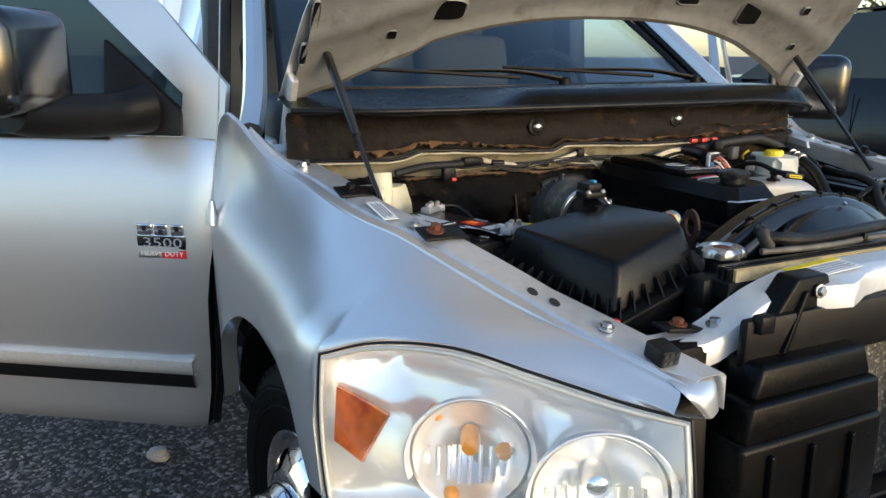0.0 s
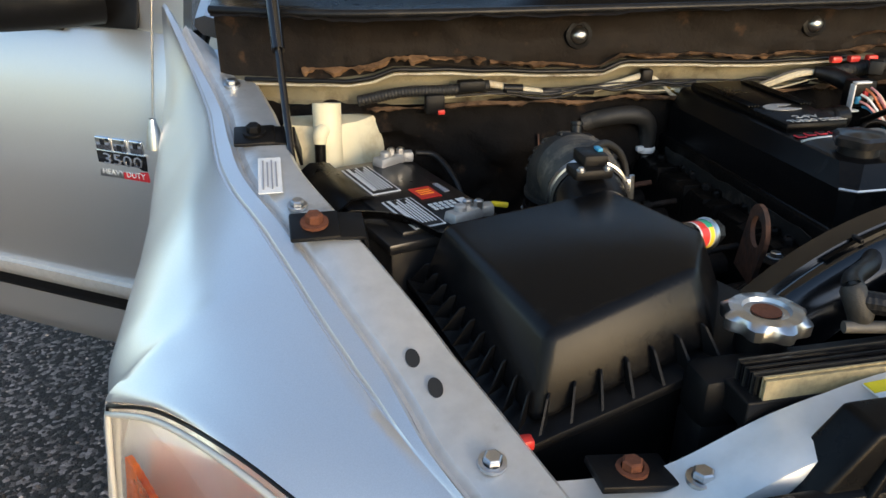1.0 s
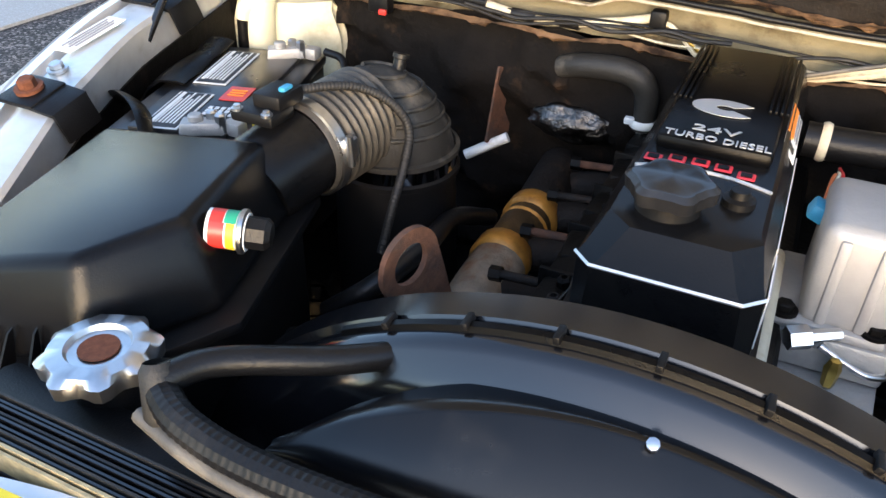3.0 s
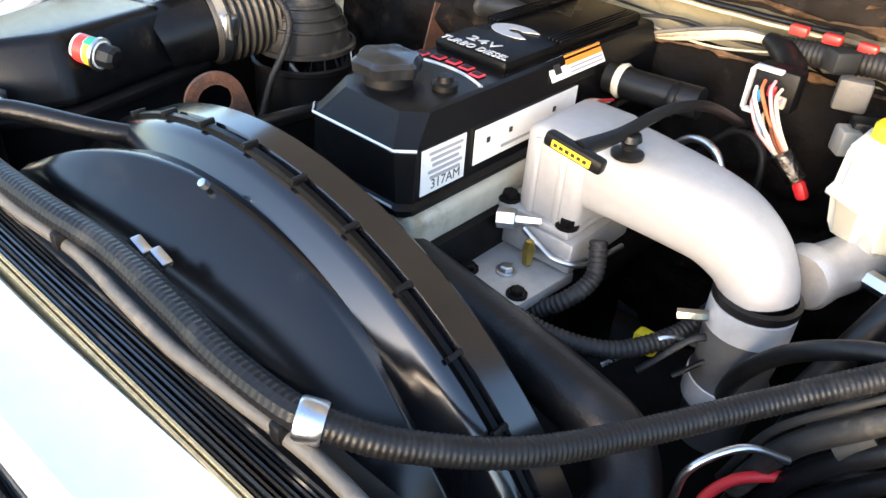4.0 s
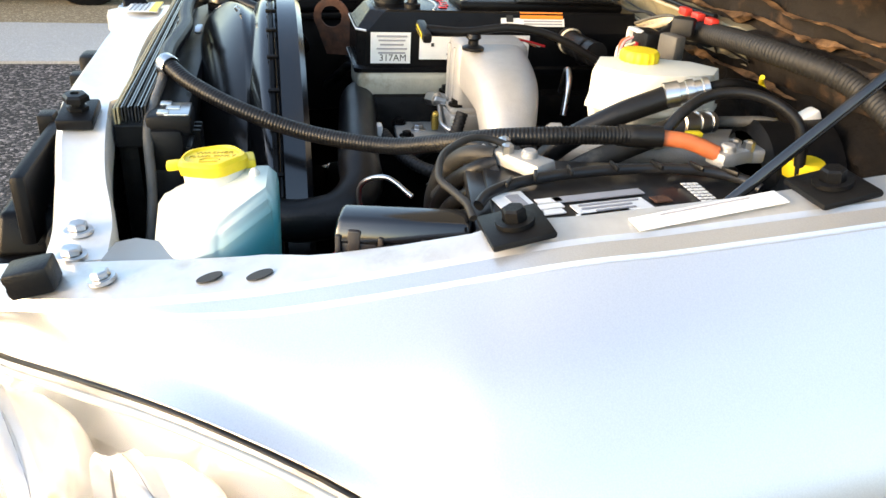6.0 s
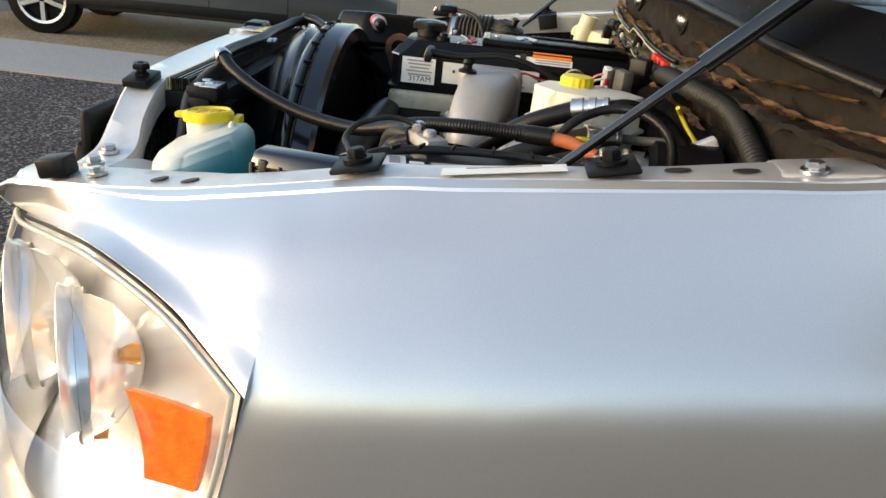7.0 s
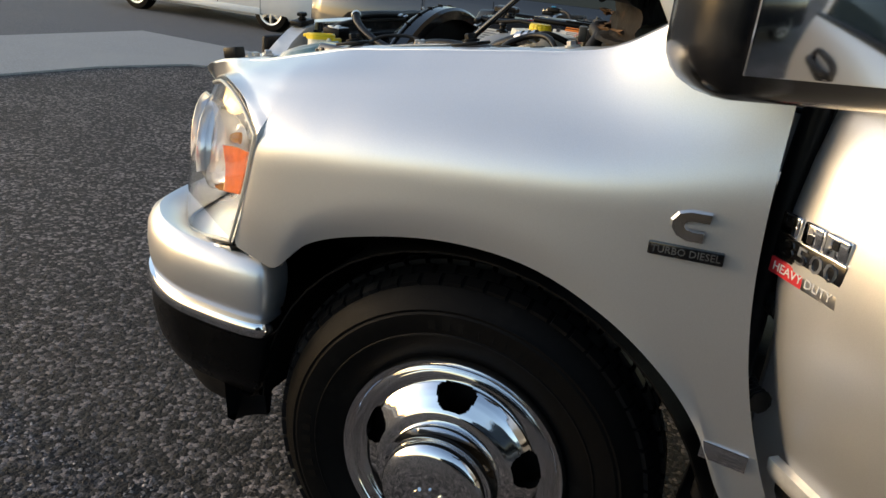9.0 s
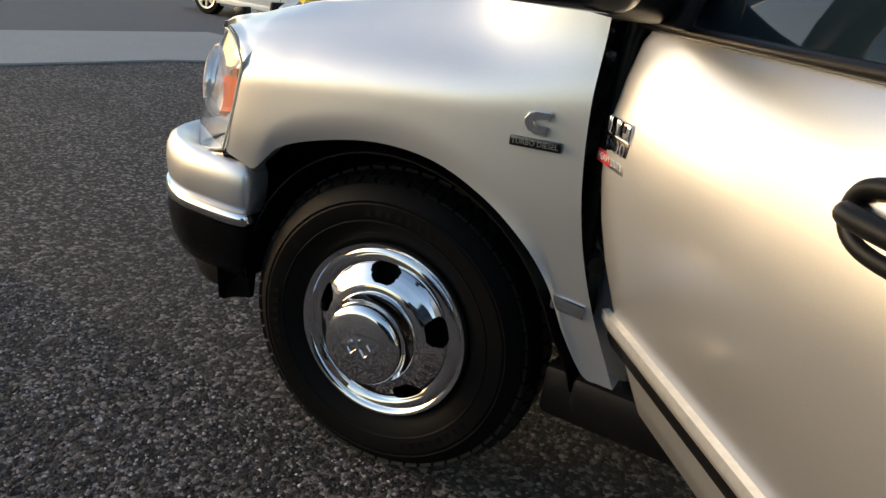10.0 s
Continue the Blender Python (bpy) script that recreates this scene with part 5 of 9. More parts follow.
    if sx < 0:
        b = hexa(bmesh.new(), [f(V(-0.002, 0.070, 1.328)), f(V(-0.002, 0.31, 1.328)), f(V(-0.055, 0.31, 1.600)), f(V(-0.032, 0.080, 1.405))], [f(V(0.016, 0.066, 1.328)), f(V(0.016, 0.31, 1.328)), f(V(-0.035, 0.31, 1.595)), f(V(-0.012, 0.074, 1.395))], 0.008)
    part("sail", b, BLACK, mi)
    cx, cy, cz = (0.29, 0.31, 1.465) if sx > 0 else (0.36, 0.31, 1.570)
    part("arm", tubem([f(V(0.02, 0.16, 1.385 + up)), f(V(0.12, 0.22, 1.375 + up)), f(V(cx - 0.06, cy - 0.03, 1.385 + up)), f(V(cx + 0.03, cy - 0.01, 1.40 + up))], [0.055 * fat, 0.048 * fat, 0.045 * fat, 0.04 * fat], 14, flat=0.9), BLACK, mi, "", 60)
    mm2 = Matrix.Diagonal((sx, 1, 1, 1)) @ m @ Matrix.Translation((cx, cy, cz)) @ Matrix.Rotation(radians(-4), 4, "Z")
    b = boxm((0, -0.01, 0), (0.30, 0.15, 0.25), 0.055, None, 5)
    bmesh.ops.transform(b, matrix=mm2, verts=b.verts)
    part("shell", b, BLACK_GLOSS, mi, "", 60)
    b = boxm((0, 0.067, 0), (0.235, 0.006, 0.185), 0.002)
    bmesh.ops.transform(b, matrix=mm2, verts=b.verts)
    part("mirror_glass", b, CHROME, mi, "mirror glass")
    return d


door(1, 48.5, (0.880, 1.51, 0))
door(-1, 56, (1.035, 1.553, 0))

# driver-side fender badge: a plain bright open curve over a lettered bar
fb = new("fender_badge")
fb.parent = truck
tagged(fb, "chrome curved badge over a black lettered bar")
for sx in (1, -1):
    xb0, xb1 = outer_x(1.34, 1.06), outer_x(1.42, 1.06)
    m = basis((sx * (outer_x(1.382, 1.06) + 0.003), 1.382, 1.060), ((xb1 - xb0) * sx * 1.0, 0.08, 0.003) if sx > 0 else ((xb1 - xb0), -0.08, -0.003), (0, 0, 1))
    bm = boxm((0, -0.010, 0.004), (0.118, 0.022, 0.008), 0.002)
    bmesh.ops.transform(bm, matrix=m, verts=bm.verts)
    part("bar", bm, BLACK_GLOSS, fb, "black bar")
    words("TURBO DIESEL", 0.017, m @ Matrix.Translation((0, -0.010, 0.0085)), CHROME_DULL, fb, "lettering", 0.0006, width=0.108)
    ring_o = [(0.030, 0.062), (-0.004, 0.062), (-0.022, 0.056), (-0.032, 0.042), (-0.032, 0.030), (-0.022, 0.016), (-0.004, 0.008), (0.022, 0.008), (0.023, 0.018)]
    ring_i = [(0.028, 0.041), (0.006, 0.041), (-0.001, 0.040), (-0.005, 0.038), (-0.005, 0.034), (-0.002, 0.031), (0.004, 0.030), (0.022, 0.030), (0.022, 0.029)]
    bm = bmesh.new()
    grid(bm, [[m @ V(o[0], o[1], 0.002), m @ V(lerp(o[0], q[0], 0.15), lerp(o[1], q[1], 0.15), 0.009), m @ V(lerp(o[0], q[0], 0.85), lerp(o[1], q[1], 0.85), 0.009), m @ V(q[0], q[1], 0.002)] for o, q in zip(ring_o, ring_i)])
    part("curve", bm, CHROME, fb, "plain chrome open curve", 30)


# ---- hood, raised ----
hood = new("hood")
hood.parent = truck
tagged(hood, "raised silver hood with pressed inner frame")
HM = Matrix.Translation((0, 1.26, 1.475)) @ Matrix.Rotation(radians(-52), 4, "X")


def hood_pt(x, y, z=0.0):
    """Hood's own plane: y forward from the hinge line (0 to 1.2), z outwards."""
    return HM @ V(x, -y, z)


def hood_x(s, y, inset=0.0):
    """Half width at a share s of the way across; the far corner stands wider."""
    return (hood_half(y) - inset + (0.09 * min(1.0, y / 0.3) if s > 0 else 0.0)) * s


def hood_rise(s, y):
    """How far the arched rear edge lies ahead of the hinge line."""
    return y + 0.262 * (1 - abs(s) ** 2.4) * max(0.0, 1 - y / 0.75)


def hood_half(y):
    return table(y, [(0, 0.90), (0.25, 0.87), (0.6, 0.80), (1.0, 0.70), (1.2, 0.64)])[0]


def hood_press(s, y):
    """Depth of the pressed inner frame: a raised border, a hollow and cross ribs."""
    edge = max(0.0, min(1.0, (abs(s) - 0.60) / 0.06)) * max(0.0, min(1.0, (0.93 - abs(s)) / 0.05))
    rib = math.exp(-((y - 0.02) / 0.025) ** 2) + math.exp(-((y - 0.20) / 0.03) ** 2)
    return 0.03 * (1 - s * s) - 0.018 - 0.016 * edge - 0.010 * min(1.0, rib)


bm = bmesh.new()
rows = []
for k in range(25):
    y = 1.2 * k / 24
    rows.append([hood_pt(hood_x(s, y), hood_rise(s, y), 0.06 * (1 - s * s) + 0.02 * (abs(s) < 0.5)) for s in [-1 + 2 * j / 24 for j in range(25)]])
grid(bm, rows)
part("skin", thicken(bm, 0.003), PAINT, hood, "", 40)
bm = bmesh.new()
rows = []
for k in range(61):
    y = 1.2 * k / 60
    rows.append([hood_pt(hood_x(s, y, 0.02), hood_rise(s, y), hood_press(s, y)) for s in [-1 + 2 * j / 64 for j in range(65)]])
grid(bm, rows)
inn = part("inner_frame", thicken(bm, 0.002), HOODIN, hood, "dusty silver pressed inner frame", 30)
for x, y, w, h in ((-0.845, 0.27, 0.018, 0.075), (-0.86, 0.16, 0.016, 0.06), (-0.648, 0.223, 0.024, 0.024), (-0.532, 0.285, 0.150, 0.058), (-0.283, 0.345, 0.080, 0.040), (-0.102, 0.352, 0.085, 0.036),
                   (0.08, 0.352, 0.085, 0.036), (0.256, 0.342, 0.095, 0.048), (0.514, 0.305, 0.105, 0.085), (0.690, 0.335, 0.026, 0.026), (0.80, 0.30, 0.020, 0.08), (0.86, 0.42, 0.020, 0.08), (0.74, 0.20, 0.022, 0.022)):
    q = max(0.0, min(1.2, y - 0.262 * (1 - abs(x / 0.87) ** 2.4)))
    o = hood_pt(x, y, hood_press(max(-1.0, min(1.0, x / 0.87)), q))
    m = Matrix.Translation(o) @ HM.to_3x3().to_4x4()
    ring_v = [(0.5 * w * math.copysign(abs(math.cos(a)) ** 0.45, math.cos(a)), 0.5 * h * math.copysign(abs(math.sin(a)) ** 0.45, math.sin(a))) for a in [2 * math.pi * j / 28 for j in range(28)]]
    b = bmesh.new()
    vs = grid(b, [[m @ V(px * k, py * k, pz) for px, py in ring_v] for k, pz in ((1.10, 0.002), (1.06, -0.005), (1.0, -0.006), (0.95, -0.002), (0.93, 0.002))], True)
    part("opening_rim", b, HOODIN, inn, "rolled rim of the opening", 60)
    # no hole is cut: a near-black plate paints the shaded inside
    b = bmesh.new()
    b.faces.new([b.verts.new(m @ V(px * 0.96, py * 0.96, -0.0025)) for px, py in ring_v])
    part("opening", thicken(b, 0.003), CAVITY, inn, "dark plate standing in for the shade inside the opening", 0)
for sx in (1, -1):
    b = boxm((0, 0, 0), (0.02, 0.30, 0.05), 0.005)
    bmesh.ops.transform(b, matrix=Matrix.Translation((sx * 0.875, 1.27, 1.41)) @ Matrix.Rotation(radians(-58), 4, "X"), verts=b.verts)
    part("hinge", b, PAINT_IN, hood, "beige hood hinge arm")
    a, c = V(sx * 0.785, 0.81, 1.255), V(sx * 0.80, 1.16, 1.60)
    st = new("gas_strut")
    st.parent = truck
    tagged(st, "black gas strut holding the hood open")
    part("rod", tubem([a, a.lerp(c, 0.5)], 0.006, 8, smooth_line=False), BLACK_GLOSS, st, "thin dark rod", 60)
    part("cylinder", tubem([a.lerp(c, 0.45), c], 0.011, 10, smooth_line=False), BLACK_GLOSS, st, "", 60)
    part("ball_end", lathem([(0, -0.012), (0.012, -0.006), (0.012, 0.006), (0, 0.012)], axis(c, (1, 0, 0)), 12), BLACK, st, "", 60)

# antenna on the passenger fender
an = thing("antenna", "thin whip antenna on the fender", "antenna")
part("mast", tubem([(-1.062, 1.372, 1.20), (-1.028, 1.372, 1.45), (-0.985, 1.39, 1.95)], [0.003, 0.0015], 6, smooth_line=False), CHROME_DULL, an, "", 60)
part("base", lathem([(0.018, -0.035), (0.014, 0.0), (0.007, 0.03), (0, 0.032)], axis((-1.064, 1.370, 1.18), (0.05, 0, 1)), 14), CHROME_DULL, an, "bright tapered base", 60)
# ---- front structure: tie bar, condenser, radiator, shroud ----
bar = thing("radiator_support", "silver pressed upper radiator support bar", "car part")
BAR = [(-0.58, 0.168, 1.146), (-0.54, 0.164, 1.147), (-0.48, 0.155, 1.158), (-0.38, 0.145, 1.212), (-0.28, 0.140, 1.232), (0, 0.130, 1.238), (0.30, 0.140, 1.236),
       (0.42, 0.148, 1.226), (0.50, 0.155, 1.192), (0.56, 0.168, 1.160), (0.645, 0.176, 1.155)]
bm = bmesh.new()
rows = []
for p in curve(BAR, 8):
    w = 0.062 if -0.26 < p.x < 0.35 else (0.045 if p.x > 0 else max(0.034, 0.062 - 0.35 * (-p.x - 0.26)))
    q = p + V(0, 0.012 * max(0.0, min(1.0, (-p.x - 0.26) / 0.08)), 0)
    f0 = -w * 1.05 if p.x < -0.26 else lerp(-w * 1.05, table(p.x, [(-0.2, 0.108), (0.0, 0.118), (0.35, 0.121), (0.5, 0.140), (0.66, 0.153)])[0] - q.y, min(1.0, (p.x + 0.26) / 0.08))
    rows.append([q + V(0, f0, -0.040), q + V(0, f0, -0.012), q + V(0, f0 + 0.004, -0.002), q + V(0, f0 * 0.4, 0.003)] + [q + V(0, dy * w, dz) for dy, dz in ( (0.3, 0.0), (0.92, 0.002), (1.0, -0.006), (1.0, -0.04))])
grid(bm, rows)
part("pressing", thicken(bm, 0.003), PAINT_BAR, bar, "", 40)
for x, y, z in ((0.583, 0.179, 1.160), (0.637, 0.183, 1.158), (-0.461, 0.168, 1.166),):
    bolt("bolt", (x, y, z), (0, 0, 1), 0.010, CHROME_DULL, bar, "zinc bolt")
part("bracket", boxm((-0.515, 0.195, 1.160), (0.075, 0.045, 0.008), 0.002, Matrix.Rotation(radians(8), 4, "Y")), BLACK, bar, "black bracket")
bolt("bolt", (-0.515, 0.195, 1.165), (0, 0, 1), 0.010, RUSTBOLT, bar, "rusty bolt")
# warning sticker on the bar
m = basis((-0.245, 0.150, 1.2395), (1, 0.02, 0.05), (0, 1, 0))
lab = decal("sticker", m, 0.13, 0.06, LABEL, bar, "white and yellow warning sticker")
decal("stripe", m @ Matrix.Translation((0, 0.022, 0.0013)), 0.13, 0.014, YELLOW, lab)
for k in range(4):
    decal("print_line", m @ Matrix.Translation((0.005, 0.006 - 0.009 * k, 0.0013)), 0.10, 0.003, GREYINK, lab)
# hood stop
hs = thing("hood_stop", "black rubber hood stop on a plastic base", "car part")
part("base", boxm((0.414, 0.158, 1.236), (0.062, 0.042, 0.014), 0.003, Matrix.Rotation(radians(8), 4, "Y")), BLACK, hs)
part("bumper", lathem([(0.013, 0.0), (0.013, 0.004), (0.009, 0.006), (0.009, 0.009), (0.0155, 0.011), (0.0155, 0.017), (0.0125, 0.020), (0.006, 0.0205), (0.005, 0.017), (0, 0.017)], axis((0.414, 0.158, 1.243), (0.1, 0, 1)), 6), RUBBER, hs)

rad = thing("radiator", "black radiator and condenser stack with tan fins", "radiator")
for k in range(2):
    part("fin_rail", boxm((0.005, 0.1965 + 0.0042 * k, 1.228 + 0.0015 * (k % 2)), (0.80, 0.0022, 0.024), 0), FIN, rad, "thin tan fin rail", 0)
for k in range(8):
    part("rail_rib", boxm((0.0, 0.2046 + 0.0040 * k, 1.228 + 0.0015 * (k % 2)), (0.80, 0.0018, 0.024), 0), GREYRUB if k % 3 == 1 else BLACK_GLOSS, rad, "thin dark rib", 0)
part("top_rail", boxm((0.0, 0.215, 1.205), (0.82, 0.042, 0.03), 0.002), BLACK, rad, "black ribbed top rail", 0)
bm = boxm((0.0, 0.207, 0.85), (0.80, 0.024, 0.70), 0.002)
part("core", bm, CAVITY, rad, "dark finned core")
bm = boxm((0.0, 0.255, 1.19), (0.86, 0.05, 0.06), 0.012)
box(bm, (0.0, 0.255, 0.85), (0.86, 0.05, 0.64), 0.01)
part("tank", bm, BLACK, rad, "black plastic radiator tank")
# filler neck and cap
m = axis((-0.338, 0.288, 1.222), (0, 0, 1))
part("filler_neck", lathem([(0.026, -0.05), (0.026, 0.01), (0.033, 0.014), (0.033, 0.020)], m, 24), BLACK, rad)
bm = bmesh.new()
seg = 48
vs = []
for r, h in ((0.028, 0.016), (0.040, 0.018), (0.041, 0.030), (0.036, 0.035), (0.024, 0.036), (0.022, 0.032), (0, 0.031)):
    ringv = []
    for j in range(seg):
        a = 2 * math.pi * j / seg
        rr = r * (1 + (0.09 * math.cos(8 * a) if 0.036 < r else 0))
        ringv.append(m @ V(rr * math.cos(a), rr * math.sin(a), h))
    vs.append(ringv)
grid(bm, vs, True)
cap = part("radiator_cap", bm, CHROME_DULL, rad, "silver lobed radiator cap", 40)
part("cap_stamp", lathem([(0.015, 0.0325), (0.015, 0.0335), (0, 0.0335)], m, 20), RUSTBOLT, cap, "brownish stamped centre")
# clips on the front of the tank
for x, mt in ((0.395, CHROME_DULL),):
    lt = part("clip", boxm((x, 0.262, 1.222), (0.055, 0.055, 0.026), 0.005), BLACK, rad, "black clip block")
    for k in range(3):
        part("metal_tab", boxm((x - 0.018 + 0.018 * k, 0.256 + 0.012 * (k % 2), 1.237), (0.013, 0.014, 0.005), 0.001), CHROME_DULL, lt, "bright metal tab")
    part("metal_strip", boxm((x, 0.272, 1.2355), (0.050, 0.030, 0.003), 0.001), CHROME_DULL, lt)
for k in range(9):
    part("tank_rib", boxm((0.37, 0.262, 1.19 - 0.022 * k), (0.10 - 0.004 * k, 0.05, 0.008), 0.002), BLACK, rad, "", 0)
for k in range(3):
    part("tank_web", boxm((0.34 + 0.016 * k, 0.27, 1.10), (0.006, 0.05, 0.20), 0.001), BLACK, rad, "", 0)

SC, SR = V(0.022, 0.0, 0.872), 0.432       # shroud circle


def ring_pt(a, r, y):
    return V(SC.x + r * math.sin(a), y, SC.z + r * math.cos(a))


sh = thing("fan_shroud", "black moulded plastic fan shroud", "fan shroud")
A0, A1 = radians(-80), radians(88)


def shroud_ring(name, prof, material, label="", a0=A0, a1=A1, n=72):
    b = bmesh.new()
    grid(b, [[ring_pt(lerp(a0, a1, k / n), r, y) for r, y in prof] for k in range(n + 1)])
    return part(name, thicken(b, 0.0025), material, sh, label, 35)


shroud_ring("ring", [(SR - 0.055, 0.345), (SR - 0.045, 0.352), (SR - 0.028, 0.356), (SR - 0.022, 0.362), (SR - 0.006, 0.372), (SR, 0.380), (SR + 0.001, 0.392), (SR - 0.002, 0.398), (SR + 0.004, 0.402), (SR + 0.004, 0.432), (SR - 0.004, 0.440), (SR - 0.03, 0.442)], BLACK_GLOSS)
shroud_ring("rim_bead", [(SR - 0.001, 0.386), (SR + 0.005, 0.388), (SR + 0.006, 0.393), (SR + 0.001, 0.396)], BLACK_SATIN, "", radians(-30), A1)
for k in range(11):
    a = radians(-24 + 8.6 * k)
    p = ring_pt(a, SR + 0.006, 0.392)
    b = boxm((0, 0, 0), (0.005, 0.016, 0.006), 0.001, Matrix.Rotation(a, 4, "Y"))
    bmesh.ops.transform(b, matrix=Matrix.Translation(p), verts=b.verts)
    part("clip", b, BLACK, sh, "small black clip")
# forward scoop: a crescent plate that leans from a crease beside the ring down towards the radiator
CREST = curve([(-0.185, 0.284, 1.238), (-0.13, 0.302, 1.268), (-0.065, 0.324, 1.286), (0.0, 0.339, 1.292), (0.06, 0.346, 1.288), (0.12, 0.350, 1.273), (0.18, 0.352, 1.246), (0.24, 0.353, 1.206), (0.30, 0.353, 1.150), (0.345, 0.352, 1.085), (0.37, 0.350, 1.0)], 8)
FOOT = curve([(-0.190, 0.280, 1.228), (-0.13, 0.270, 1.222), (-0.065, 0.264, 1.212), (0.0, 0.262, 1.200), (0.06, 0.262, 1.186), (0.12, 0.262, 1.168), (0.18, 0.262, 1.146), (0.24, 0.262, 1.116), (0.29, 0.262, 1.075), (0.32, 0.262, 1.03), (0.34, 0.262, 0.97)], 8)
bm = bmesh.new()
rows = []
for k, (c, e) in enumerate(zip(CREST, FOOT)):
    r = math.atan2(c.x - SC.x, c.z - SC.z)
    back = ring_pt(r, SR - 0.020, 0.363)
    t = min(1.0, k / 14)
    rows.append([c.lerp(back, 0.9 * t) + V(0, 0.002, -0.003), c.lerp(back, 0.35 * t) + V(0, 0, 0.001), c, c + V(0, -0.003, -0.0015), c.lerp(e, 0.25) + V(0, -0.004, 0.006 * t), c.lerp(e, 0.5) + V(0, -0.006, 0.010 * t), c.lerp(e, 0.75) + V(0, -0.005, 0.008 * t), e])
grid(bm, rows)
part("scoop", thicken(bm, 0.0025), SCOOP, sh, "curved black scoop plate", 50)
part("lower_body", boxm((0.0, 0.32, 0.80), (0.84, 0.09, 0.58), 0.02), BLACK, sh)
bm = bmesh.new()
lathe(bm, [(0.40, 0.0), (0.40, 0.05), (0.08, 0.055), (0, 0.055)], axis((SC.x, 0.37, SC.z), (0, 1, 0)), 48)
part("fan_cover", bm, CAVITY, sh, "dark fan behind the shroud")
for x, z in ((0.045, 1.262), (0.075, 1.266), (0.255, 1.225)):
    part("cable_clip", boxm((x, 0.276, z), (0.020, 0.010, 0.006), 0.002, Matrix.Rotation(0.3, 4, "Y")), CHROME_DULL, sh, "small bright-edged clip")
part("lift_ring_bolt", lathem([(0.004, 0), (0.004, 0.007), (0, 0.008)], axis((0.045, 0.340, 1.292), (0, -0.6, 0.8)), 8), CHROME_DULL, sh, "small bright screw")

# hoses along the radiator
hz = thing("coolant_hose", "ribbed black hose with a metal clamp across the bay", "hose")
MAINH = [(-0.258, 0.266, 1.270), (-0.222, 0.249, 1.268), (-0.16, 0.243, 1.264), (-0.05, 0.246, 1.266), (0.04, 0.254, 1.266), (0.13, 0.250, 1.266), (0.205, 0.245, 1.265), (0.262, 0.247, 1.264), (0.288, 0.253, 1.264)]
part("woven_hose", tubem(MAINH, 0.0112, 12, 10, rib=0.0005, pitch=0.006), RUBBER, hz, "finely ribbed black hose", 20)
part("ribbed_hose", tubem([(0.288, 0.253, 1.264), (0.325, 0.285, 1.248), (0.372, 0.350, 1.226), (0.410, 0.435, 1.206), (0.462, 0.528, 1.206), (0.512, 0.586, 1.226), (0.562, 0.640, 1.250), (0.588, 0.700, 1.261), (0.595, 0.765, 1.263), (0.603, 0.815, 1.264)], 0.0104, 14, 14, rib=0.0008, pitch=0.0045), RUBBER, hz, "corrugated black conduit", 50)
part("clamp", lathem([(0.0135, -0.009), (0.0145, -0.007), (0.0145, 0.007), (0.0135, 0.009)], axis((0.284, 0.251, 1.264), (0.5, 0.35, -0.1)), 16), CHROME_DULL, hz, "silver clamp", 60)
part("clamp_end", lathem([(0.0125, -0.03), (0.0135, 0.0), (0.0125, 0.022)], axis((0.603, 0.812, 1.264), (0.30, 0.90, 0.05)), 14), RUBBER, hz, "taped hose end", 60)
part("orange_lead", tubem([(0.609, 0.832, 1.264), (0.620, 0.862, 1.262), (0.634, 0.892, 1.252)], 0.0095, 10), ORANGE, hz, "orange sleeve", 60)
part("tee", lathem([(0.009, -0.022), (0.0125, -0.016), (0.0125, 0.014), (0.009, 0.02)], axis((-0.256, 0.264, 1.266), (0.3, -0.4, -1)), 14), GREYRUB, hz, "grey tee fitting", 60)
part("side_hose", tubem([(-0.256, 0.268, 1.276), (-0.235, 0.30, 1.274), (-0.17, 0.35, 1.262), (-0.14, 0.40, 1.245), (-0.2, 0.44, 1.20), (-0.3, 0.46, 1.15)], 0.0105, 12), RUBBER, hz, "", 60)
pp = thing("ac_pipe", "thin grey pipe along the radiator", "pipe")
part("pipe", tubem([(-0.272, 0.257, 1.246), (-0.20, 0.240, 1.248), (-0.10, 0.236, 1.248), (0.0, 0.243, 1.248), (0.08, 0.238, 1.248), (0.15, 0.235, 1.248), (0.21, 0.238, 1.248), (0.30, 0.243, 1.246), (0.37, 0.240, 1.236), (0.42, 0.236, 1.215), (0.47, 0.24, 1.15), (0.52, 0.235, 1.08)], 0.0062, 10), PIPEGREY, pp, "", 60)
for x in (-0.02, 0.268):
    part("clip", boxm((x, 0.243, 1.252), (0.012, 0.020, 0.018), 0.004), BLACK, pp, "black plastic clip")

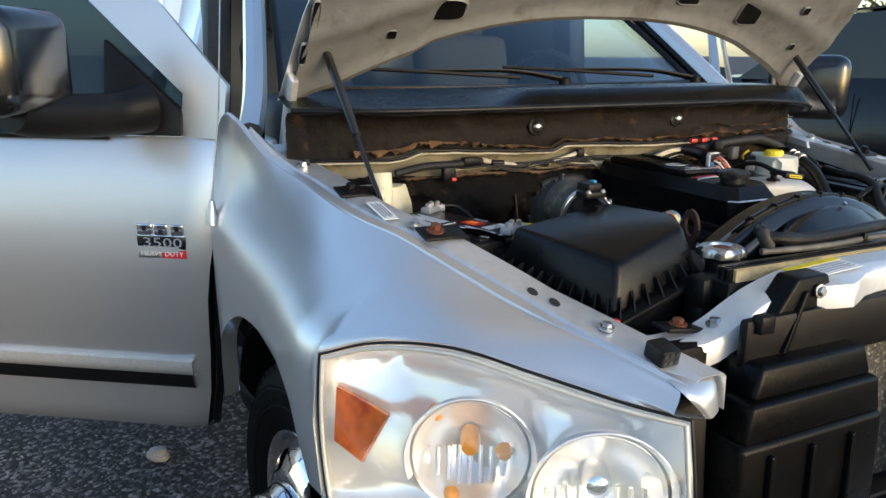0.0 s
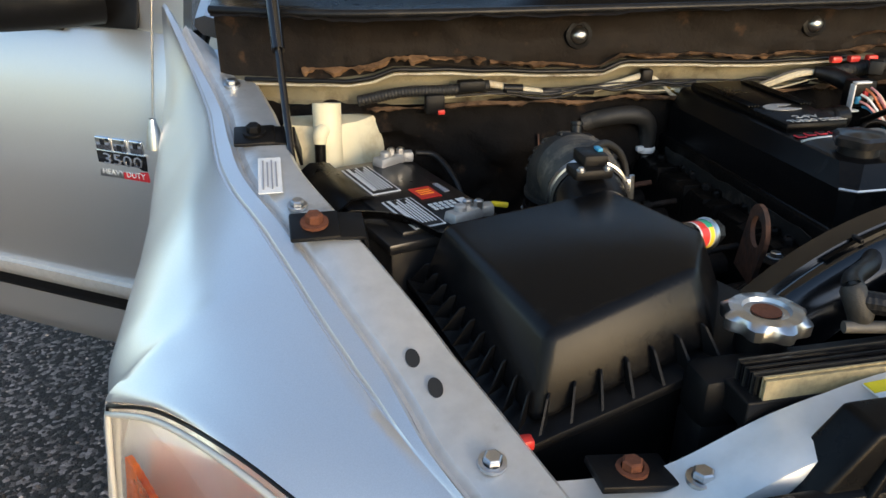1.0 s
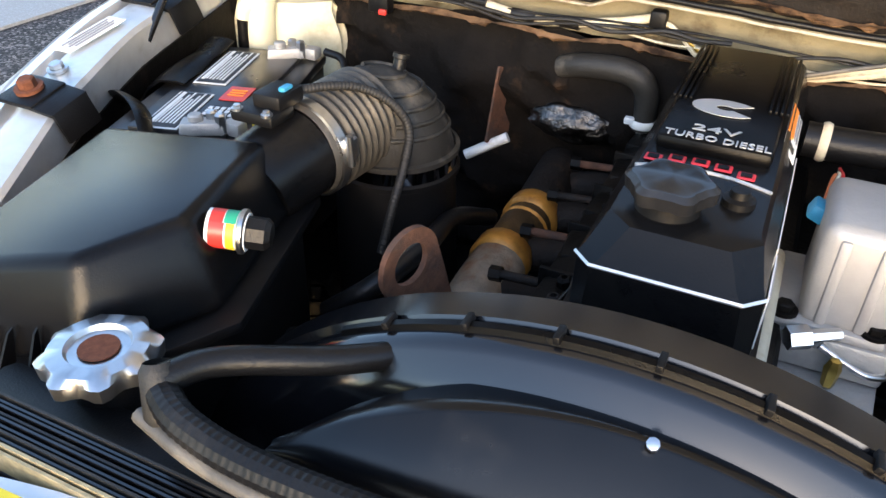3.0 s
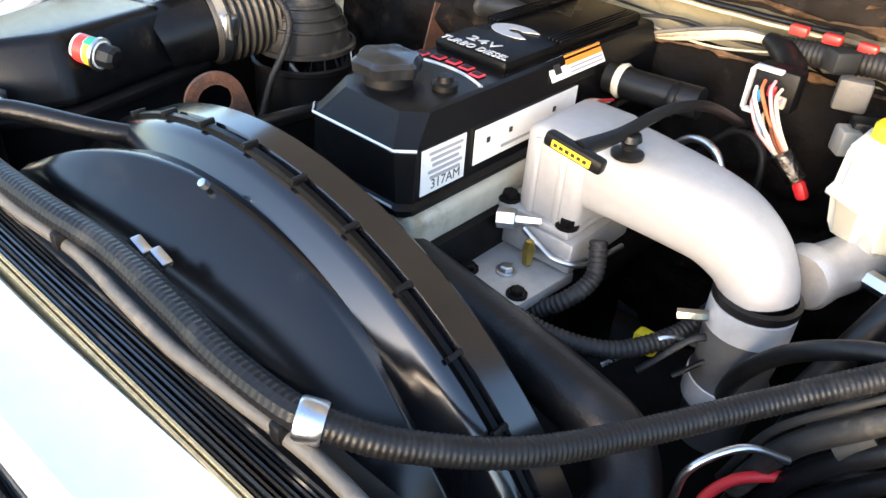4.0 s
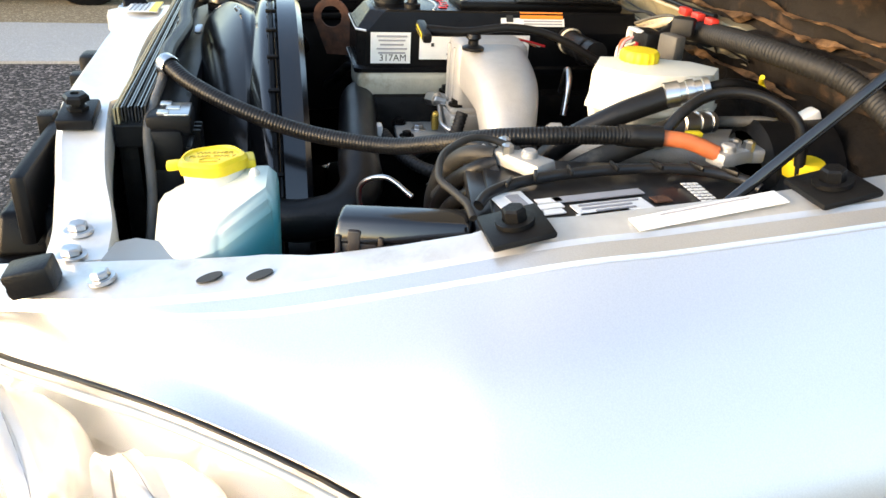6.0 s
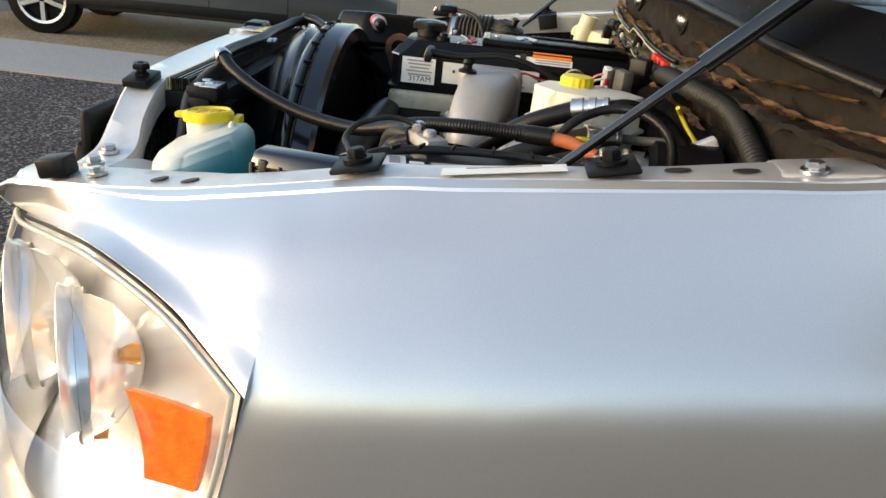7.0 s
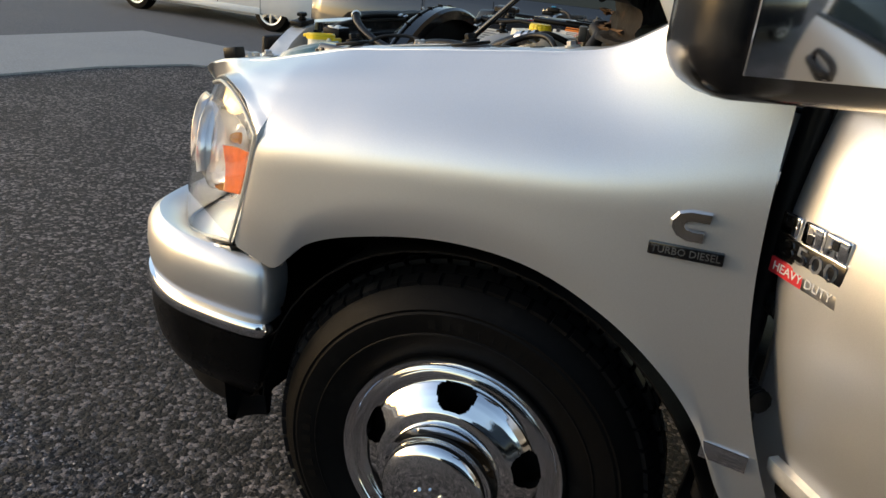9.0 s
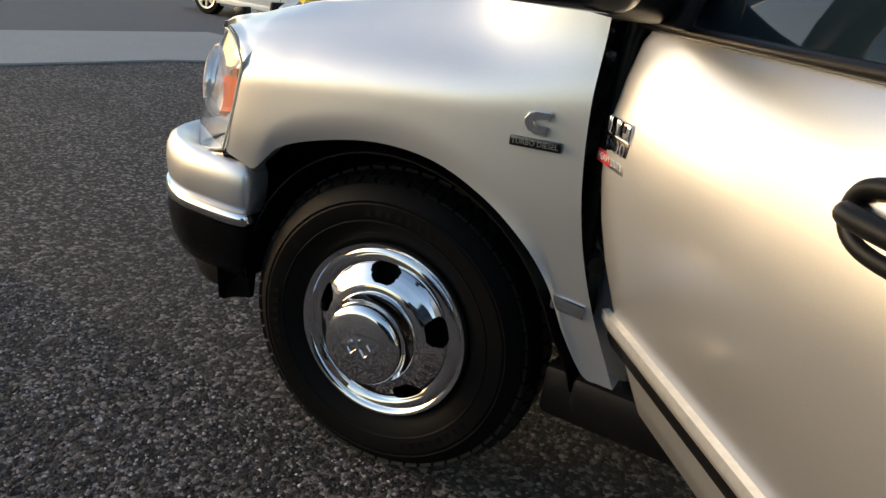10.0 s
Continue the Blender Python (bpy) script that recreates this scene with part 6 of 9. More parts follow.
# black front baffles below the bar
bf = thing("air_baffle", "black moulded plastic air baffle behind the grille opening", "car part")
for sx in (1, -1):
    def tier(x0, x1, y, z0, u0, u1, v, z1, bev=0.008):
        """One step of the moulding: lower x range, front and height, then the upper ones."""
        return hexa(bmesh.new(), [(sx * x0, y, z0), (sx * x1, y, z0), (sx * x1, 0.15, z0), (sx * x0, 0.15, z0)], [(sx * u0, v, z1), (sx * u1, v, z1), (sx * u1, 0.15, z1), (sx * u0, 0.15, z1)], bev, 3)
    part("upper_plate", tier(0.450, 0.240, 0.098, 1.128, 0.355, 0.285, 0.104, 1.247 if sx < 0 else 1.190, 0.006), BLACK_SATIN, bf, "black upright plate", 40)
    part("plate_rib", tier(0.395, 0.385, 0.084, 1.132, 0.343, 0.335, 0.096, 1.225 if sx < 0 else 1.180, 0.002), BLACK_SATIN, bf, "", 40)
    part("shelf", tier(0.485, 0.218, 0.052, 1.078, 0.465, 0.230, 0.060, 1.130), BLACK_SATIN, bf, "black moulded step", 40)
    part("shelf", tier(0.515, 0.208, 0.034, 1.018, 0.500, 0.214, 0.040, 1.080), BLACK_SATIN, bf, "black moulded step", 40)
    part("body", tier(0.530, 0.196, 0.026, 0.62, 0.525, 0.203, 0.030, 1.020, 0.012), BLACK_SATIN, bf, "black moulded duct", 40)
    for k in range(3):
        part("body_rib", tier(0.47 - 0.09 * k, 0.46 - 0.09 * k, 0.012, 0.64, 0.47 - 0.09 * k, 0.46 - 0.09 * k, 0.020, 1.00, 0.003), BLACK_SATIN, bf, "", 40)
    bolt("bolt", (sx * 0.310, 0.098, 1.222 if sx < 0 else 1.172), (0, -1, 0.1), 0.008, CHROME_DULL, bf, "bright bolt")
    part("lamp_carrier", hexa(bmesh.new(), [(sx * 0.62, 0.10, 0.70), (sx * 0.53, 0.07, 0.70), (sx * 0.53, 0.16, 0.70), (sx * 0.62, 0.18, 0.70)], [(sx * 0.60, 0.11, 1.075), (sx * 0.54, 0.09, 1.10), (sx * 0.54, 0.16, 1.10), (sx * 0.60, 0.17, 1.075)], 0.008), BLACK, bf, "black ribbed lamp carrier")
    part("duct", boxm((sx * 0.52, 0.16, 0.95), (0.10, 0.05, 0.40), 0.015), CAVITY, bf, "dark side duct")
part("crossmember", boxm((0, 0.05, 0.74), (1.2, 0.12, 0.10), 0.02), BLACK, bf)
part("lower_panel", boxm((0, 0.12, 0.60), (1.3, 0.06, 0.4), 0.02), BLACK, bf)
part("condenser_tank", boxm((0.02, 0.103, 1.150), (0.98, 0.020, 0.090), 0.008), BLACK, bf, "dark condenser tank")
for x in (-0.44, 0.10, 0.30):
    part("mount_tab", boxm((x, 0.090, 1.188), (0.030, 0.022, 0.030), 0.004), BLACK, bf, "black mounting tab")
part("condenser_face", boxm((0, 0.150, 0.86), (0.82, 0.02, 0.56), 0.002), CONDFACE, bf, "pale-speckled condenser face", 0)
for k in range(6):
    part("condenser_slat", boxm((0, 0.128, 1.190 - 0.013 * k), (0.58, 0.020, 0.006), 0.001), PIPEGREY, bf, "brown dusty slat", 0)
part("centre_brace", boxm((0, 0.09, 0.98), (0.05, 0.03, 0.46), 0.008), BLACK, bf)

# bay floor and frame, mostly dark: shade is put into their near-black colour
fl = thing("engine_bay_underside", "grimy frame and crossmembers darkened for shade under the engine", "car part")
for x in (-0.45, 0.45):
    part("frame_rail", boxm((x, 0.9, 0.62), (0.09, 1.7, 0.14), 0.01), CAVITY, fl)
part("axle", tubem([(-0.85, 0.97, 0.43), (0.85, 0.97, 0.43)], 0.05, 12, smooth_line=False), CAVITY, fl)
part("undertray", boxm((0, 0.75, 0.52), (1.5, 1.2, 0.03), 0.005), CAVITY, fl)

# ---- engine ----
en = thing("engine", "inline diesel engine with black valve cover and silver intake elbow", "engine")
# block and head: bay shade is part of their near-black colour
part("block", boxm((0.0, 0.80, 0.95), (0.24, 0.52, 0.44), 0.02), CAVITY, en, "grimy engine block darkened for bay shade")
part("cylinder_head", boxm((0.008, 0.81, 1.185), (0.16, 0.53, 0.05), 0.006), CAVITY, en, "grimy cast head darkened for bay shade")
part("rocker_housing", boxm((0.042, 0.645, 1.180), (0.128, 0.228, 0.044), 0.010, None, 3), PALECAST, en, "dirty pale casting under the cover", 40)
VC_X0, VC_X1, VC_Y0, VC_Y1 = -0.066, 0.094, 0.528, 1.03
vc = new("valve_cover")
vc.parent = en
tagged(vc, "black plastic valve cover with raised ribs")
bm = bmesh.new()


def oct_ring(x0, x1, y0, y1, c, z):
    return [(x0, y0 + c, z), (x0 + c, y0, z), (x1 - c, y0, z), (x1, y0 + c, z), (x1, y1, z), (x0, y1, z)]


rings = [oct_ring(-0.066, 0.096, 0.528, 1.03, 0.012, 1.200), oct_ring(-0.066, 0.096, 0.526, 1.03, 0.012, 1.208), oct_ring(-0.062, 0.090, 0.532, 1.03, 0.012, 1.212),
         oct_ring(-0.062, 0.089, 0.532, 1.03, 0.016, 1.270), oct_ring(-0.058, 0.086, 0.537, 1.03, 0.018, 1.276), oct_ring(-0.046, 0.078, 0.556, 1.03, 0.022, 1.300), oct_ring(-0.040, 0.074, 0.562, 1.03, 0.024, 1.303)]
vv = grid(bm, [[V(*p) for p in r] for r in rings], True)
bm.faces.new(vv[-1])
part("cover", bm, BLACK_LID, vc, "", 25)
bm = bmesh.new()
for z, o, q in ((1.2710, 0.0, 4), (1.2095, 0.0035, 3)):
    grid(bm, [[V(*p) for p in oct_ring(-0.0635 - o - e, 0.0905 + o + e, 0.5305 - o - e, 0.60, 0.0165, z + h)[:q]] for e, h in ((0.0, -0.002), (0.0012, 0.0), (0.0, 0.002))])
part("bright_line", bm, SILVERINK, vc, "thin silver line round the front of the cover", 20)
bm = boxm((0.014, 0.86, 1.309), (0.108, 0.30, 0.016), 0.006)
part("raised_top", bm, BLACK_SATIN, vc)
for k in range(4):
    for xx in (-0.034, 0.062):
        part("rib", boxm((xx + 0.007 * (k - 1.5) * 0.8, 0.90, 1.3185), (0.0035, 0.18, 0.004), 0.001), BLACK_SATIN, vc)
# oil filler cap
m = axis((-0.003, 0.597, 1.303), (0, 0, 1)) @ Matrix.Diagonal((1.14, 1.14, 1.1, 1))
part("filler_neck", lathem([(0.024, 0), (0.023, 0.012), (0.021, 0.014)], m, 24), BLACK, vc)
bm = bmesh.new()
vs = []
for r, h in ((0.020, 0.010), (0.030, 0.012), (0.031, 0.022), (0.027, 0.026), (0.024, 0.026), (0.020, 0.0275), (0, 0.0285)):
    ringv = []
    for j in range(60):
        a = 2 * math.pi * j / 60
        rr = r * (1 + (0.11 * max(-0.4, math.cos(6 * a)) if r > 0.022 else 0))
        ringv.append(m @ V(rr * math.cos(a), rr * math.sin(a), h))
    vs.append(ringv)
grid(bm, vs, True)
part("oil_cap", bm, BATT, vc, "black lobed oil filler cap", 35)
part("small_plug", lathem([(0.014, 0), (0.014, 0.006), (0.009, 0.008), (0.008, 0.014), (0, 0.015)], axis((0.050, 0.630, 1.303), (0, 0, 1)), 16), BLACK, vc, "small round plug")
# lettering and marks on the cover
mt = basis((0.012, 0.765, 1.3178), (1, 0, 0), (0, 1, 0))
words("TURBO DIESEL", 0.018, mt @ Matrix.Translation((0.004, -0.048, 0.0006)), SILVERINK, vc, "lettering", 0.0005, width=0.098)
words("24V", 0.020, mt @ Matrix.Translation((0.0, -0.026, 0.0006)), SILVERINK, vc, "lettering", 0.0005, width=0.045)
bm = bmesh.new()
for k in range(5):
    box(bm, (-0.034 + 0.021 * k, 0.692 - 0.0022 * (k - 2) ** 2, 1.3045), (0.016, 0.014, 0.002), 0.002, None, 1)
part("red_mark", bm, REDINK, vc, "row of plain red outlined shapes", 0)
bm = bmesh.new()
for k in range(5):
    box(bm, (-0.034 + 0.021 * k, 0.692 - 0.0022 * (k - 2) ** 2, 1.3058), (0.010, 0.008, 0.001), 0)
part("mark_inset", bm, BLACK_SATIN, vc, "", 0)
part("plate_lip", tubem([(-0.046 + 0.012 * k, 0.676 - 0.0022 * ((k - 5) / 2.5) ** 2 * 1.6, 1.3035) for k in range(11)], 0.002, 6), SILVERINK, vc, "thin silver lip below the red marks", 60)
# plain curved silver emblem
bm = bmesh.new()
arc = [V(0.012 + 0.034 * math.cos(a), 0.800 + 0.022 * math.sin(a), 1.3186) for a in [radians(40 + 280 * k / 20) for k in range(21)]]
rows = []
for k, p in enumerate(arc):
    q = V(0.012, 0.800, 1.3186).lerp(p, 0.28)
    rows.append([p, q])
grid(bm, rows)
part("emblem", thicken(bm, 0.0006), SILVERINK, vc, "plain curved silver emblem", 0)
# labels
m = basis((0.0905, 0.588, 1.243), (0, 1, 0), (0, 0, 1))
lab = decal("label", m, 0.068, 0.052, LABEL, vc, "white bar-code label")
for k in range(5):
    decal("print_line", m @ Matrix.Translation((0.002, 0.020 - 0.007 * k, 0.0013)), 0.052 - 0.006 * (k % 3), 0.003, GREYINK, lab)
words("317AM", 0.016, m @ Matrix.Translation((0.004, -0.017, 0.0014)), INK_HOLE, lab, "lettering", 0.0002)
m = basis((0.0905, 0.735, 1.245), (0, 1, 0), (0, 0, 1))
lab = decal("long_label", m, 0.195, 0.042, LABEL, vc, "long white label")
for xx in (-0.075, -0.035, 0.05):
    decal("mark", m @ Matrix.Translation((xx, 0.004, 0.0013)), 0.005, 0.006, INK_HOLE, lab)
decal("print_line", m @ Matrix.Translation((0.01, -0.012, 0.0013)), 0.12, 0.003, GREYINK, lab)
m = basis((0.080, 0.838, 1.2915), (0, 1, 0), (-0.55, 0, 0.85))
lab = decal("warning_label", m, 0.115, 0.026, LABEL, vc, "white label with an orange band")
decal("orange_band", m @ Matrix.Translation((0.016, 0.006, 0.0013)), 0.078, 0.012, ORINK, lab)
decal("mark", m @ Matrix.Translation((-0.042, 0.0, 0.0013)), 0.012, 0.012, INK_HOLE, lab)
for k in range(2):
    decal("print_line", m @ Matrix.Translation((0.018, -0.004 - 0.005 * k, 0.0013)), 0.07, 0.002, GREYINK, lab)
# intake elbow
eb = new("intake_elbow")
eb.parent = en
tagged(eb, "silver painted cast intake elbow")
bm = boxm((0.166, 0.738, 1.222), (0.080, 0.118, 0.110), 0.013, None, 3)
part("base_block", bm, ELBOW, eb, "", 50)
for x in (0.146, 0.180):
    part("rib", boxm((x, 0.6785, 1.220), (0.010, 0.006, 0.092), 0.003), ELBOW, eb)
bm = bmesh.new()
LINE = curve([(0.165, 0.740, 1.234), (0.205, 0.737, 1.236), (0.25, 0.732, 1.237), (0.30, 0.727, 1.236), (0.345, 0.721, 1.232), (0.378, 0.715, 1.217), (0.395, 0.712, 1.197), (0.400, 0.711, 1.182)], 6)
SEC = [(0.040, 0.054), (0.040, 0.053), (0.040, 0.051), (0.040, 0.049), (0.039, 0.046), (0.038, 0.042), (0.037, 0.039), (0.037, 0.037)]
rows = []
for i, p in enumerate(LINE):
    d = (LINE[min(i + 1, len(LINE) - 1)] - LINE[max(i - 1, 0)]).normalized()
    side_v = V(0, 1, 0)
    up = side_v.cross(d).normalized()
    side_v = d.cross(up).normalized()
    h, w = table(i / (len(LINE) - 1) * 7, [(k, *SEC[k]) for k in range(8)])
    ringv = []
    for j in range(32):
        a = 2 * math.pi * j / 32
        e = lerp(0.42, 0.95, max(0, min(1, i / len(LINE) * 1.5 - 0.3)))
        cx, cz = math.copysign(abs(math.cos(a)) ** e, math.cos(a)), math.copysign(abs(math.sin(a)) ** e, math.sin(a))
        ringv.append(p + side_v * w * cx + up * h * cz)
    rows.append(ringv)
grid(bm, rows, True)
part("casting", bm, ELBOW, eb, "", 50)
bm = hexa(bmesh.new(), [(0.104, 0.672, 1.163), (0.205, 0.672, 1.163), (0.205, 0.802, 1.163), (0.104, 0.802, 1.163)], [(0.104, 0.672, 1.174), (0.205, 0.672, 1.174), (0.205, 0.802, 1.174), (0.104, 0.802, 1.174)], 0.004)
part("flange", bm, ELBOW, eb)
for x, y in ((0.114, 0.684), (0.194, 0.684), (0.194, 0.79)):
    bolt("bolt", (x, y, 1.176), (0, 0, 1), 0.009, CAVITY, eb, "dark flange bolt")
part("spacer", boxm((0.160, 0.734, 1.143), (0.108, 0.128, 0.040), 0.005), ALU, en, "grey cast spacer plate")
part("manifold_plate", boxm((0.158, 0.640, 1.114), (0.104, 0.10, 0.016), 0.003, Matrix.Rotation(radians(-4), 4, "Z")), ALU, en, "grey cast manifold plate")
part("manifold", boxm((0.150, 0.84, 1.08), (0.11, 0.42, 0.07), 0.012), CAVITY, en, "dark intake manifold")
for x, y in ((0.160, 0.628), (0.194, 0.603), (0.128, 0.60)):
    bolt("bolt", (x, y, 1.123), (0, 0, 1), 0.008, CHROME_DULL if x < 0.17 and x > 0.15 else CAVITY, en, "plate bolt")
part("fitting", lathem([(0.012, -0.02), (0.012, 0.0), (0.007, 0.002), (0.006, 0.03)], axis((0.140, 0.662, 1.168), (0.8, 0.4, 0.1)), 6), CHROME_DULL, en, "zinc pipe fitting")
part("brass_fitting", lathem([(0.006, -0.02), (0.008, 0.0), (0.005, 0.01), (0, 0.012)], axis((0.168, 0.655, 1.145), (0, 0, 1)), 6), BRASS, en, "brass fitting")
part("fuel_line", tubem([(0.152, 0.664, 1.160), (0.175, 0.662, 1.150), (0.20, 0.662, 1.142), (0.224, 0.69, 1.135), (0.228, 0.76, 1.13)], 0.0035, 8), CHROME_DULL, en, "steel line", 60)
part("rubber_knob", lathem([(0.017, 0), (0.017, 0.004), (0.008, 0.008), (0.008, 0.014), (0.012, 0.018), (0.010, 0.024), (0, 0.025)], axis((0.241, 0.693, 1.277), (0, 0, 1)), 14), RUBBER, eb, "black rubber knob")
# boot and clamps under the elbow
m = axis((0.400, 0.711, 1.108), (0, 0, 1))
part("boot", lathem([(0.034, -0.12), (0.036, -0.075), (0.041, -0.065), (0.041, -0.03), (0.038, -0.022), (0.040, -0.005), (0.041, 0.02), (0.040, 0.05), (0.039, 0.075)], m, 28), BOOT, eb, "grey silicone boot", 50)
for z in (0.050, -0.048):
    part("band_clamp", lathem([(0.0405, z - 0.015), (0.0425, z - 0.014), (0.0425, z + 0.014), (0.0405, z + 0.015)], m, 28), BANDST, eb, "wide steel band clamp", 50)
part("black_ring", lathem([(0.038, 0.066), (0.043, 0.068), (0.043, 0.076), (0.038, 0.078)], m, 28), RUBBER, eb, "", 50)
bm = tubem([(0.372, 0.676, 1.158), (0.345, 0.664, 1.152)], 0.006, 6, smooth_line=False)
part("clamp_screw", bm, CHROME, eb, "clamp screw")
# dipstick
dp = thing("dipstick", "black T-handle dipstick with yellow label", "dipstick")
part("handle", boxm((0.224, 0.619, 1.300), (0.066, 0.014, 0.015), 0.004, Matrix.Rotation(radians(8), 4, "Y")), BLACK, dp)
bm = boxm((0.224, 0.6115, 1.3000), (0.044, 0.001, 0.0075), 0, Matrix.Rotation(radians(8), 4, "Y"))
part("yellow_band", bm, YELLOW, dp, "yellow printed band")
bm = bmesh.new()
for k in range(6):
    box(bm, (0.207 + 0.0066 * k, 0.6107, 1.3024 - 0.0009 * k), (0.0042, 0.0008, 0.0036), 0, Matrix.Rotation(radians(8), 4, "Y"))
part("print", bm, INK_HOLE, dp, "", 0)
part("stem", tubem([(0.226, 0.622, 1.302), (0.235, 0.68, 1.302), (0.248, 0.75, 1.312), (0.262, 0.82, 1.300), (0.275, 0.92, 1.25)], [0.009, 0.0065, 0.006, 0.006], 8), BLACK, dp, "", 60)

# passenger side: manifold, turbo piping, heat shield, lift ring
mf = new("exhaust_manifold")
mf.parent = en
tagged(mf, "tan heat-stained exhaust manifold")
MX = -0.195
for pts, rad_, mtl in (([(MX - 0.028, 1.06, 1.070), (MX - 0.020, 0.98, 1.078), (MX - 0.014, 0.905, 1.080)], [0.036, 0.034, 0.034], EXH_DARK),
                      ([(MX - 0.014, 0.905, 1.080), (MX - 0.012, 0.84, 1.080), (MX - 0.011, 0.755, 1.078)], [0.033, 0.034, 0.034], EXH),
                      ([(MX - 0.011, 0.755, 1.078), (MX - 0.008, 0.68, 1.074), (MX - 0.002, 0.60, 1.060), (MX + 0.004, 0.56, 1.03)], [0.037, 0.038, 0.037, 0.034], EXH_PALE)):
    part("log", tubem(pts, rad_, 18), mtl, mf, "", 60)
EXHBAND = mat("heat_yellowed_band", (0.55, 0.25, 0.045), 0.36, 0.3, 0.4, 40, (0.20, 0.08, 0.02), 25, 0.35, 0.2, 90)
for y in (0.885, 0.772):
    part("joint_band", lathem([(0.034, -0.018), (0.039, -0.014), (0.039, 0.012), (0.034, 0.016)], axis((MX - 0.013, y, 1.080), (0, 1, 0)), 22), EXHBAND, mf, "yellowed joint band", 60)
part("weld_ring", lathem([(0.034, -0.004), (0.0365, 0.0), (0.034, 0.004)], axis((MX - 0.012, 0.850, 1.080), (0.1, 1, 0)), 22), EXHBAND, mf, "bright weld ring", 60)
for k in range(5):
    y = 0.60 + 0.10 * k
    part("branch", tubem([(MX + 0.005, y, 1.075), (MX + 0.05, y, 1.09), (-0.07, y, 1.09)], [0.024, 0.020, 0.022], 12), EXH_DARK, mf, "", 60)
    part("injector_box", boxm((-0.098, y + 0.012, 1.150), (0.034, 0.056, 0.044), 0.006, Matrix.Rotation(0.15 * (k % 2) - 0.08, 4, "Z")), CAVITY, mf, "grimy injector housing")
    part("box_rib", boxm((-0.098, y + 0.046, 1.146), (0.046, 0.006, 0.060), 0.002), CAVITY, mf, "dark upright rib")
    part("stud", tubem([(-0.172, y + 0.068, 1.134), (-0.112, y + 0.066, 1.140)], 0.0055, 8, smooth_line=False), RUST if k % 2 else EXH_DARK, mf, "rusty stud", 60)
    part("stud_nut", lathem([(0.009, -0.007), (0.009, 0.007)], axis((-0.176, y + 0.068, 1.1335), (1, 0, 0.1)), 6), CAVITY, mf, "dark nut")
    for q in (0.0, 0.034):
        part("nut", lathem([(0.0085, -0.008), (0.0085, 0.004), (0.006, 0.007), (0.004, 0.007), (0.004, 0.002), (0, 0.002)], axis((-0.088 + 0.012 * (k % 2), y - 0.006 + q, 1.176), (-0.2, 0, 1)), 6), EXH_DARK if (k + (q > 0)) % 3 == 0 else CAVITY, mf, "head bolt")
bm = bmesh.new()
grid(bm, [[V(-0.074 + 0.004 * noise.noise(V(y * 23, 1, 2)), y, 1.168), V(-0.076 + 0.006 * noise.noise(V(y * 31, 4, 2)), y, 1.196 + 0.004 * noise.noise(V(y * 19, 2, 2)))] for y in [0.56 + 0.012 * k for k in range(38)]])
part("gasket_edge", thicken(bm, 0.002), GREYRUB, en, "grey gasket edge along the head", 60)
# lifting eye
b = bmesh.new()
m = axis((-0.202, 0.510, 1.236), (0.963, -0.27, 0.0))
lathe(b, [(0.021, -0.003), (0.036, -0.003), (0.036, 0.003), (0.021, 0.003), (0.021, -0.003)], m, 32)
dl, nl = V(0.27, 0.963, 0), V(0.963, -0.27, 0) * 0.003
ep = [V(-0.202, 0.510, 1.236) + dl * a + V(0, 0, c) for a, c in ((-0.030, -0.020), (0.020, -0.024), (0.034, 0.012), (0.062, -0.075), (-0.010, -0.075))]
hexa(b, [q - nl for q in ep], [q + nl for q in ep], 0.0)
part("lifting_eye", b, RUST, en, "rusty lifting eye")
# turbo elbow and foil
bm = bmesh.new()
bmesh.ops.create_icosphere(bm, subdivisions=4, radius=1)
for v in bm.verts:
    w = 1 + 0.18 * noise.noise(v.co * 3.0) + 0.06 * noise.noise(v.co * 9)
    v.co = V(-0.205 + v.co.x * 0.072 * w, 1.050 + v.co.y * 0.030 * w, 1.158 + v.co.z * 0.030 * w)
part("heat_wrap", bm, FOIL, en, "crumpled silver heat wrap", 80)
part("heater_hose", tubem([(-0.106, 1.030, 1.176), (-0.105, 1.030, 1.205), (-0.108, 1.028, 1.232), (-0.122, 1.026, 1.250), (-0.150, 1.026, 1.257), (-0.200, 1.032, 1.252), (-0.235, 1.045, 1.240)], [0.0150, 0.0165, 0.0175, 0.0175, 0.017, 0.0165], 14), GREYRUB, en, "grey heater hose", 60)
part("heater_pipe", tubem([(-0.108, 1.030, 1.08), (-0.107, 1.030, 1.14), (-0.106, 1.030, 1.178)], 0.0075, 10), CHROME_DULL, en, "bright heater pipe", 60)
part("pipe_clamp", lathem([(0.0165, -0.006), (0.0185, -0.004), (0.0185, 0.004), (0.0165, 0.006)], axis((-0.106, 1.030, 1.186), (0, 0, 1)), 14), LABEL, en, "pale wire clamp", 60)
part("clamp_ear", boxm((-0.123, 1.020, 1.190), (0.014, 0.010, 0.010), 0.002), LABEL, en, "pale clamp ear")
part("rusty_bracket", hexa(bmesh.new(), [(-0.330, 1.000, 1.118), (-0.318, 1.062, 1.095), (-0.315, 1.062, 1.095), (-0.327, 1.000, 1.118)], [(-0.328, 1.032, 1.228), (-0.316, 1.066, 1.214), (-0.313, 1.066, 1.214), (-0.325, 1.032, 1.228)]), RUST, en, "rusty heat shield plate", 0)
part("pale_rod", tubem([(-0.36, 1.00, 1.09), (-0.30, 1.02, 1.125)], 0.008, 10, smooth_line=False), LABEL, en, "short pale rod", 60)

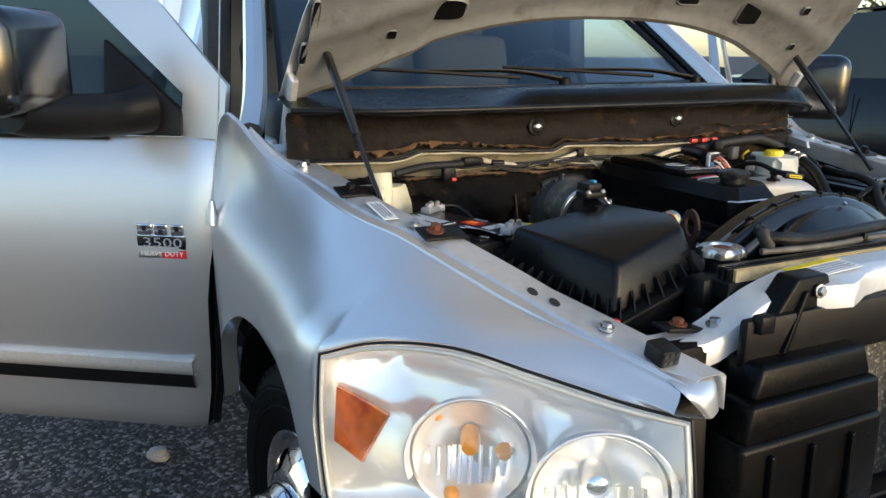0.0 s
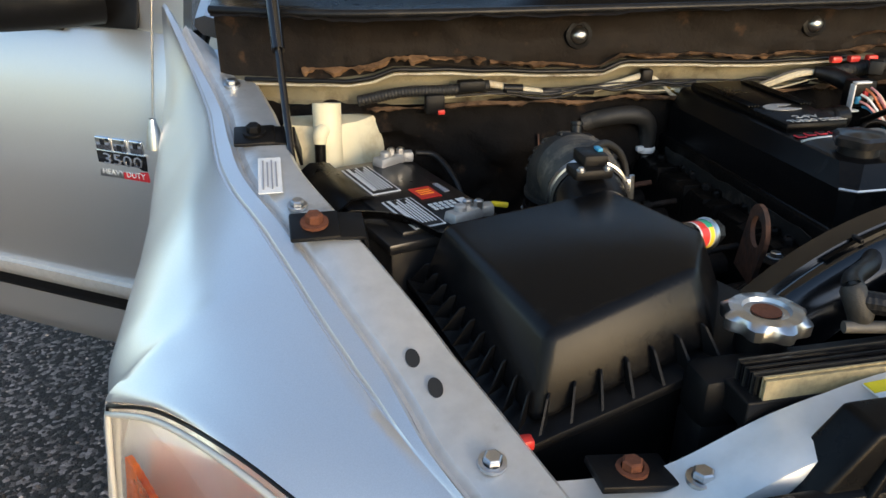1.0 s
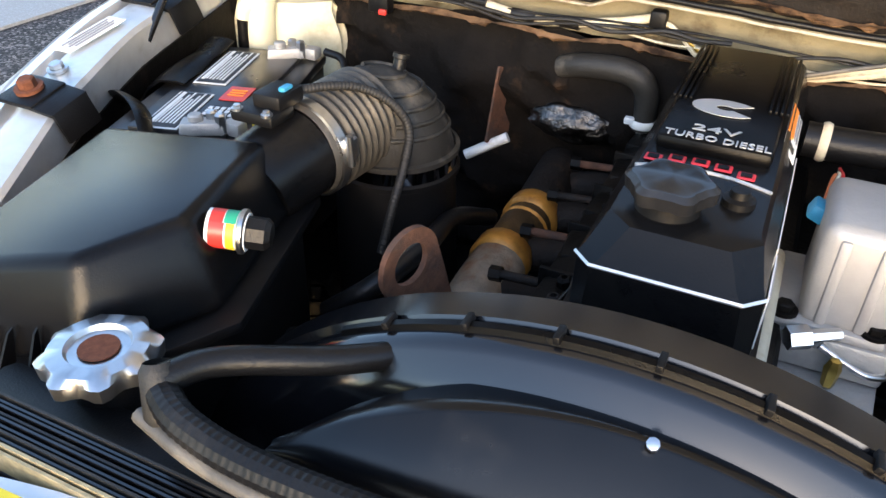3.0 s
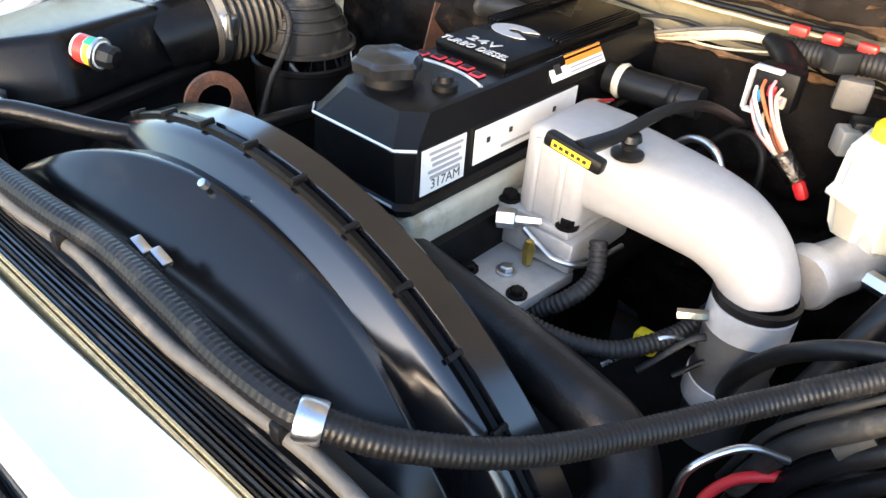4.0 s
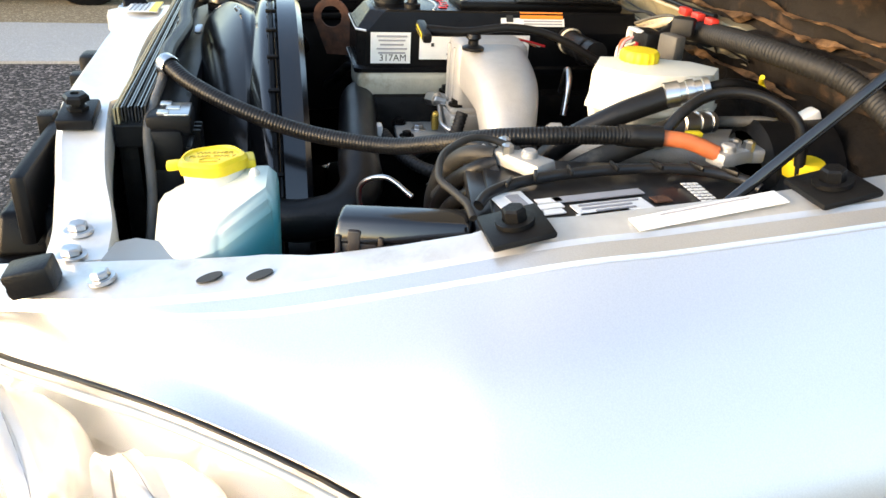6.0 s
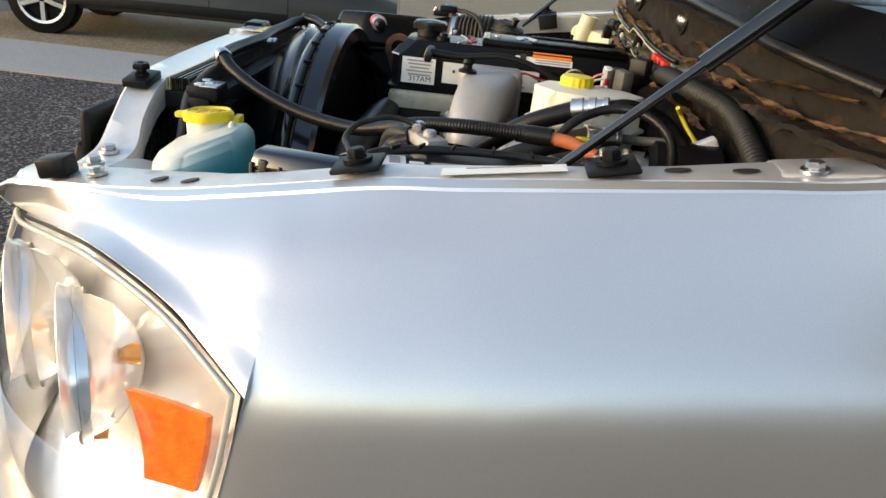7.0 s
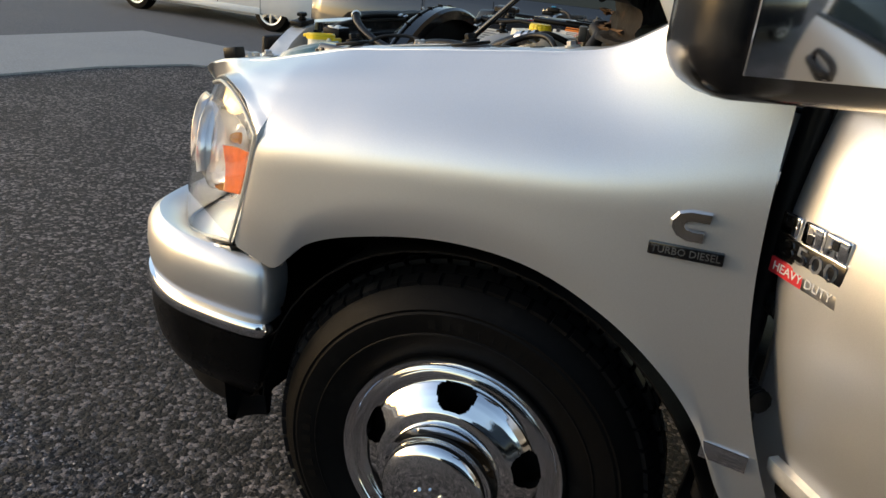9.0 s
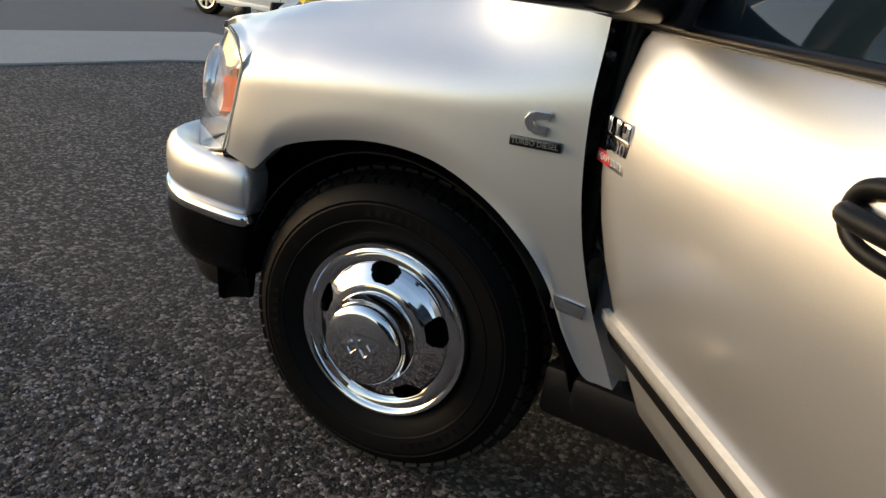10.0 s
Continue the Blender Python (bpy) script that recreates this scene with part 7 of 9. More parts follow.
# ---- intake: air box, sensor tube, bellows, elbow ----
ab = thing("air_filter_box", "black plastic air filter housing", "air filter box")
TOP = [V(-0.562, 0.302, 1.247), V(-0.397, 0.328, 1.292), V(-0.350, 0.404, 1.298), V(-0.388, 0.560, 1.295), V(-0.610, 0.564, 1.262)]
cen = sum(TOP, V(0, 0, 0)) / 5
bm = bmesh.new()
low = [p + (p - cen).normalized() * 0.034 + V(0, 0, -0.085) for p in TOP]
hexa(bm, low, [p + V(0, 0, 0.0) for p in TOP], 0.012, 3)
part("lid", bm, BLACK_LID, ab, "smooth black lid", 40)
bm = bmesh.new()
fl2 = [p + (p - cen).normalized() * 0.056 + V(0, 0, -0.087) for p in TOP]
hexa(bm, [p + V(0, 0, -0.012) for p in fl2], fl2, 0.003)
part("flange", bm, BLACK, ab)
bm = bmesh.new()
hexa(bm, [p + V(0, 0, -0.22) for p in low], [p + V(0, 0, -0.01) for p in low], 0.01)
part("base", bm, BLACK, ab)
for (a, b2, nrib) in ((4, 0, 11), (0, 1, 7)):
    for k in range(nrib):
        t = (k + 0.5) / nrib
        p = low[a].lerp(low[b2], t)
        q = TOP[a].lerp(TOP[b2], t)
        o = (p - q)
        o.z = 0
        o.normalize()
        along = (low[b2] - low[a]).normalized()
        bm = bmesh.new()
        c0 = p + V(0, 0, 0.002)
        hexa(bm, [c0 - along * 0.0015, c0 + along * 0.0015, c0 + along * 0.0015 + o * 0.020, c0 - along * 0.0015 + o * 0.020], [c0 - along * 0.0012 + V(0, 0, 0.030) - o * 0.008, c0 + along * 0.0012 + V(0, 0, 0.030) - o * 0.008, c0 + along * 0.0012 + V(0, 0, 0.028) - o * 0.002, c0 - along * 0.0012 + V(0, 0, 0.028) - o * 0.002])
        part("rib", bm, BLACK, ab, "", 0)
bm = boxm(low[0] + V(-0.012, -0.02, 0.004), (0.014, 0.014, 0.012), 0.003)
part("red_clip", bm, REDST, ab, "small red clip")
# filter gauge
m = axis((-0.350, 0.428, 1.277), (1, 0.42, -0.12)) @ Matrix.Diagonal((0.80, 0.80, 0.72, 1))
gg = new("filter_gauge")
gg.parent = ab
tagged(gg, "filter gauge with red, green and yellow sticker")
part("barrel", lathem([(0.021, 0), (0.021, 0.046), (0.018, 0.046)], m, 28), LABEL, gg, "", 50)
for a0, a1, h0, h1, mtl in ((0, 130, 0.004, 0.020, REDST), (0, 130, 0.021, 0.035, GREEN), (130, 250, 0.004, 0.022, REDST), (130, 250, 0.024, 0.034, YELLOW), (250, 360, 0.008, 0.030, GREEN)):
    b = bmesh.new()
    grid(b, [[m @ V(0.0213 * math.cos(radians(lerp(a0, a1, k / 10))), 0.0213 * math.sin(radians(lerp(a0, a1, k / 10))), h) for h in (h0, h1)] for k in range(11)])
    part("colour_patch", b, mtl, gg, "", 50)
part("ring", lathem([(0.022, 0.036), (0.0245, 0.038), (0.0245, 0.043), (0.021, 0.045)], m, 28), CHROME_DULL, gg, "bright metal ring", 50)
part("end_cap", lathem([(0.018, 0.044), (0.018, 0.068), (0.013, 0.074), (0, 0.077)], m, 8), RUBBER, gg, "black faceted cap", 30)

it = thing("intake_tube", "black intake tube with ribbed rubber bellows", "intake tube")
A, B = V(-0.403, 0.566, 1.243), V(-0.391, 0.625, 1.254)
part("sensor_tube", tubem([A + V(-0.002, -0.012, -0.004), A, B], [0.046, 0.049, 0.050], 28, smooth_line=False), BLACK_LID, it, "smooth black sensor tube", 60)
part("sensor", boxm((-0.410, 0.588, 1.308), (0.052, 0.040, 0.014), 0.004), BLACK, it, "black air sensor base")
sp2 = part("sensor_plug", boxm((-0.402, 0.606, 1.320), (0.034, 0.044, 0.018), 0.004), BLACK, it, "black air sensor plug")
part("plug_tab", boxm((-0.392, 0.606, 1.331), (0.008, 0.016, 0.005), 0.002), CYAN, sp2, "small blue tab")
for k in range(2):
    bolt("screw", (-0.428 + 0.036 * k, 0.572, 1.315), (0, 0, 1), 0.004, CHROME_DULL, it, "small screw")
part("sensor_lead", tubem([(-0.395, 0.628, 1.320), (-0.370, 0.655, 1.320), (-0.345, 0.680, 1.313), (-0.318, 0.697, 1.293), (-0.303, 0.703, 1.264), (-0.303, 0.690, 1.225), (-0.304, 0.667, 1.190), (-0.312, 0.650, 1.13)], 0.0048, 10, 12, rib=0.0006, pitch=0.004), COND, it, "thin ribbed lead", 60)
dB = (V(-0.372, 0.735, 1.262) - B).normalized()
m = axis(B, dB)
prof = [(0.051, -0.004), (0.054, 0.0), (0.054, 0.018), (0.050, 0.020)]
for k in range(8):
    prof += [(0.0495, 0.0215 + 0.0105 * k), (0.0565, 0.0245 + 0.0105 * k), (0.0575, 0.0262 + 0.0105 * k), (0.0565, 0.0280 + 0.0105 * k), (0.0495, 0.0305 + 0.0105 * k)]
part("bellows", lathem(prof, m, 40), BELLOWS, it, "dusty tan rubber bellows", 40)
part("clamp", lathem([(0.054, 0.002), (0.0568, 0.003), (0.0568, 0.014), (0.054, 0.015)], m, 40), CHROME_DULL, it, "steel hose clamp", 50)
part("clamp_screw", boxm((-0.334, 0.630, 1.266), (0.012, 0.016, 0.026), 0.003), CHROME_DULL, it, "clamp screw housing")
part("clamp_bolt", tubem([(-0.331, 0.624, 1.284), (-0.329, 0.624, 1.250)], 0.004, 8, smooth_line=False), CHROME_DULL, it, "clamp bolt", 60)


def dome(s, a, out=0.0):
    """A point on the elbow: s climbs from its foot to its top, a goes round."""
    c = V(lerp(-0.355, -0.374, s), lerp(0.768, 0.745, s), 1.200 + 0.112 * s ** 0.9)
    r = 0.074 * max(0.0, 1 - s ** 2.6) ** 0.55 + out
    return c + V(r * math.cos(a), r * math.sin(a), 0)


bm = bmesh.new()
grid(bm, [[dome(q / 16, 2 * math.pi * j / 40) for j in range(40)] for q in range(17)], True)
part("elbow", bm, GREYRUB, it, "grey rubber elbow", 60)
for q in range(5):
    s0 = 0.30 + 0.145 * q
    part("moulded_rib", tubem([dome(lerp(s0, s0 + 0.10, abs(k - 7) / 7), radians(-75 + 17 * k), 0.001) for k in range(15)], 0.0028, 6), GREYRUB, it, "", 60)
part("nipple", lathem([(0.008, -0.01), (0.008, 0.012), (0.010, 0.013), (0.010, 0.018), (0.005, 0.018)], axis(dome(0.90, radians(60)), (0.1, 0.3, 1)), 14), RUBBER, it, "short hose nipple", 50)
m = axis((-0.355, 0.768, 1.205), (0, 0, -1))
part("band_lip", lathem([(0.074, -0.010), (0.079, -0.008), (0.079, -0.002), (0.074, 0.0)], m, 40), GREYRUB, it, "rubber lip over the clamp", 50)
part("band_clamp", lathem([(0.073, -0.001), (0.0765, 0.0), (0.0765, 0.015), (0.073, 0.016)], m, 40), CHROME, it, "wide bright band clamp", 50)
part("lower_pipe", lathem([(0.074, 0.014), (0.080, 0.018), (0.080, 0.024), (0.075, 0.027), (0.078, 0.10), (0.080, 0.27)], m, 36), BLACK, it, "black intake canister", 50)


# ---- batteries ----
def battery(c, size, rot, label):
    bt = thing("battery", label, "battery", "batteries")
    m = Matrix.Translation(c) @ Matrix.Rotation(radians(rot), 4, "Z")
    def put(b, material, nm, parent, lab="", sm=35):
        bmesh.ops.transform(b, matrix=m, verts=b.verts)
        return part(nm, b, material, parent, lab, sm)
    sx, sy, sz = size
    put(boxm((0, 0, -sz / 2), (sx, sy, sz), 0.006), BATT, "case", bt)
    put(boxm((0, 0, -0.006), (sx + 0.006, sy + 0.006, 0.016), 0.004), BATT, "lid", bt)
    put(boxm((0, 0, 0.004), (sx * 0.72, sy * 0.9, 0.008), 0.003), BATT, "vent_cover", bt)
    return bt, m, put


def terminal(parent, p, d, k=1.0):
    tm = new("terminal")
    tm.parent = parent
    tagged(tm, "grey lead cable clamp with bolts")
    d = Vector(d).normalized()
    s = V(-d.y, d.x, 0) * k
    d = d * k
    part("clamp", hexa(bmesh.new(), [p + d * a + s * b for a, b in ((-0.02, -0.014), (0.035, -0.012), (0.035, 0.012), (-0.02, 0.014))], [p + d * a + s * b + V(0, 0, 0.016) for a, b in ((-0.018, -0.012), (0.033, -0.010), (0.033, 0.010), (-0.018, 0.012))], 0.003), ALU, tm)
    part("post", lathem([(0.010, 0), (0.009, 0.022), (0.007, 0.024), (0, 0.024)], Matrix.Translation(p), 14), ALU, tm)
    for a in (0.018, 0.030):
        part("nut", lathem([(0.007, 0), (0.007, 0.024), (0.004, 0.026), (0, 0.026)], Matrix.Translation(p + d * a + s * (0.006 if a < 0.02 else -0.004)), 6), CHROME_DULL, tm)
    part("block", boxm(p + d * 0.045 + V(0, 0, 0.006), (0.026, 0.02, 0.018), 0.004), ALU, tm)


bt, m, put = battery((-0.631, 0.787, 1.218), (0.178, 0.332, 0.19), 16, "black battery with white printed labels, passenger side of the engine")
for cx, cy, w, h in ((-0.021, 0.061, 0.047, 0.128), (-0.022, -0.094, 0.047, 0.112)):
    mm = m @ Matrix.Translation((cx, cy, 0.0085))
    lb = decal("label", mm, w, h, LABEL, bt, "white framed printed label")
    decal("label_field", mm @ Matrix.Translation((0, 0, 0.001)), w - 0.006, h - 0.006, INK_HOLE, lb)
    for k in range(7):
        decal("print_line", mm @ Matrix.Translation((-w / 2 + 0.009 + 0.0048 * k, (0.004, -0.006, 0.0)[k % 3], 0.0018)), 0.0022 if k else 0.005, (h - 0.016) * (1, 0.78, 0.9)[k % 3], LABEL, lb)
mm = m @ Matrix.Translation((0.030, -0.029, 0.0085))
lb = decal("red_label", mm, 0.034, 0.046, REDST, bt, "red square label")
for k in range(3):
    decal("print_line", mm @ Matrix.Translation((0, 0.009 - 0.008 * k, 0.0013)), 0.022, 0.0028, ORINK, lb)
bm = bmesh.new()
for i in range(3):
    for j in range(5):
        box(bm, (0.014 + 0.0085 * j, -0.078 - 0.0095 * i, 0.0092), (0.0055, 0.0065, 0.001))
put(bm, LABEL, "print_dots", bt, "rows of small print", 0)
decal("white_square", m @ Matrix.Translation((0.064, -0.088, 0.0085)), 0.014, 0.028, LABEL, bt, "small white square")
decal("small_print", m @ Matrix.Translation((0.062, -0.020, 0.0085)), 0.008, 0.040, GREYINK, bt, "line of grey print")
terminal(bt, V(-0.632, 0.918, 1.224), (0.75, 0.5, 0))
terminal(bt, V(-0.566, 0.655, 1.224), (0.85, 0.45, 0))
part("strap", tubem([(-0.765, 0.715, 1.205), (-0.71, 0.685, 1.232), (-0.65, 0.652, 1.236), (-0.60, 0.612, 1.222)], 0.015, 8, flat=0.25), BLACK_SATIN, bt, "black hold-down strap", 60)
part("yellow_tag", boxm((-0.500, 0.690, 1.230), (0.026, 0.010, 0.006), 0.002, Matrix.Rotation(-0.5, 4, "Z")), YELLOW, bt, "yellow tag")
bm = bmesh.new()
grid(bm, [[m @ V(x + 0.006 * noise.noise(V(y * 20, x * 9, 1)), y, z + 0.006 * noise.noise(V(y * 14, x * 20, 2))) for x, z in ((-0.135, -0.075), (-0.125, -0.025), (-0.105, 0.004), (-0.085, 0.016), (-0.062, 0.016), (-0.050, 0.012))] for y in [-0.02 + 0.02 * k for k in range(10)]])
part("cover_flap", thicken(bm, 0.003), BLACK_SATIN, bt, "black rubber cover", 60)
part("side_lead", tubem([(-0.575, 0.952, 1.232), (-0.540, 0.945, 1.225), (-0.515, 0.90, 1.19), (-0.50, 0.86, 1.12)], 0.006, 8), RUBBER, bt, "thin black lead", 60)

bt2, m, put = battery((0.697, 0.752, 1.228), (0.205, 0.325, 0.19), -9, "black battery with white bar-code labels, driver side of the engine")
def on_battery(x, y):
    return basis((x, y, 1.2375), (-0.16, 1, 0), (-1, -0.16, 0))


mm = on_battery(0.722, 0.6245)
lb = decal("label", mm, 0.037, 0.056, LABEL, bt2, "white bar-code label")
for k in range(9):
    decal("bar", mm @ Matrix.Translation((0.004, -0.006 + 0.0030 * k, 0.0013)), 0.014, 0.0012 + 0.0006 * (k % 3), GREYINK, lb)
for k in range(3):
    decal("small_label", on_battery(0.716 + 0.0135 * k, 0.661 - 0.003 * k), 0.028, 0.0100, LABEL, bt2, "small white label")
mm = on_battery(0.736, 0.722)
lb = decal("large_label", mm, 0.084, 0.026, LABEL, bt2, "large white printed label")
for k in range(3):
    decal("print_line", mm @ Matrix.Translation((-0.006 * (k % 2), 0.008 - 0.0075 * k, 0.0013)), 0.07 - 0.012 * (k % 3), 0.0026, GREYINK, lb)
decal("label_foot", on_battery(0.7525, 0.708), 0.060, 0.012, LABEL, bt2, "lower part of the label")
decal("grey_label", on_battery(0.708, 0.718), 0.105, 0.013, GREYINK, bt2, "grey printed strip")
decal("red_mark", on_battery(0.722, 0.782), 0.020, 0.014, RUST, bt2, "small dark red mark")
mm = on_battery(0.720, 0.832)
bm = bmesh.new()
for i in range(3):
    for j in range(10):
        box(bm, (-0.034 + 0.0076 * j, 0.008 - 0.007 * i, 0.001), (0.0055, 0.0042, 0.001), 0, mm)
tagged(part("print_dots", bm, LABEL, bt2, "rows of small print", 0), kind="stuff")
for k, w in enumerate((0.066, 0.058, 0.062)):
    decal("print_bar", on_battery(0.738 + 0.0085 * k, 0.822), w, 0.0055, LABEL, bt2, "white printed bar")
RIM = curve([(0.722, 0.586, 1.238), (0.702, 0.602, 1.242), (0.681, 0.640, 1.244), (0.664, 0.70, 1.245), (0.655, 0.78, 1.245), (0.661, 0.85, 1.244), (0.684, 0.895, 1.242), (0.706, 0.908, 1.238)], 6)
part("lid_rim", tubem(RIM, 0.0062, 10, smooth_line=False, flat=0.8), BATT, bt2, "raised curved rim of the lid", 60)
for k in range(7):
    p = RIM[10 + 4 * k]
    part("vent_rib", boxm((p.x + 0.004, p.y, p.z + 0.006), (0.022, 0.004, 0.006), 0.0015, Matrix.Rotation(0.15 * (k - 3), 4, "Z")), RUBBER, bt2)
terminal(bt2, V(0.634, 0.664, 1.238), (-0.8, -0.55, 0), 1.35)
part("clamp_cable", tubem([(0.60, 0.63, 1.245), (0.565, 0.625, 1.245), (0.52, 0.63, 1.235), (0.46, 0.64, 1.19), (0.42, 0.66, 1.12), (0.40, 0.7, 1.02)], 0.009, 10), RUBBER, bt2, "black battery cable", 60)
part("hoop_lead", tubem([(0.610, 0.660, 1.252), (0.600, 0.630, 1.262), (0.605, 0.605, 1.266), (0.625, 0.580, 1.264), (0.647, 0.563, 1.260), (0.678, 0.555, 1.250), (0.704, 0.564, 1.246), (0.730, 0.572, 1.244), (0.750, 0.574, 1.238)], 0.0042, 8), GREYRUB, bt2, "thin looped lead", 60)

# ---- driver-side reservoirs ----
wr = thing("washer_reservoir", "milky washer fluid bottle with blue fluid and yellow cap", "reservoir")
WB = [(0.505, 0.250), (0.625, 0.260), (0.684, 0.288), (0.688, 0.333), (0.634, 0.390), (0.545, 0.394), (0.490, 0.337)]


def wr_ring(k, z, out=0.0):
    c = V(0.59, 0.333, 0)
    lean = 0.36 * max(0.0, min(1.0, (z - 1.05) / 0.11))          # the top falls away towards the front
    return [V(c.x + (x - c.x) * k * (1 + out), c.y + (y - c.y) * k * (1 + out), z + lean * ((y - c.y) * k + 0.030)) for x, y in WB]


FLUID = mat("milky_plastic_with_blue_fluid", (0.78, 0.77, 0.70), 0.42, sss=0.15)
nt = FLUID.node_tree
tc, sp, ma, mr, mx = [nt.nodes.new(k) for k in ("ShaderNodeTexCoord", "ShaderNodeSeparateXYZ", "ShaderNodeMath", "ShaderNodeMapRange", "ShaderNodeMix")]
nt.links.new(tc.outputs["Object"], sp.inputs[0])
ma.operation, ma.inputs[1].default_value = "MULTIPLY_ADD", 0.75          # the fill line shows higher where the wall is thin
nt.links.new(sp.outputs[1], ma.inputs[0])
ne = nt.nodes.new("ShaderNodeMath")
ne.operation, ne.inputs[0].default_value = "SUBTRACT", 0.0
nt.links.new(sp.outputs[2], ne.inputs[1])
nt.links.new(ne.outputs[0], ma.inputs[2])
mr.inputs[1].default_value, mr.inputs[2].default_value, mr.interpolation_type = -0.965, -0.885, "SMOOTHSTEP"
nt.links.new(ma.outputs[0], mr.inputs[0])
mx.data_type = "RGBA"
mx.inputs[6].default_value, mx.inputs[7].default_value = (0.60, 0.62, 0.57, 1), (0.06, 0.38, 0.43, 1)
nt.links.new(mr.outputs[0], mx.inputs[0])
nt.links.new(mx.outputs[2], nt.nodes["Principled BSDF"].inputs["Base Color"])
bm = bmesh.new()
vs = grid(bm, [wr_ring(0.92, 0.90), wr_ring(0.99, 0.95), wr_ring(1.0, 1.164), wr_ring(0.965, 1.178), wr_ring(0.84, 1.191), wr_ring(0.5, 1.197)], True)
bm.faces.new(vs[-1])
bmesh.ops.bevel(bm, geom=[e for e in bm.edges if abs(e.verts[0].co.z - e.verts[1].co.z) > 0.01], offset=0.007, segments=3, affect="EDGES", clamp_overlap=True)
part("bottle", bm, FLUID, wr, "milky plastic with blue fluid showing through", 50)
m = Matrix.Translation((0.552, 0.325, 1.194)) @ Matrix.Rotation(radians(7), 4, "X") @ axis((0, 0, 0), (-0.05, 0.05, 1))
part("neck", lathem([(0.036, -0.01), (0.034, 0.004), (0.034, 0.034)], m, 28), WHITE_PL, wr)
bm = bmesh.new()
vs = []
for r, h in ((0.030, 0.022), (0.036, 0.023), (0.0375, 0.034), (0.034, 0.038), (0.031, 0.0385), (0.0295, 0.036), (0, 0.036)):
    vs.append([m @ V(r * (1 + (0.05 * math.cos(5 * a) if r > 0.0335 else 0)) * math.cos(a), r * (1 + (0.05 * math.cos(5 * a) if r > 0.0335 else 0)) * math.sin(a), h) for a in [2 * math.pi * j / 60 for j in range(60)]])
grid(bm, vs, True)
cp = part("cap", bm, YELLOW, wr, "yellow flip cap", 40)
for c, s in (((0.0, 0.041, 0.031), (0.018, 0.018, 0.009)), ((0.010, -0.040, 0.022), (0.034, 0.012, 0.014))):
    part("tab", (lambda b: (bmesh.ops.transform(b, matrix=m @ Matrix.Rotation(radians(-40), 4, "Z"), verts=b.verts), b)[1])(boxm(c, s, 0.003)), YELLOW, cp)
mw = m @ Matrix.Translation((0, 0, 0.0362)) @ Matrix.Rotation(radians(35 + 180), 4, "Z") @ Matrix.Diagonal((0.84, 0.84, 1, 1))
DARKY = mat("moulded_yellow_print", (0.42, 0.30, 0.01), 0.6)
words("WASHER", 0.013, mw @ Matrix.Translation((0, 0.014, 0)), DARKY, cp, "lettering", 0.0004)
words("FLUID ONLY", 0.011, mw @ Matrix.Translation((0, 0.0, 0)), DARKY, cp, "lettering", 0.0004)
bm = bmesh.new()
tube(bm, [mw @ V(0.014 * math.cos(a) * 1.0, -0.018 + 0.010 * math.sin(a), 0) for a in [radians(20 + 140 * k / 8) for k in range(9)]], 0.0008, 5, smooth_line=False)
tube(bm, [mw @ V(-0.012, -0.022, 0), mw @ V(0.012, -0.022, 0)], 0.0008, 5, smooth_line=False)
part("symbol", bm, DARKY, cp, "moulded spray symbol")
part("white_nub", lathem([(0.005, -0.005), (0.006, 0.006), (0.003, 0.010), (0, 0.011)], axis((0.580, 0.368, 1.216), (0, 0, 1)), 12), WHITE_PL, wr, "white nub", 60)
part("mount_bracket", hexa(bmesh.new(), [(0.658, 0.215, 1.159), (0.620, 0.223, 1.159), (0.616, 0.243, 1.161), (0.632, 0.270, 1.164), (0.674, 0.287, 1.166), (0.689, 0.287, 1.168)], [(0.658, 0.215, 1.163), (0.620, 0.223, 1.163), (0.616, 0.243, 1.165), (0.632, 0.270, 1.168), (0.674, 0.287, 1.170), (0.689, 0.287, 1.172)]), LAMPGREY, wr, "grey steel mount bracket")

fu = thing("fuse_box", "black fuse box with ribbed dusty lid", "fuse box")
part("body", hexa(bmesh.new(), [(0.640, 0.462, 1.06), (0.728, 0.447, 1.06), (0.757, 0.566, 1.06), (0.670, 0.592, 1.06)], [(0.690, 0.456, 1.222), (0.732, 0.447, 1.222), (0.761, 0.566, 1.225), (0.720, 0.580, 1.225)], 0.006, 2), BLACK, fu)
part("lid", hexa(bmesh.new(), [(0.690, 0.452, 1.214), (0.738, 0.441, 1.212), (0.768, 0.572, 1.215), (0.722, 0.584, 1.217)], [(0.699, 0.454, 1.236), (0.729, 0.447, 1.234), (0.759, 0.567, 1.237), (0.729, 0.576, 1.239)], 0.005, 2), BLACK_GLOSS, fu, "glossy black lid", 40)
DUST = mat("dusty_brown_black", (0.035, 0.030, 0.028), 0.4, 0, 0.4, 30, (0.20, 0.11, 0.05), 20, 0.4)
for k in range(3):
    t = (k + 0.5) / 3
    part("side_panel", boxm((lerp(0.733, 0.762, t), lerp(0.447, 0.566, t), 1.165), (0.006, 0.034, 0.092), 0.002, Matrix.Rotation(radians(-13.7), 4, "Z")), DUST, fu, "dusty ribbed side panel")
for k in range(4):
    t = k / 3
    part("rib", boxm((lerp(0.735, 0.763, t), lerp(0.447, 0.566, t), 1.17), (0.010, 0.005, 0.10), 0.0015, Matrix.Rotation(radians(-13.7), 4, "Z")), DUST, fu, "dusty rib")
part("latch", boxm((0.738, 0.462, 1.205), (0.008, 0.012, 0.04), 0.002, Matrix.Rotation(radians(-13.7), 4, "Z")), DUST, fu, "lid latch")
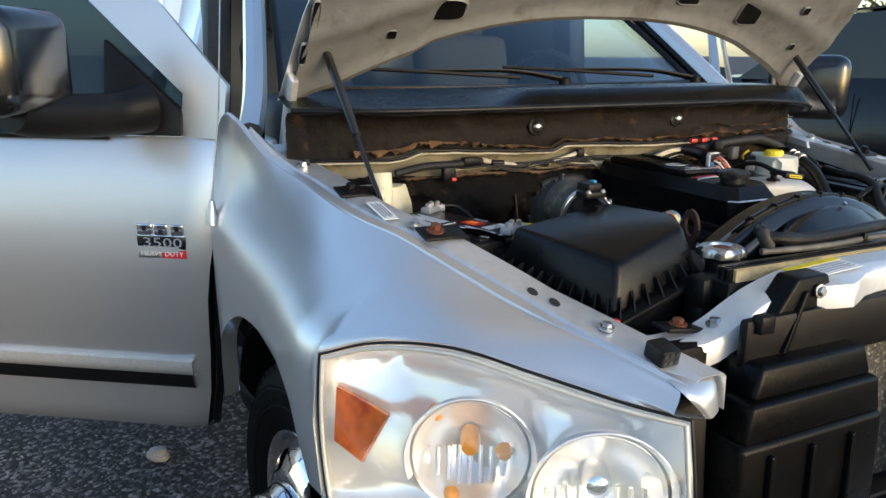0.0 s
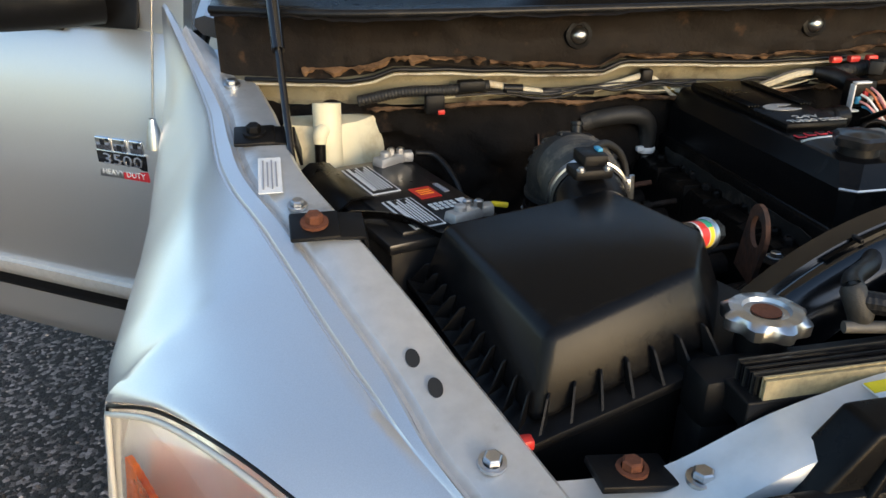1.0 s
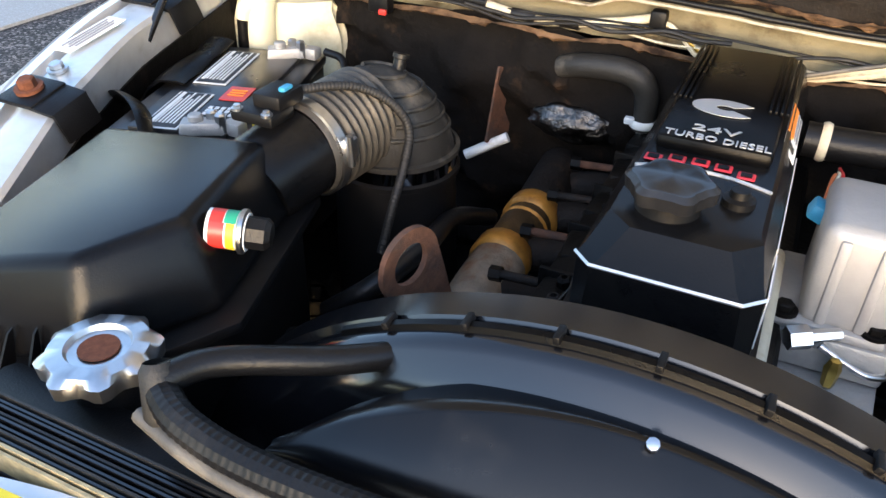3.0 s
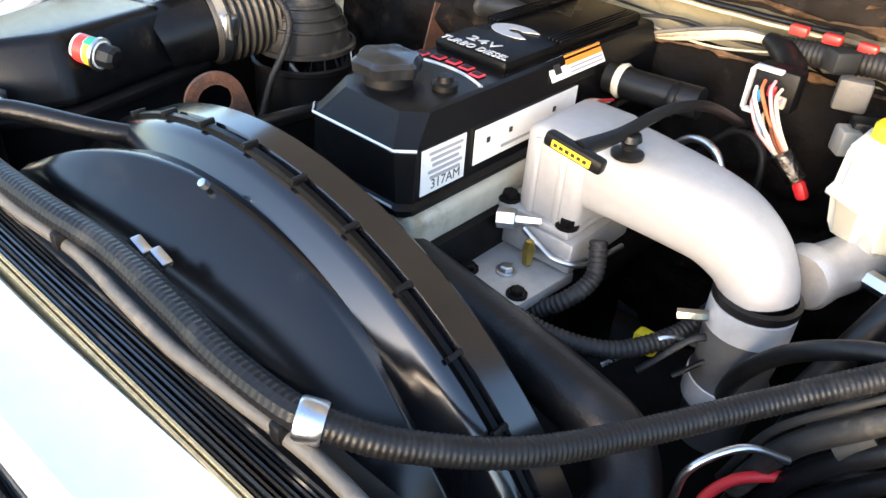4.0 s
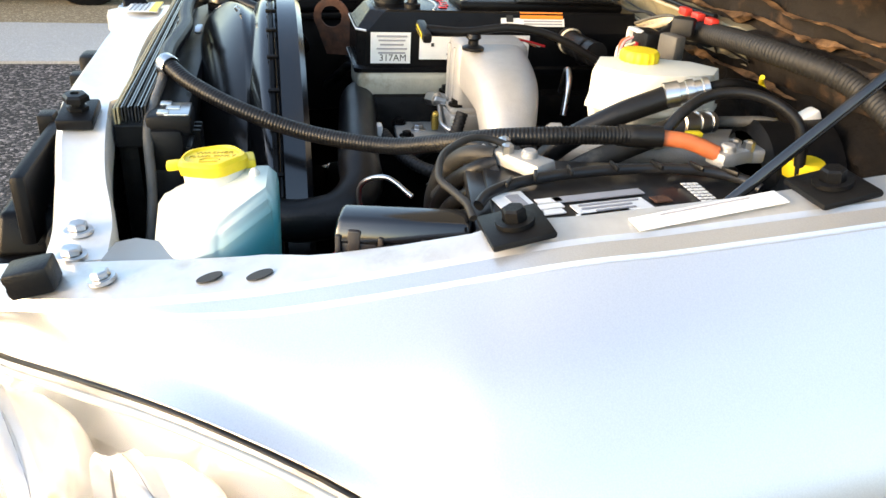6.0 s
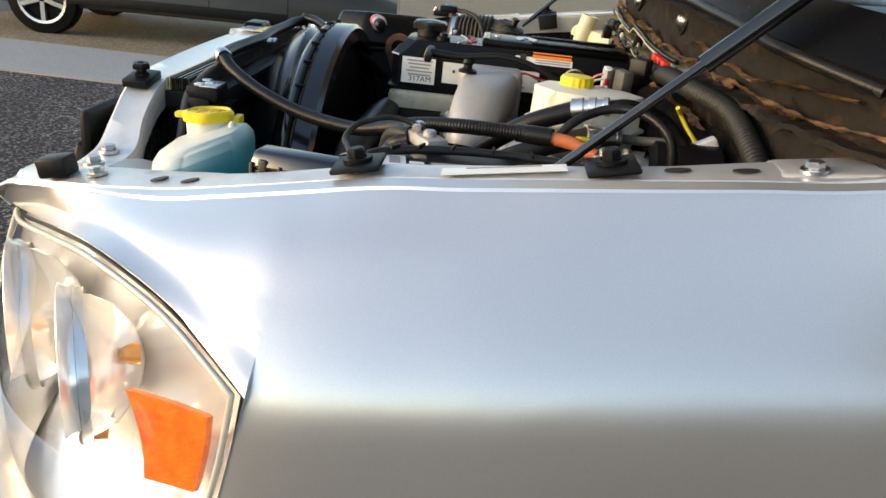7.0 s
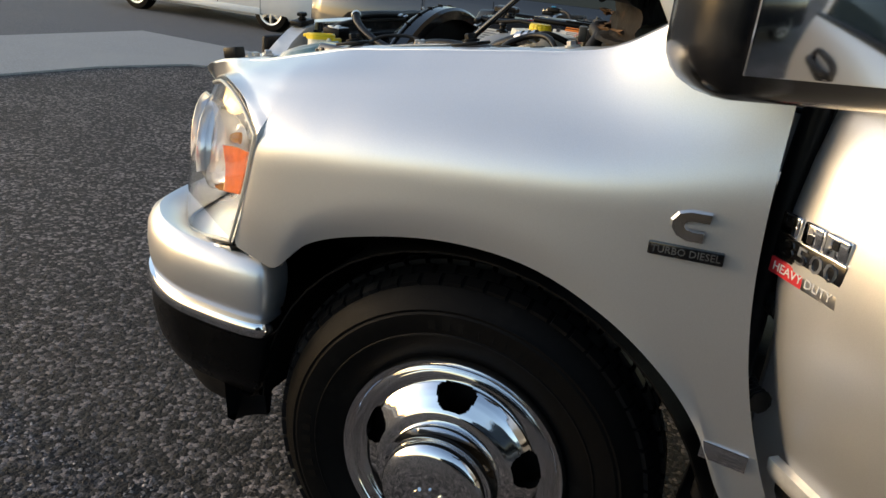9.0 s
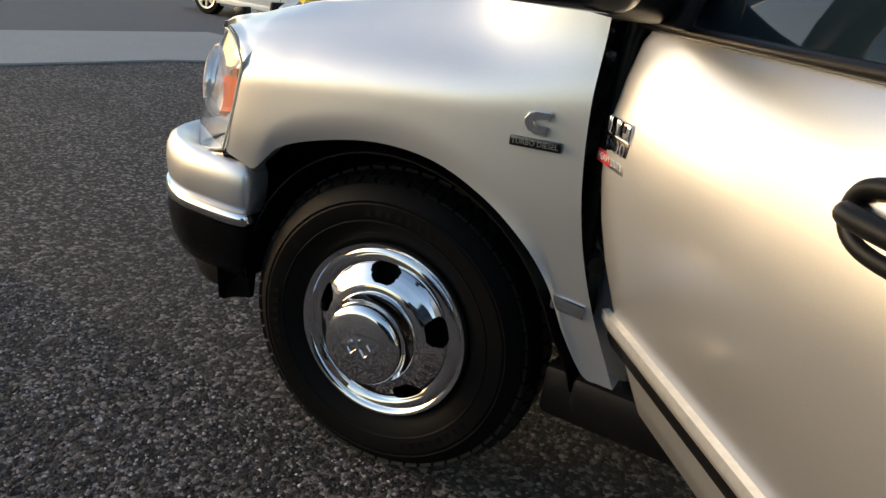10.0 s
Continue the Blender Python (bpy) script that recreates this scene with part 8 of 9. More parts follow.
part("post", tubem([(0.603, 0.434, 1.08), (0.603, 0.434, 1.125)], 0.005, 8, smooth_line=False), CHROME_DULL, fu, "threaded stud")
part("stud_base", boxm((0.615, 0.440, 1.075), (0.06, 0.05, 0.05), 0.006), BLACK, fu)
part("red_lead", tubem([(0.600, 0.440, 1.095), (0.541, 0.459, 1.091), (0.480, 0.493, 1.091), (0.457, 0.524, 1.089), (0.468, 0.565, 1.094), (0.501, 0.598, 1.099)], 0.0052, 10), RED, fu, "red cable", 60)
part("black_lead", tubem([(0.499, 0.595, 1.099), (0.534, 0.617, 1.106), (0.570, 0.631, 1.126), (0.600, 0.660, 1.130)], 0.008, 10), RUBBER, fu, "", 60)
part("white_mark", boxm((0.606, 0.628, 1.172), (0.012, 0.001, 0.010), 0), LABEL, fu, "small white printed mark")
part("loop_lead", tubem([(0.44, 0.50, 1.10), (0.445, 0.50, 1.145), (0.47, 0.53, 1.165), (0.50, 0.56, 1.15)], 0.0035, 8), CHROME_DULL, fu, "thin bright wire loop", 60)

br = thing("brake_fluid_reservoir", "milky brake fluid reservoir with yellow cap", "reservoir")
bm = bmesh.new()
BR = [(0.400, 0.824), (0.452, 0.797), (0.500, 0.832), (0.514, 0.885), (0.505, 0.955), (0.468, 0.984), (0.430, 0.958), (0.402, 0.888)]


def br_ring(k, z):
    c = V(0.459, 0.888, 0)
    return [V(c.x + (x - c.x) * k, c.y + (y - c.y) * k, z) for x, y in BR]


vs = grid(bm, [br_ring(0.72, 1.206), br_ring(0.86, 1.214), br_ring(0.97, 1.252), br_ring(0.995, 1.254), br_ring(0.995, 1.259), br_ring(0.97, 1.261), br_ring(0.96, 1.296), br_ring(0.90, 1.308), br_ring(0.6, 1.311)], True)
bm.faces.new(vs[0][::-1])
bm.faces.new(vs[-1])
bmesh.ops.bevel(bm, geom=[e for e in bm.edges if abs(e.verts[0].co.z - e.verts[1].co.z) > 0.02], offset=0.014, segments=3, affect="EDGES", clamp_overlap=True)
part("tank", bm, WHITE_PL, br, "milky plastic tank", 50)
m = axis((0.438, 0.872, 1.306), (0, 0, 1))
bm = bmesh.new()
vs = []
for r, h in ((0.0245, 0.0), (0.0255, 0.002), (0.0255, 0.015), (0.023, 0.019), (0, 0.020)):
    vs.append([m @ V(r * (1 + (0.03 * math.cos(16 * a) if r > 0.025 else 0)) * math.cos(a), r * (1 + (0.03 * math.cos(16 * a) if r > 0.025 else 0)) * math.sin(a), h) for a in [2 * math.pi * j / 96 for j in range(96)]])
grid(bm, vs, True)
part("cap", bm, YELLOW, br, "yellow ribbed cap", 40)
part("label", boxm((0.507, 0.918, 1.280), (0.001, 0.050, 0.022), 0, Matrix.Rotation(radians(7), 4, "Z")), LABEL, br, "white label")
mc = thing("master_cylinder", "grey cast brake master cylinder", "car part")
part("cylinder", tubem([(0.425, 0.775, 1.185), (0.45, 0.84, 1.188), (0.50, 1.0, 1.20)], [0.030, 0.030, 0.032], 18), ALU, mc, "", 60)
part("end", lathem([(0, 0), (0.030, 0.0), (0.034, 0.006), (0.034, 0.02)], axis((0.421, 0.762, 1.184), (0.2, 0.95, 0.05)), 20), ALU, mc)
part("nipple", lathem([(0.014, -0.01), (0.014, 0.03), (0.010, 0.032)], axis((0.455, 0.83, 1.205), (0, 0, 1)), 14), ALU, mc)
part("port", lathem([(0.010, 0), (0.010, 0.03), (0.007, 0.032), (0, 0.032)], axis((0.47, 0.81, 1.19), (1, -0.3, 0)), 6), CHROME_DULL, mc)
bs = thing("brake_booster", "black hydraulic brake booster on the firewall", "car part")
part("body", lathem([(0.06, 0), (0.075, 0.01), (0.075, 0.10), (0.06, 0.11)], axis((0.56, 0.98, 1.19), (0.1, 1, 0.05)), 28), BLACK, bs, "", 50)

# power steering hoses beside the reservoir
hs2 = thing("steering_hoses", "pair of black hydraulic hoses with steel ends", "hose")
for k, (pts, end) in enumerate(((((0.470, 0.690, 1.10), (0.505, 0.735, 1.205), (0.532, 0.800, 1.262), (0.547, 0.873, 1.297)), (0.556, 0.912, 1.307)),
                                (((0.500, 0.690, 1.08), (0.540, 0.745, 1.185), (0.556, 0.815, 1.232), (0.550, 0.896, 1.260)), (0.536, 0.950, 1.257)))):
    part("hose", tubem(pts, 0.0145, 14, 10), GREYRUB if k else RUBBER, hs2, "", 60)
    b2, d = V(*pts[-1]), (V(*end) - V(*pts[-1])).normalized()
    part("ferrule", lathem([(0.0125, -0.014), (0.0160, -0.013), (0.0160, 0.004), (0.0130, 0.005), (0.0130, 0.012), (0.0150, 0.013), (0.0150, 0.022), (0.0120, 0.023), (0.0120, 0.032), (0.0140, 0.033), (0.0140, 0.040), (0.008, 0.042)], axis(b2, d), 18), CHROME_DULL, hs2, "steel ferrule", 60)
    part("pipe", tubem([b2 + d * 0.03, b2 + d * 0.07, b2 + V(0.01, 0.12, 0.0), b2 + V(0.02, 0.16, -0.04)], 0.007, 8), PIPEGREY if k else CAVITY, hs2, "", 60)

rh = thing("radiator_hose", "thick black rubber upper radiator hose", "hose")
part("hose", tubem([(0.032, 0.553, 1.140), (0.092, 0.533, 1.150), (0.224, 0.519, 1.145), (0.331, 0.509, 1.135), (0.381, 0.507, 1.115), (0.409, 0.476, 1.090), (0.404, 0.422, 1.075), (0.386, 0.377, 1.075), (0.374, 0.327, 1.080)], 0.031, 20), RUBBER, rh, "", 60)
part("clamp", lathem([(0.032, -0.010), (0.035, -0.009), (0.035, 0.009), (0.032, 0.010)], axis((0.386, 0.377, 1.075), (0.01, 0.05, 0)), 24), CHROME_DULL, rh, "spring hose clamp", 50)
part("thermostat", boxm((0.012, 0.563, 1.130), (0.06, 0.06, 0.07), 0.012), CAVITY, rh, "dark thermostat housing")

ot = thing("overflow_tank", "cream coolant bottle with a short filler spout", "reservoir")
OT = [(-0.812, 1.030), (-0.735, 0.990), (-0.655, 1.020), (-0.612, 1.066), (-0.625, 1.092), (-0.80, 1.10)]
bm = bmesh.new()


def ot_ring(k, z):
    c = V(-0.715, 1.05, 0)
    return [V(c.x + (x - c.x) * k, c.y + (y - c.y) * k, z) for x, y in OT]


vs = grid(bm, [ot_ring(1.05, 1.10), ot_ring(1.07, 1.17), ot_ring(1.02, 1.222), ot_ring(0.90, 1.260), ot_ring(0.80, 1.272), ot_ring(0.4, 1.276)], True)
bm.faces.new(vs[-1])
bmesh.ops.bevel(bm, geom=[e for e in bm.edges if abs(e.verts[0].co.z - e.verts[1].co.z) > 0.02], offset=0.010, segments=3, affect="EDGES", clamp_overlap=True)
part("tank", bm, CREAM_PL, ot, "", 50)
part("spout", tubem([(-0.722, 0.988, 1.200), (-0.721, 0.990, 1.25), (-0.719, 1.004, 1.312)], [0.025, 0.024, 0.0245], 20, cap=False), CREAM_PL, ot, "", 60)
part("spout_mouth", lathem([(0.0245, -0.001), (0.0245, 0.001), (0.020, 0.001), (0.0195, -0.012), (0, -0.014)], axis((-0.719, 1.004, 1.312), (0.03, 0.2, 1)), 20), CREAM_PL, ot, "open mouth of the spout")
part("drain_elbow", tubem([(-0.722, 0.985, 1.275), (-0.734, 0.972, 1.268), (-0.736, 0.967, 1.252)], [0.014, 0.013, 0.011], 12), CREAM_PL, ot, "small side outlet", 60)
part("tube", tubem([(-0.736, 0.967, 1.256), (-0.737, 0.965, 1.21), (-0.74, 0.962, 1.10)], 0.0095, 8), CAVITY, ot, "dark tube", 60)

# ---- wiring along the firewall ----
wi = thing("wiring_loom", "taped wiring loom clipped along the firewall", "wiring")
part("taped_run", tubem([(-0.42, 1.055, 1.322), (-0.34, 1.05, 1.306), (-0.26, 1.048, 1.300), (-0.18, 1.05, 1.310), (-0.115, 1.055, 1.325)], [0.0065, 0.007, 0.0055, 0.007, 0.006], 8), TAPE, wi, "", 60)
for x, z in ((-0.300, 1.3015), (-0.235, 1.301), (-0.375, 1.312)):
    part("tape_wrap", tubem([(x - 0.018, 1.049, z + 0.002), (x + 0.018, 1.0485, z)], 0.0078, 8, smooth_line=False), RUBBER, wi, "black tape wrap", 60)
part("conduit", tubem([(-0.66, 1.06, 1.300), (-0.58, 1.05, 1.315), (-0.50, 1.045, 1.316), (-0.42, 1.050, 1.320)], 0.009, 10, 10, rib=0.0015), COND, wi, "", 60)
for p, s in (((-0.455, 1.045, 1.322), (0.05, 0.024, 0.020)), ((-0.525, 1.035, 1.295), (0.035, 0.022, 0.035)), ((-0.112, 1.05, 1.325), (0.022, 0.020, 0.024))):
    part("connector", boxm(p, s, 0.004), BLACK, wi, "black connector")
part("red_tab", boxm((-0.515, 1.022, 1.282), (0.012, 0.006, 0.008), 0.001), REDST, wi, "red tab")
for k in range(7):
    w = noise.noise(V(k * 1.7, 3, 1))
    part("loose_wire", tubem([(-0.110, 1.053, 1.322), (-0.090 + 0.005 * k, 1.047 + 0.004 * w, 1.318 - 0.004 * k + 0.006 * w), (-0.062 + 0.006 * k, 1.045, 1.290 + 0.008 * w), (-0.030 + 0.009 * k, 1.050, 1.268 + 0.003 * k + 0.004 * w)], 0.0021 + 0.0004 * (k % 3), 6), (TAPE, TAPE, BRASS, TAPE, SEAMLIP, TAPE, COND)[k], wi, "loose frayed wire", 60)
for k in range(4):
    part("taped_run_right", tubem([(-0.03 + 0.01 * k, 1.05, 1.266 + 0.003 * k), (0.06, 1.045 - 0.004 * k, 1.276 + 0.002 * k), (0.14, 1.04 - 0.003 * k, 1.297 + 0.004 * k), (0.20, 1.035, 1.315 + 0.003 * k), (0.25, 1.03, 1.322)], (0.006, 0.004, 0.003, 0.003)[k], 8), (TAPE, SEAMLIP, TAPE, PIPEGREY)[k], wi, "", 60)
part("black_conduit", tubem([(0.25, 1.03, 1.315), (0.32, 1.02, 1.325), (0.42, 1.02, 1.335), (0.52, 1.03, 1.338), (0.60, fw_y(0.60) - 0.035, 1.328), (0.68, fw_y(0.68) - 0.035, 1.305), (0.74, fw_y(0.74) - 0.04, 1.265), (0.77, fw_y(0.77) - 0.05, 1.20)], 0.014, 12, 10, rib=0.0016, pitch=0.006), COND, wi, "black ribbed conduit", 60)
hub = V(0.285, 0.945, 1.290)
for k in range(9):
    a = radians(40 * k)
    o = V(0.014 * math.cos(a), 0.0, 0.016 * math.sin(a))
    part("coloured_wire", tubem([hub + o * 1.2 + V(0, -0.014, 0), hub + o + V(0.004, -0.030, -0.006), hub + o * 0.8 + V(0.022, -0.036 - 0.003 * (k % 3), -0.030), hub + o * 0.4 + V(0.046, -0.036, -0.056)], 0.0022, 6), (PINK, TAPE, PINK, ORANGE, LABEL, PINK, CYAN, TAPE, RUSTBOLT)[k], wi, "", 60)
part("wire_shield", tubem([hub + V(0.040, -0.036, -0.050), hub + V(0.066, -0.034, -0.076)], [0.014, 0.012], 10, smooth_line=False), FOIL, wi, "frayed braided shield", 60)
part("red_connector", boxm(hub + V(0.074, -0.034, -0.086), (0.014, 0.014, 0.024), 0.005, Matrix.Rotation(-0.6, 4, "Y")), RED, wi, "red plug")
part("plug_body", boxm(hub + V(0, 0.012, 0.004), (0.052, 0.030, 0.050), 0.005), BLACK, wi, "black multi-pin plug")
for dx, dz, sx2, sz2 in ((-0.028, 0.0, 0.004, 0.050), (-0.010, 0.027, 0.034, 0.004), (-0.018, -0.026, 0.018, 0.004)):
    part("white_frame", boxm(hub + V(dx, -0.004, dz), (sx2, 0.014, sz2), 0.0025), LABEL, wi, "white plug frame")
for k in range(3):
    part("pin_block", boxm(hub + V(-0.014 + 0.014 * k, -0.006, -0.006 + 0.010 * (k % 2)), (0.010, 0.006, 0.014), 0.002), (CYAN, RED, TAPE)[k], wi, "small coloured pin block")
for k, (p, s3, mt2) in enumerate((((0.365, 0.955, 1.312), (0.036, 0.020, 0.036), PIPEGREY), ((0.405, 0.925, 1.290), (0.050, 0.026, 0.026), BLACK), ((0.385, 0.905, 1.280), (0.022, 0.026, 0.030), LAMPGREY), ((0.335, 0.985, 1.335), (0.032, 0.026, 0.026), COND))):
    part("connector", boxm(p, s3, 0.004, Matrix.Rotation(0.3 + 0.2 * k, 4, "Z")), mt2, wi, "wiring connector")
part("blue_connector", boxm((0.123, 0.765, 1.246), (0.020, 0.026, 0.018), 0.004, Matrix.Rotation(0.4, 4, "Y")), CYAN, wi, "bright blue connector")
for k in range(3):
    part("blue_plug_wire", tubem([(0.125, 0.775, 1.252), (0.128 + 0.004 * k, 0.80, 1.268), (0.135, 0.83 + 0.008 * k, 1.258)], 0.002, 6), (ORANGE, TAPE, RED)[k], wi, "", 60)
part("taped_sleeve", tubem([(0.235, 1.03, 1.322), (0.262, 1.015, 1.316), (0.285, 0.99, 1.305), (0.288, 0.962, 1.296)], [0.010, 0.016, 0.018, 0.016], 12), RUBBER, wi, "thick black tape sleeve", 60)
for x in (0.27, 0.31, 0.35):
    part("red_clip", boxm((x, 1.02, 1.345), (0.022, 0.014, 0.012), 0.003), REDST, wi, "red plastic clip")
part("breather_hose", tubem([(0.095, 0.90, 1.262), (0.14, 0.90, 1.262), (0.22, 0.905, 1.265)], 0.020, 14), RUBBER, wi, "short black hose", 60)
for x in (0.115, 0.19):
    part("hose_band", lathem([(0.021, -0.005), (0.023, 0), (0.021, 0.005)], axis((x, 0.90, 1.262), (1, 0, 0)), 16), TAPE if x < 0.15 else BLACK, wi, "hose band", 60)
part("injector_line", tubem([(0.20, 0.86, 1.20), (0.24, 0.85, 1.245), (0.28, 0.84, 1.24), (0.30, 0.83, 1.19)], 0.005, 8), CHROME_DULL, wi, "steel line", 60)
part("injector_line", tubem([(0.23, 0.90, 1.20), (0.27, 0.90, 1.25), (0.31, 0.89, 1.24), (0.32, 0.88, 1.18)], 0.005, 8), CAVITY, wi, "", 60)
part("lower_conduit", tubem([(0.21, 0.56, 1.135), (0.26, 0.585, 1.115), (0.31, 0.62, 1.108), (0.345, 0.68, 1.115), (0.36, 0.74, 1.13)], 0.009, 10, 10, rib=0.0015), COND, wi, "", 60)
part("drop_conduit", tubem([(0.235, 0.685, 1.175), (0.245, 0.67, 1.14), (0.235, 0.64, 1.12), (0.20, 0.62, 1.09)], 0.009, 10, 10, rib=0.0015), COND, wi, "", 60)
part("white_clip", boxm((0.214, 0.553, 1.140), (0.020, 0.012, 0.022), 0.003), LABEL, wi, "white plastic clip")
part("yellow_clip", boxm((0.31, 0.70, 1.07), (0.03, 0.02, 0.025), 0.006), YELLOW, wi, "yellow clip deep in the bay")

random.seed(3)
for k in range(4):
    z0 = 1.298 + 0.004 * k
    a, b = random.uniform(-0.62, -0.25), random.uniform(-0.05, 0.50)
    n = 9
    pts = []
    for q in range(n + 1):
        x = lerp(a, b, q / n)
        pts.append((x, fw_y(x) - 0.026 - 0.004 * (k % 3), z0 + 0.016 * noise.noise(V(x * 9, k * 3.3, 0.5)) + 0.006 * noise.noise(V(x * 31, k * 2.1, 1.5))))
    part("thin_wire", tubem(pts, 0.0018 + 0.0006 * (k % 3), 6), (TAPE, COND, COND, RUBBER)[k], wi, "", 60)
hc = thing("looped_cable", "thick black looped cable over the battery", "cable")
part("cable", tubem([(0.600, 0.835, 1.255), (0.592, 0.858, 1.284), (0.582, 0.893, 1.303), (0.588, 0.925, 1.311), (0.606, 0.955, 1.310), (0.630, 0.980, 1.296), (0.642, 0.992, 1.27), (0.648, 1.0, 1.20)], 0.0068, 10), RUBBER, hc, "", 60)
bp2 = thing("battery_post", "grey lead battery clamp with two bolts", "terminal")
terminal(bp2, V(0.634, 0.905, 1.240), (-0.3, 0.9, 0))
part("yellow_tag", boxm((0.604, 0.875, 1.266), (0.012, 0.020, 0.006), 0.002), YELLOW, bp2, "yellow tag")
cw = thing("loose_connectors", "cream wiring connectors and a yellow wire by the firewall", "wiring")
part("connector", boxm((0.556, 1.050, 1.262), (0.022, 0.050, 0.018), 0.004, Matrix.Rotation(0.5, 4, "X")), LABEL, cw, "cream connector", 40)
part("connector", boxm((0.580, 1.045, 1.232), (0.020, 0.030, 0.018), 0.004, Matrix.Rotation(-0.4, 4, "Z")), TAPE, cw, "cream connector", 40)
part("yellow_wire", tubem([(0.50, 1.02, 1.305), (0.488, 1.030, 1.292), (0.500, 1.040, 1.276), (0.530, 1.045, 1.268), (0.552, 1.048, 1.262)], 0.0035, 8), YELLOW, cw, "yellow wire loop", 60)
yc = thing("steering_fluid_cap", "yellow cap on a black fluid reservoir", "cap")
part("cap", lathem([(0.024, 0), (0.025, 0.004), (0.025, 0.016), (0.021, 0.020), (0, 0.021)], axis((0.635, 1.012, 1.222), (0, 0, 1)), 28), YELLOW, yc, "", 40)
part("reservoir", lathem([(0.030, -0.14), (0.034, -0.12), (0.034, -0.02), (0.024, 0.0), (0.02, 0.001)], axis((0.635, 1.012, 1.222), (0, 0, 1)), 24), BLACK, yc, "black reservoir", 50)
bc = thing("battery_cables", "bundle of black and grey battery cables", "cable")
for k, (dx, dz, r, mt3) in enumerate(((0.0, 0.0, 0.011, GREYRUB), (0.022, -0.012, 0.010, RUBBER), (0.040, -0.028, 0.009, RUBBER), (-0.016, 0.008, 0.004, COND))):
    part("cable", tubem([(0.608 + dx * 0.3, 0.635, 1.246 + dz * 0.4), (0.580 + dx, 0.606, 1.236 + dz), (0.535 + dx, 0.590, 1.195 + dz), (0.492 + dx, 0.588, 1.135 + dz), (0.465 + dx, 0.60, 1.05)], r, 10), mt3, bc, "", 60)
part("cable_sleeve", tubem([(0.545, 0.598, 1.185), (0.525, 0.590, 1.160)], 0.0125, 10, smooth_line=False), GREYRUB, bc, "grey sleeve", 60)
vh = thing("vacuum_hoses", "dark hoses and pipes beside the manifold", "hose")
for k, pts in enumerate((((-0.33, 0.56, 1.10), (-0.28, 0.58, 1.14), (-0.26, 0.66, 1.15), (-0.27, 0.76, 1.13), (-0.26, 0.86, 1.08)), ((-0.25, 0.50, 1.08), (-0.21, 0.53, 1.12), (-0.15, 0.54, 1.15), (-0.11, 0.56, 1.16)))):
    part("hose", tubem(pts, (0.012, 0.010, 0.006)[k], 10), (RUBBER, RUBBER, COND)[k], vh, "", 60)
part("bracket", boxm((-0.135, 0.555, 1.165), (0.05, 0.03, 0.012), 0.003, Matrix.Rotation(0.4, 4, "Z")), CAVITY, vh, "dark bracket")
bolt("bolt", (-0.135, 0.555, 1.172), (0, 0, 1), 0.008, CHROME_DULL, vh, "bright bolt")
for k in range(4):
    part("fuel_rod", tubem([(0.30 + 0.03 * k, 0.62 + 0.02 * k, 1.08), (0.34 + 0.03 * k, 0.66 + 0.015 * k, 1.12 + 0.01 * (k % 2)), (0.37 + 0.02 * k, 0.70, 1.10)], 0.003 + 0.001 * (k % 2), 6), (CHROME_DULL, COND, RUBBER, COND)[k], vh, "", 60)

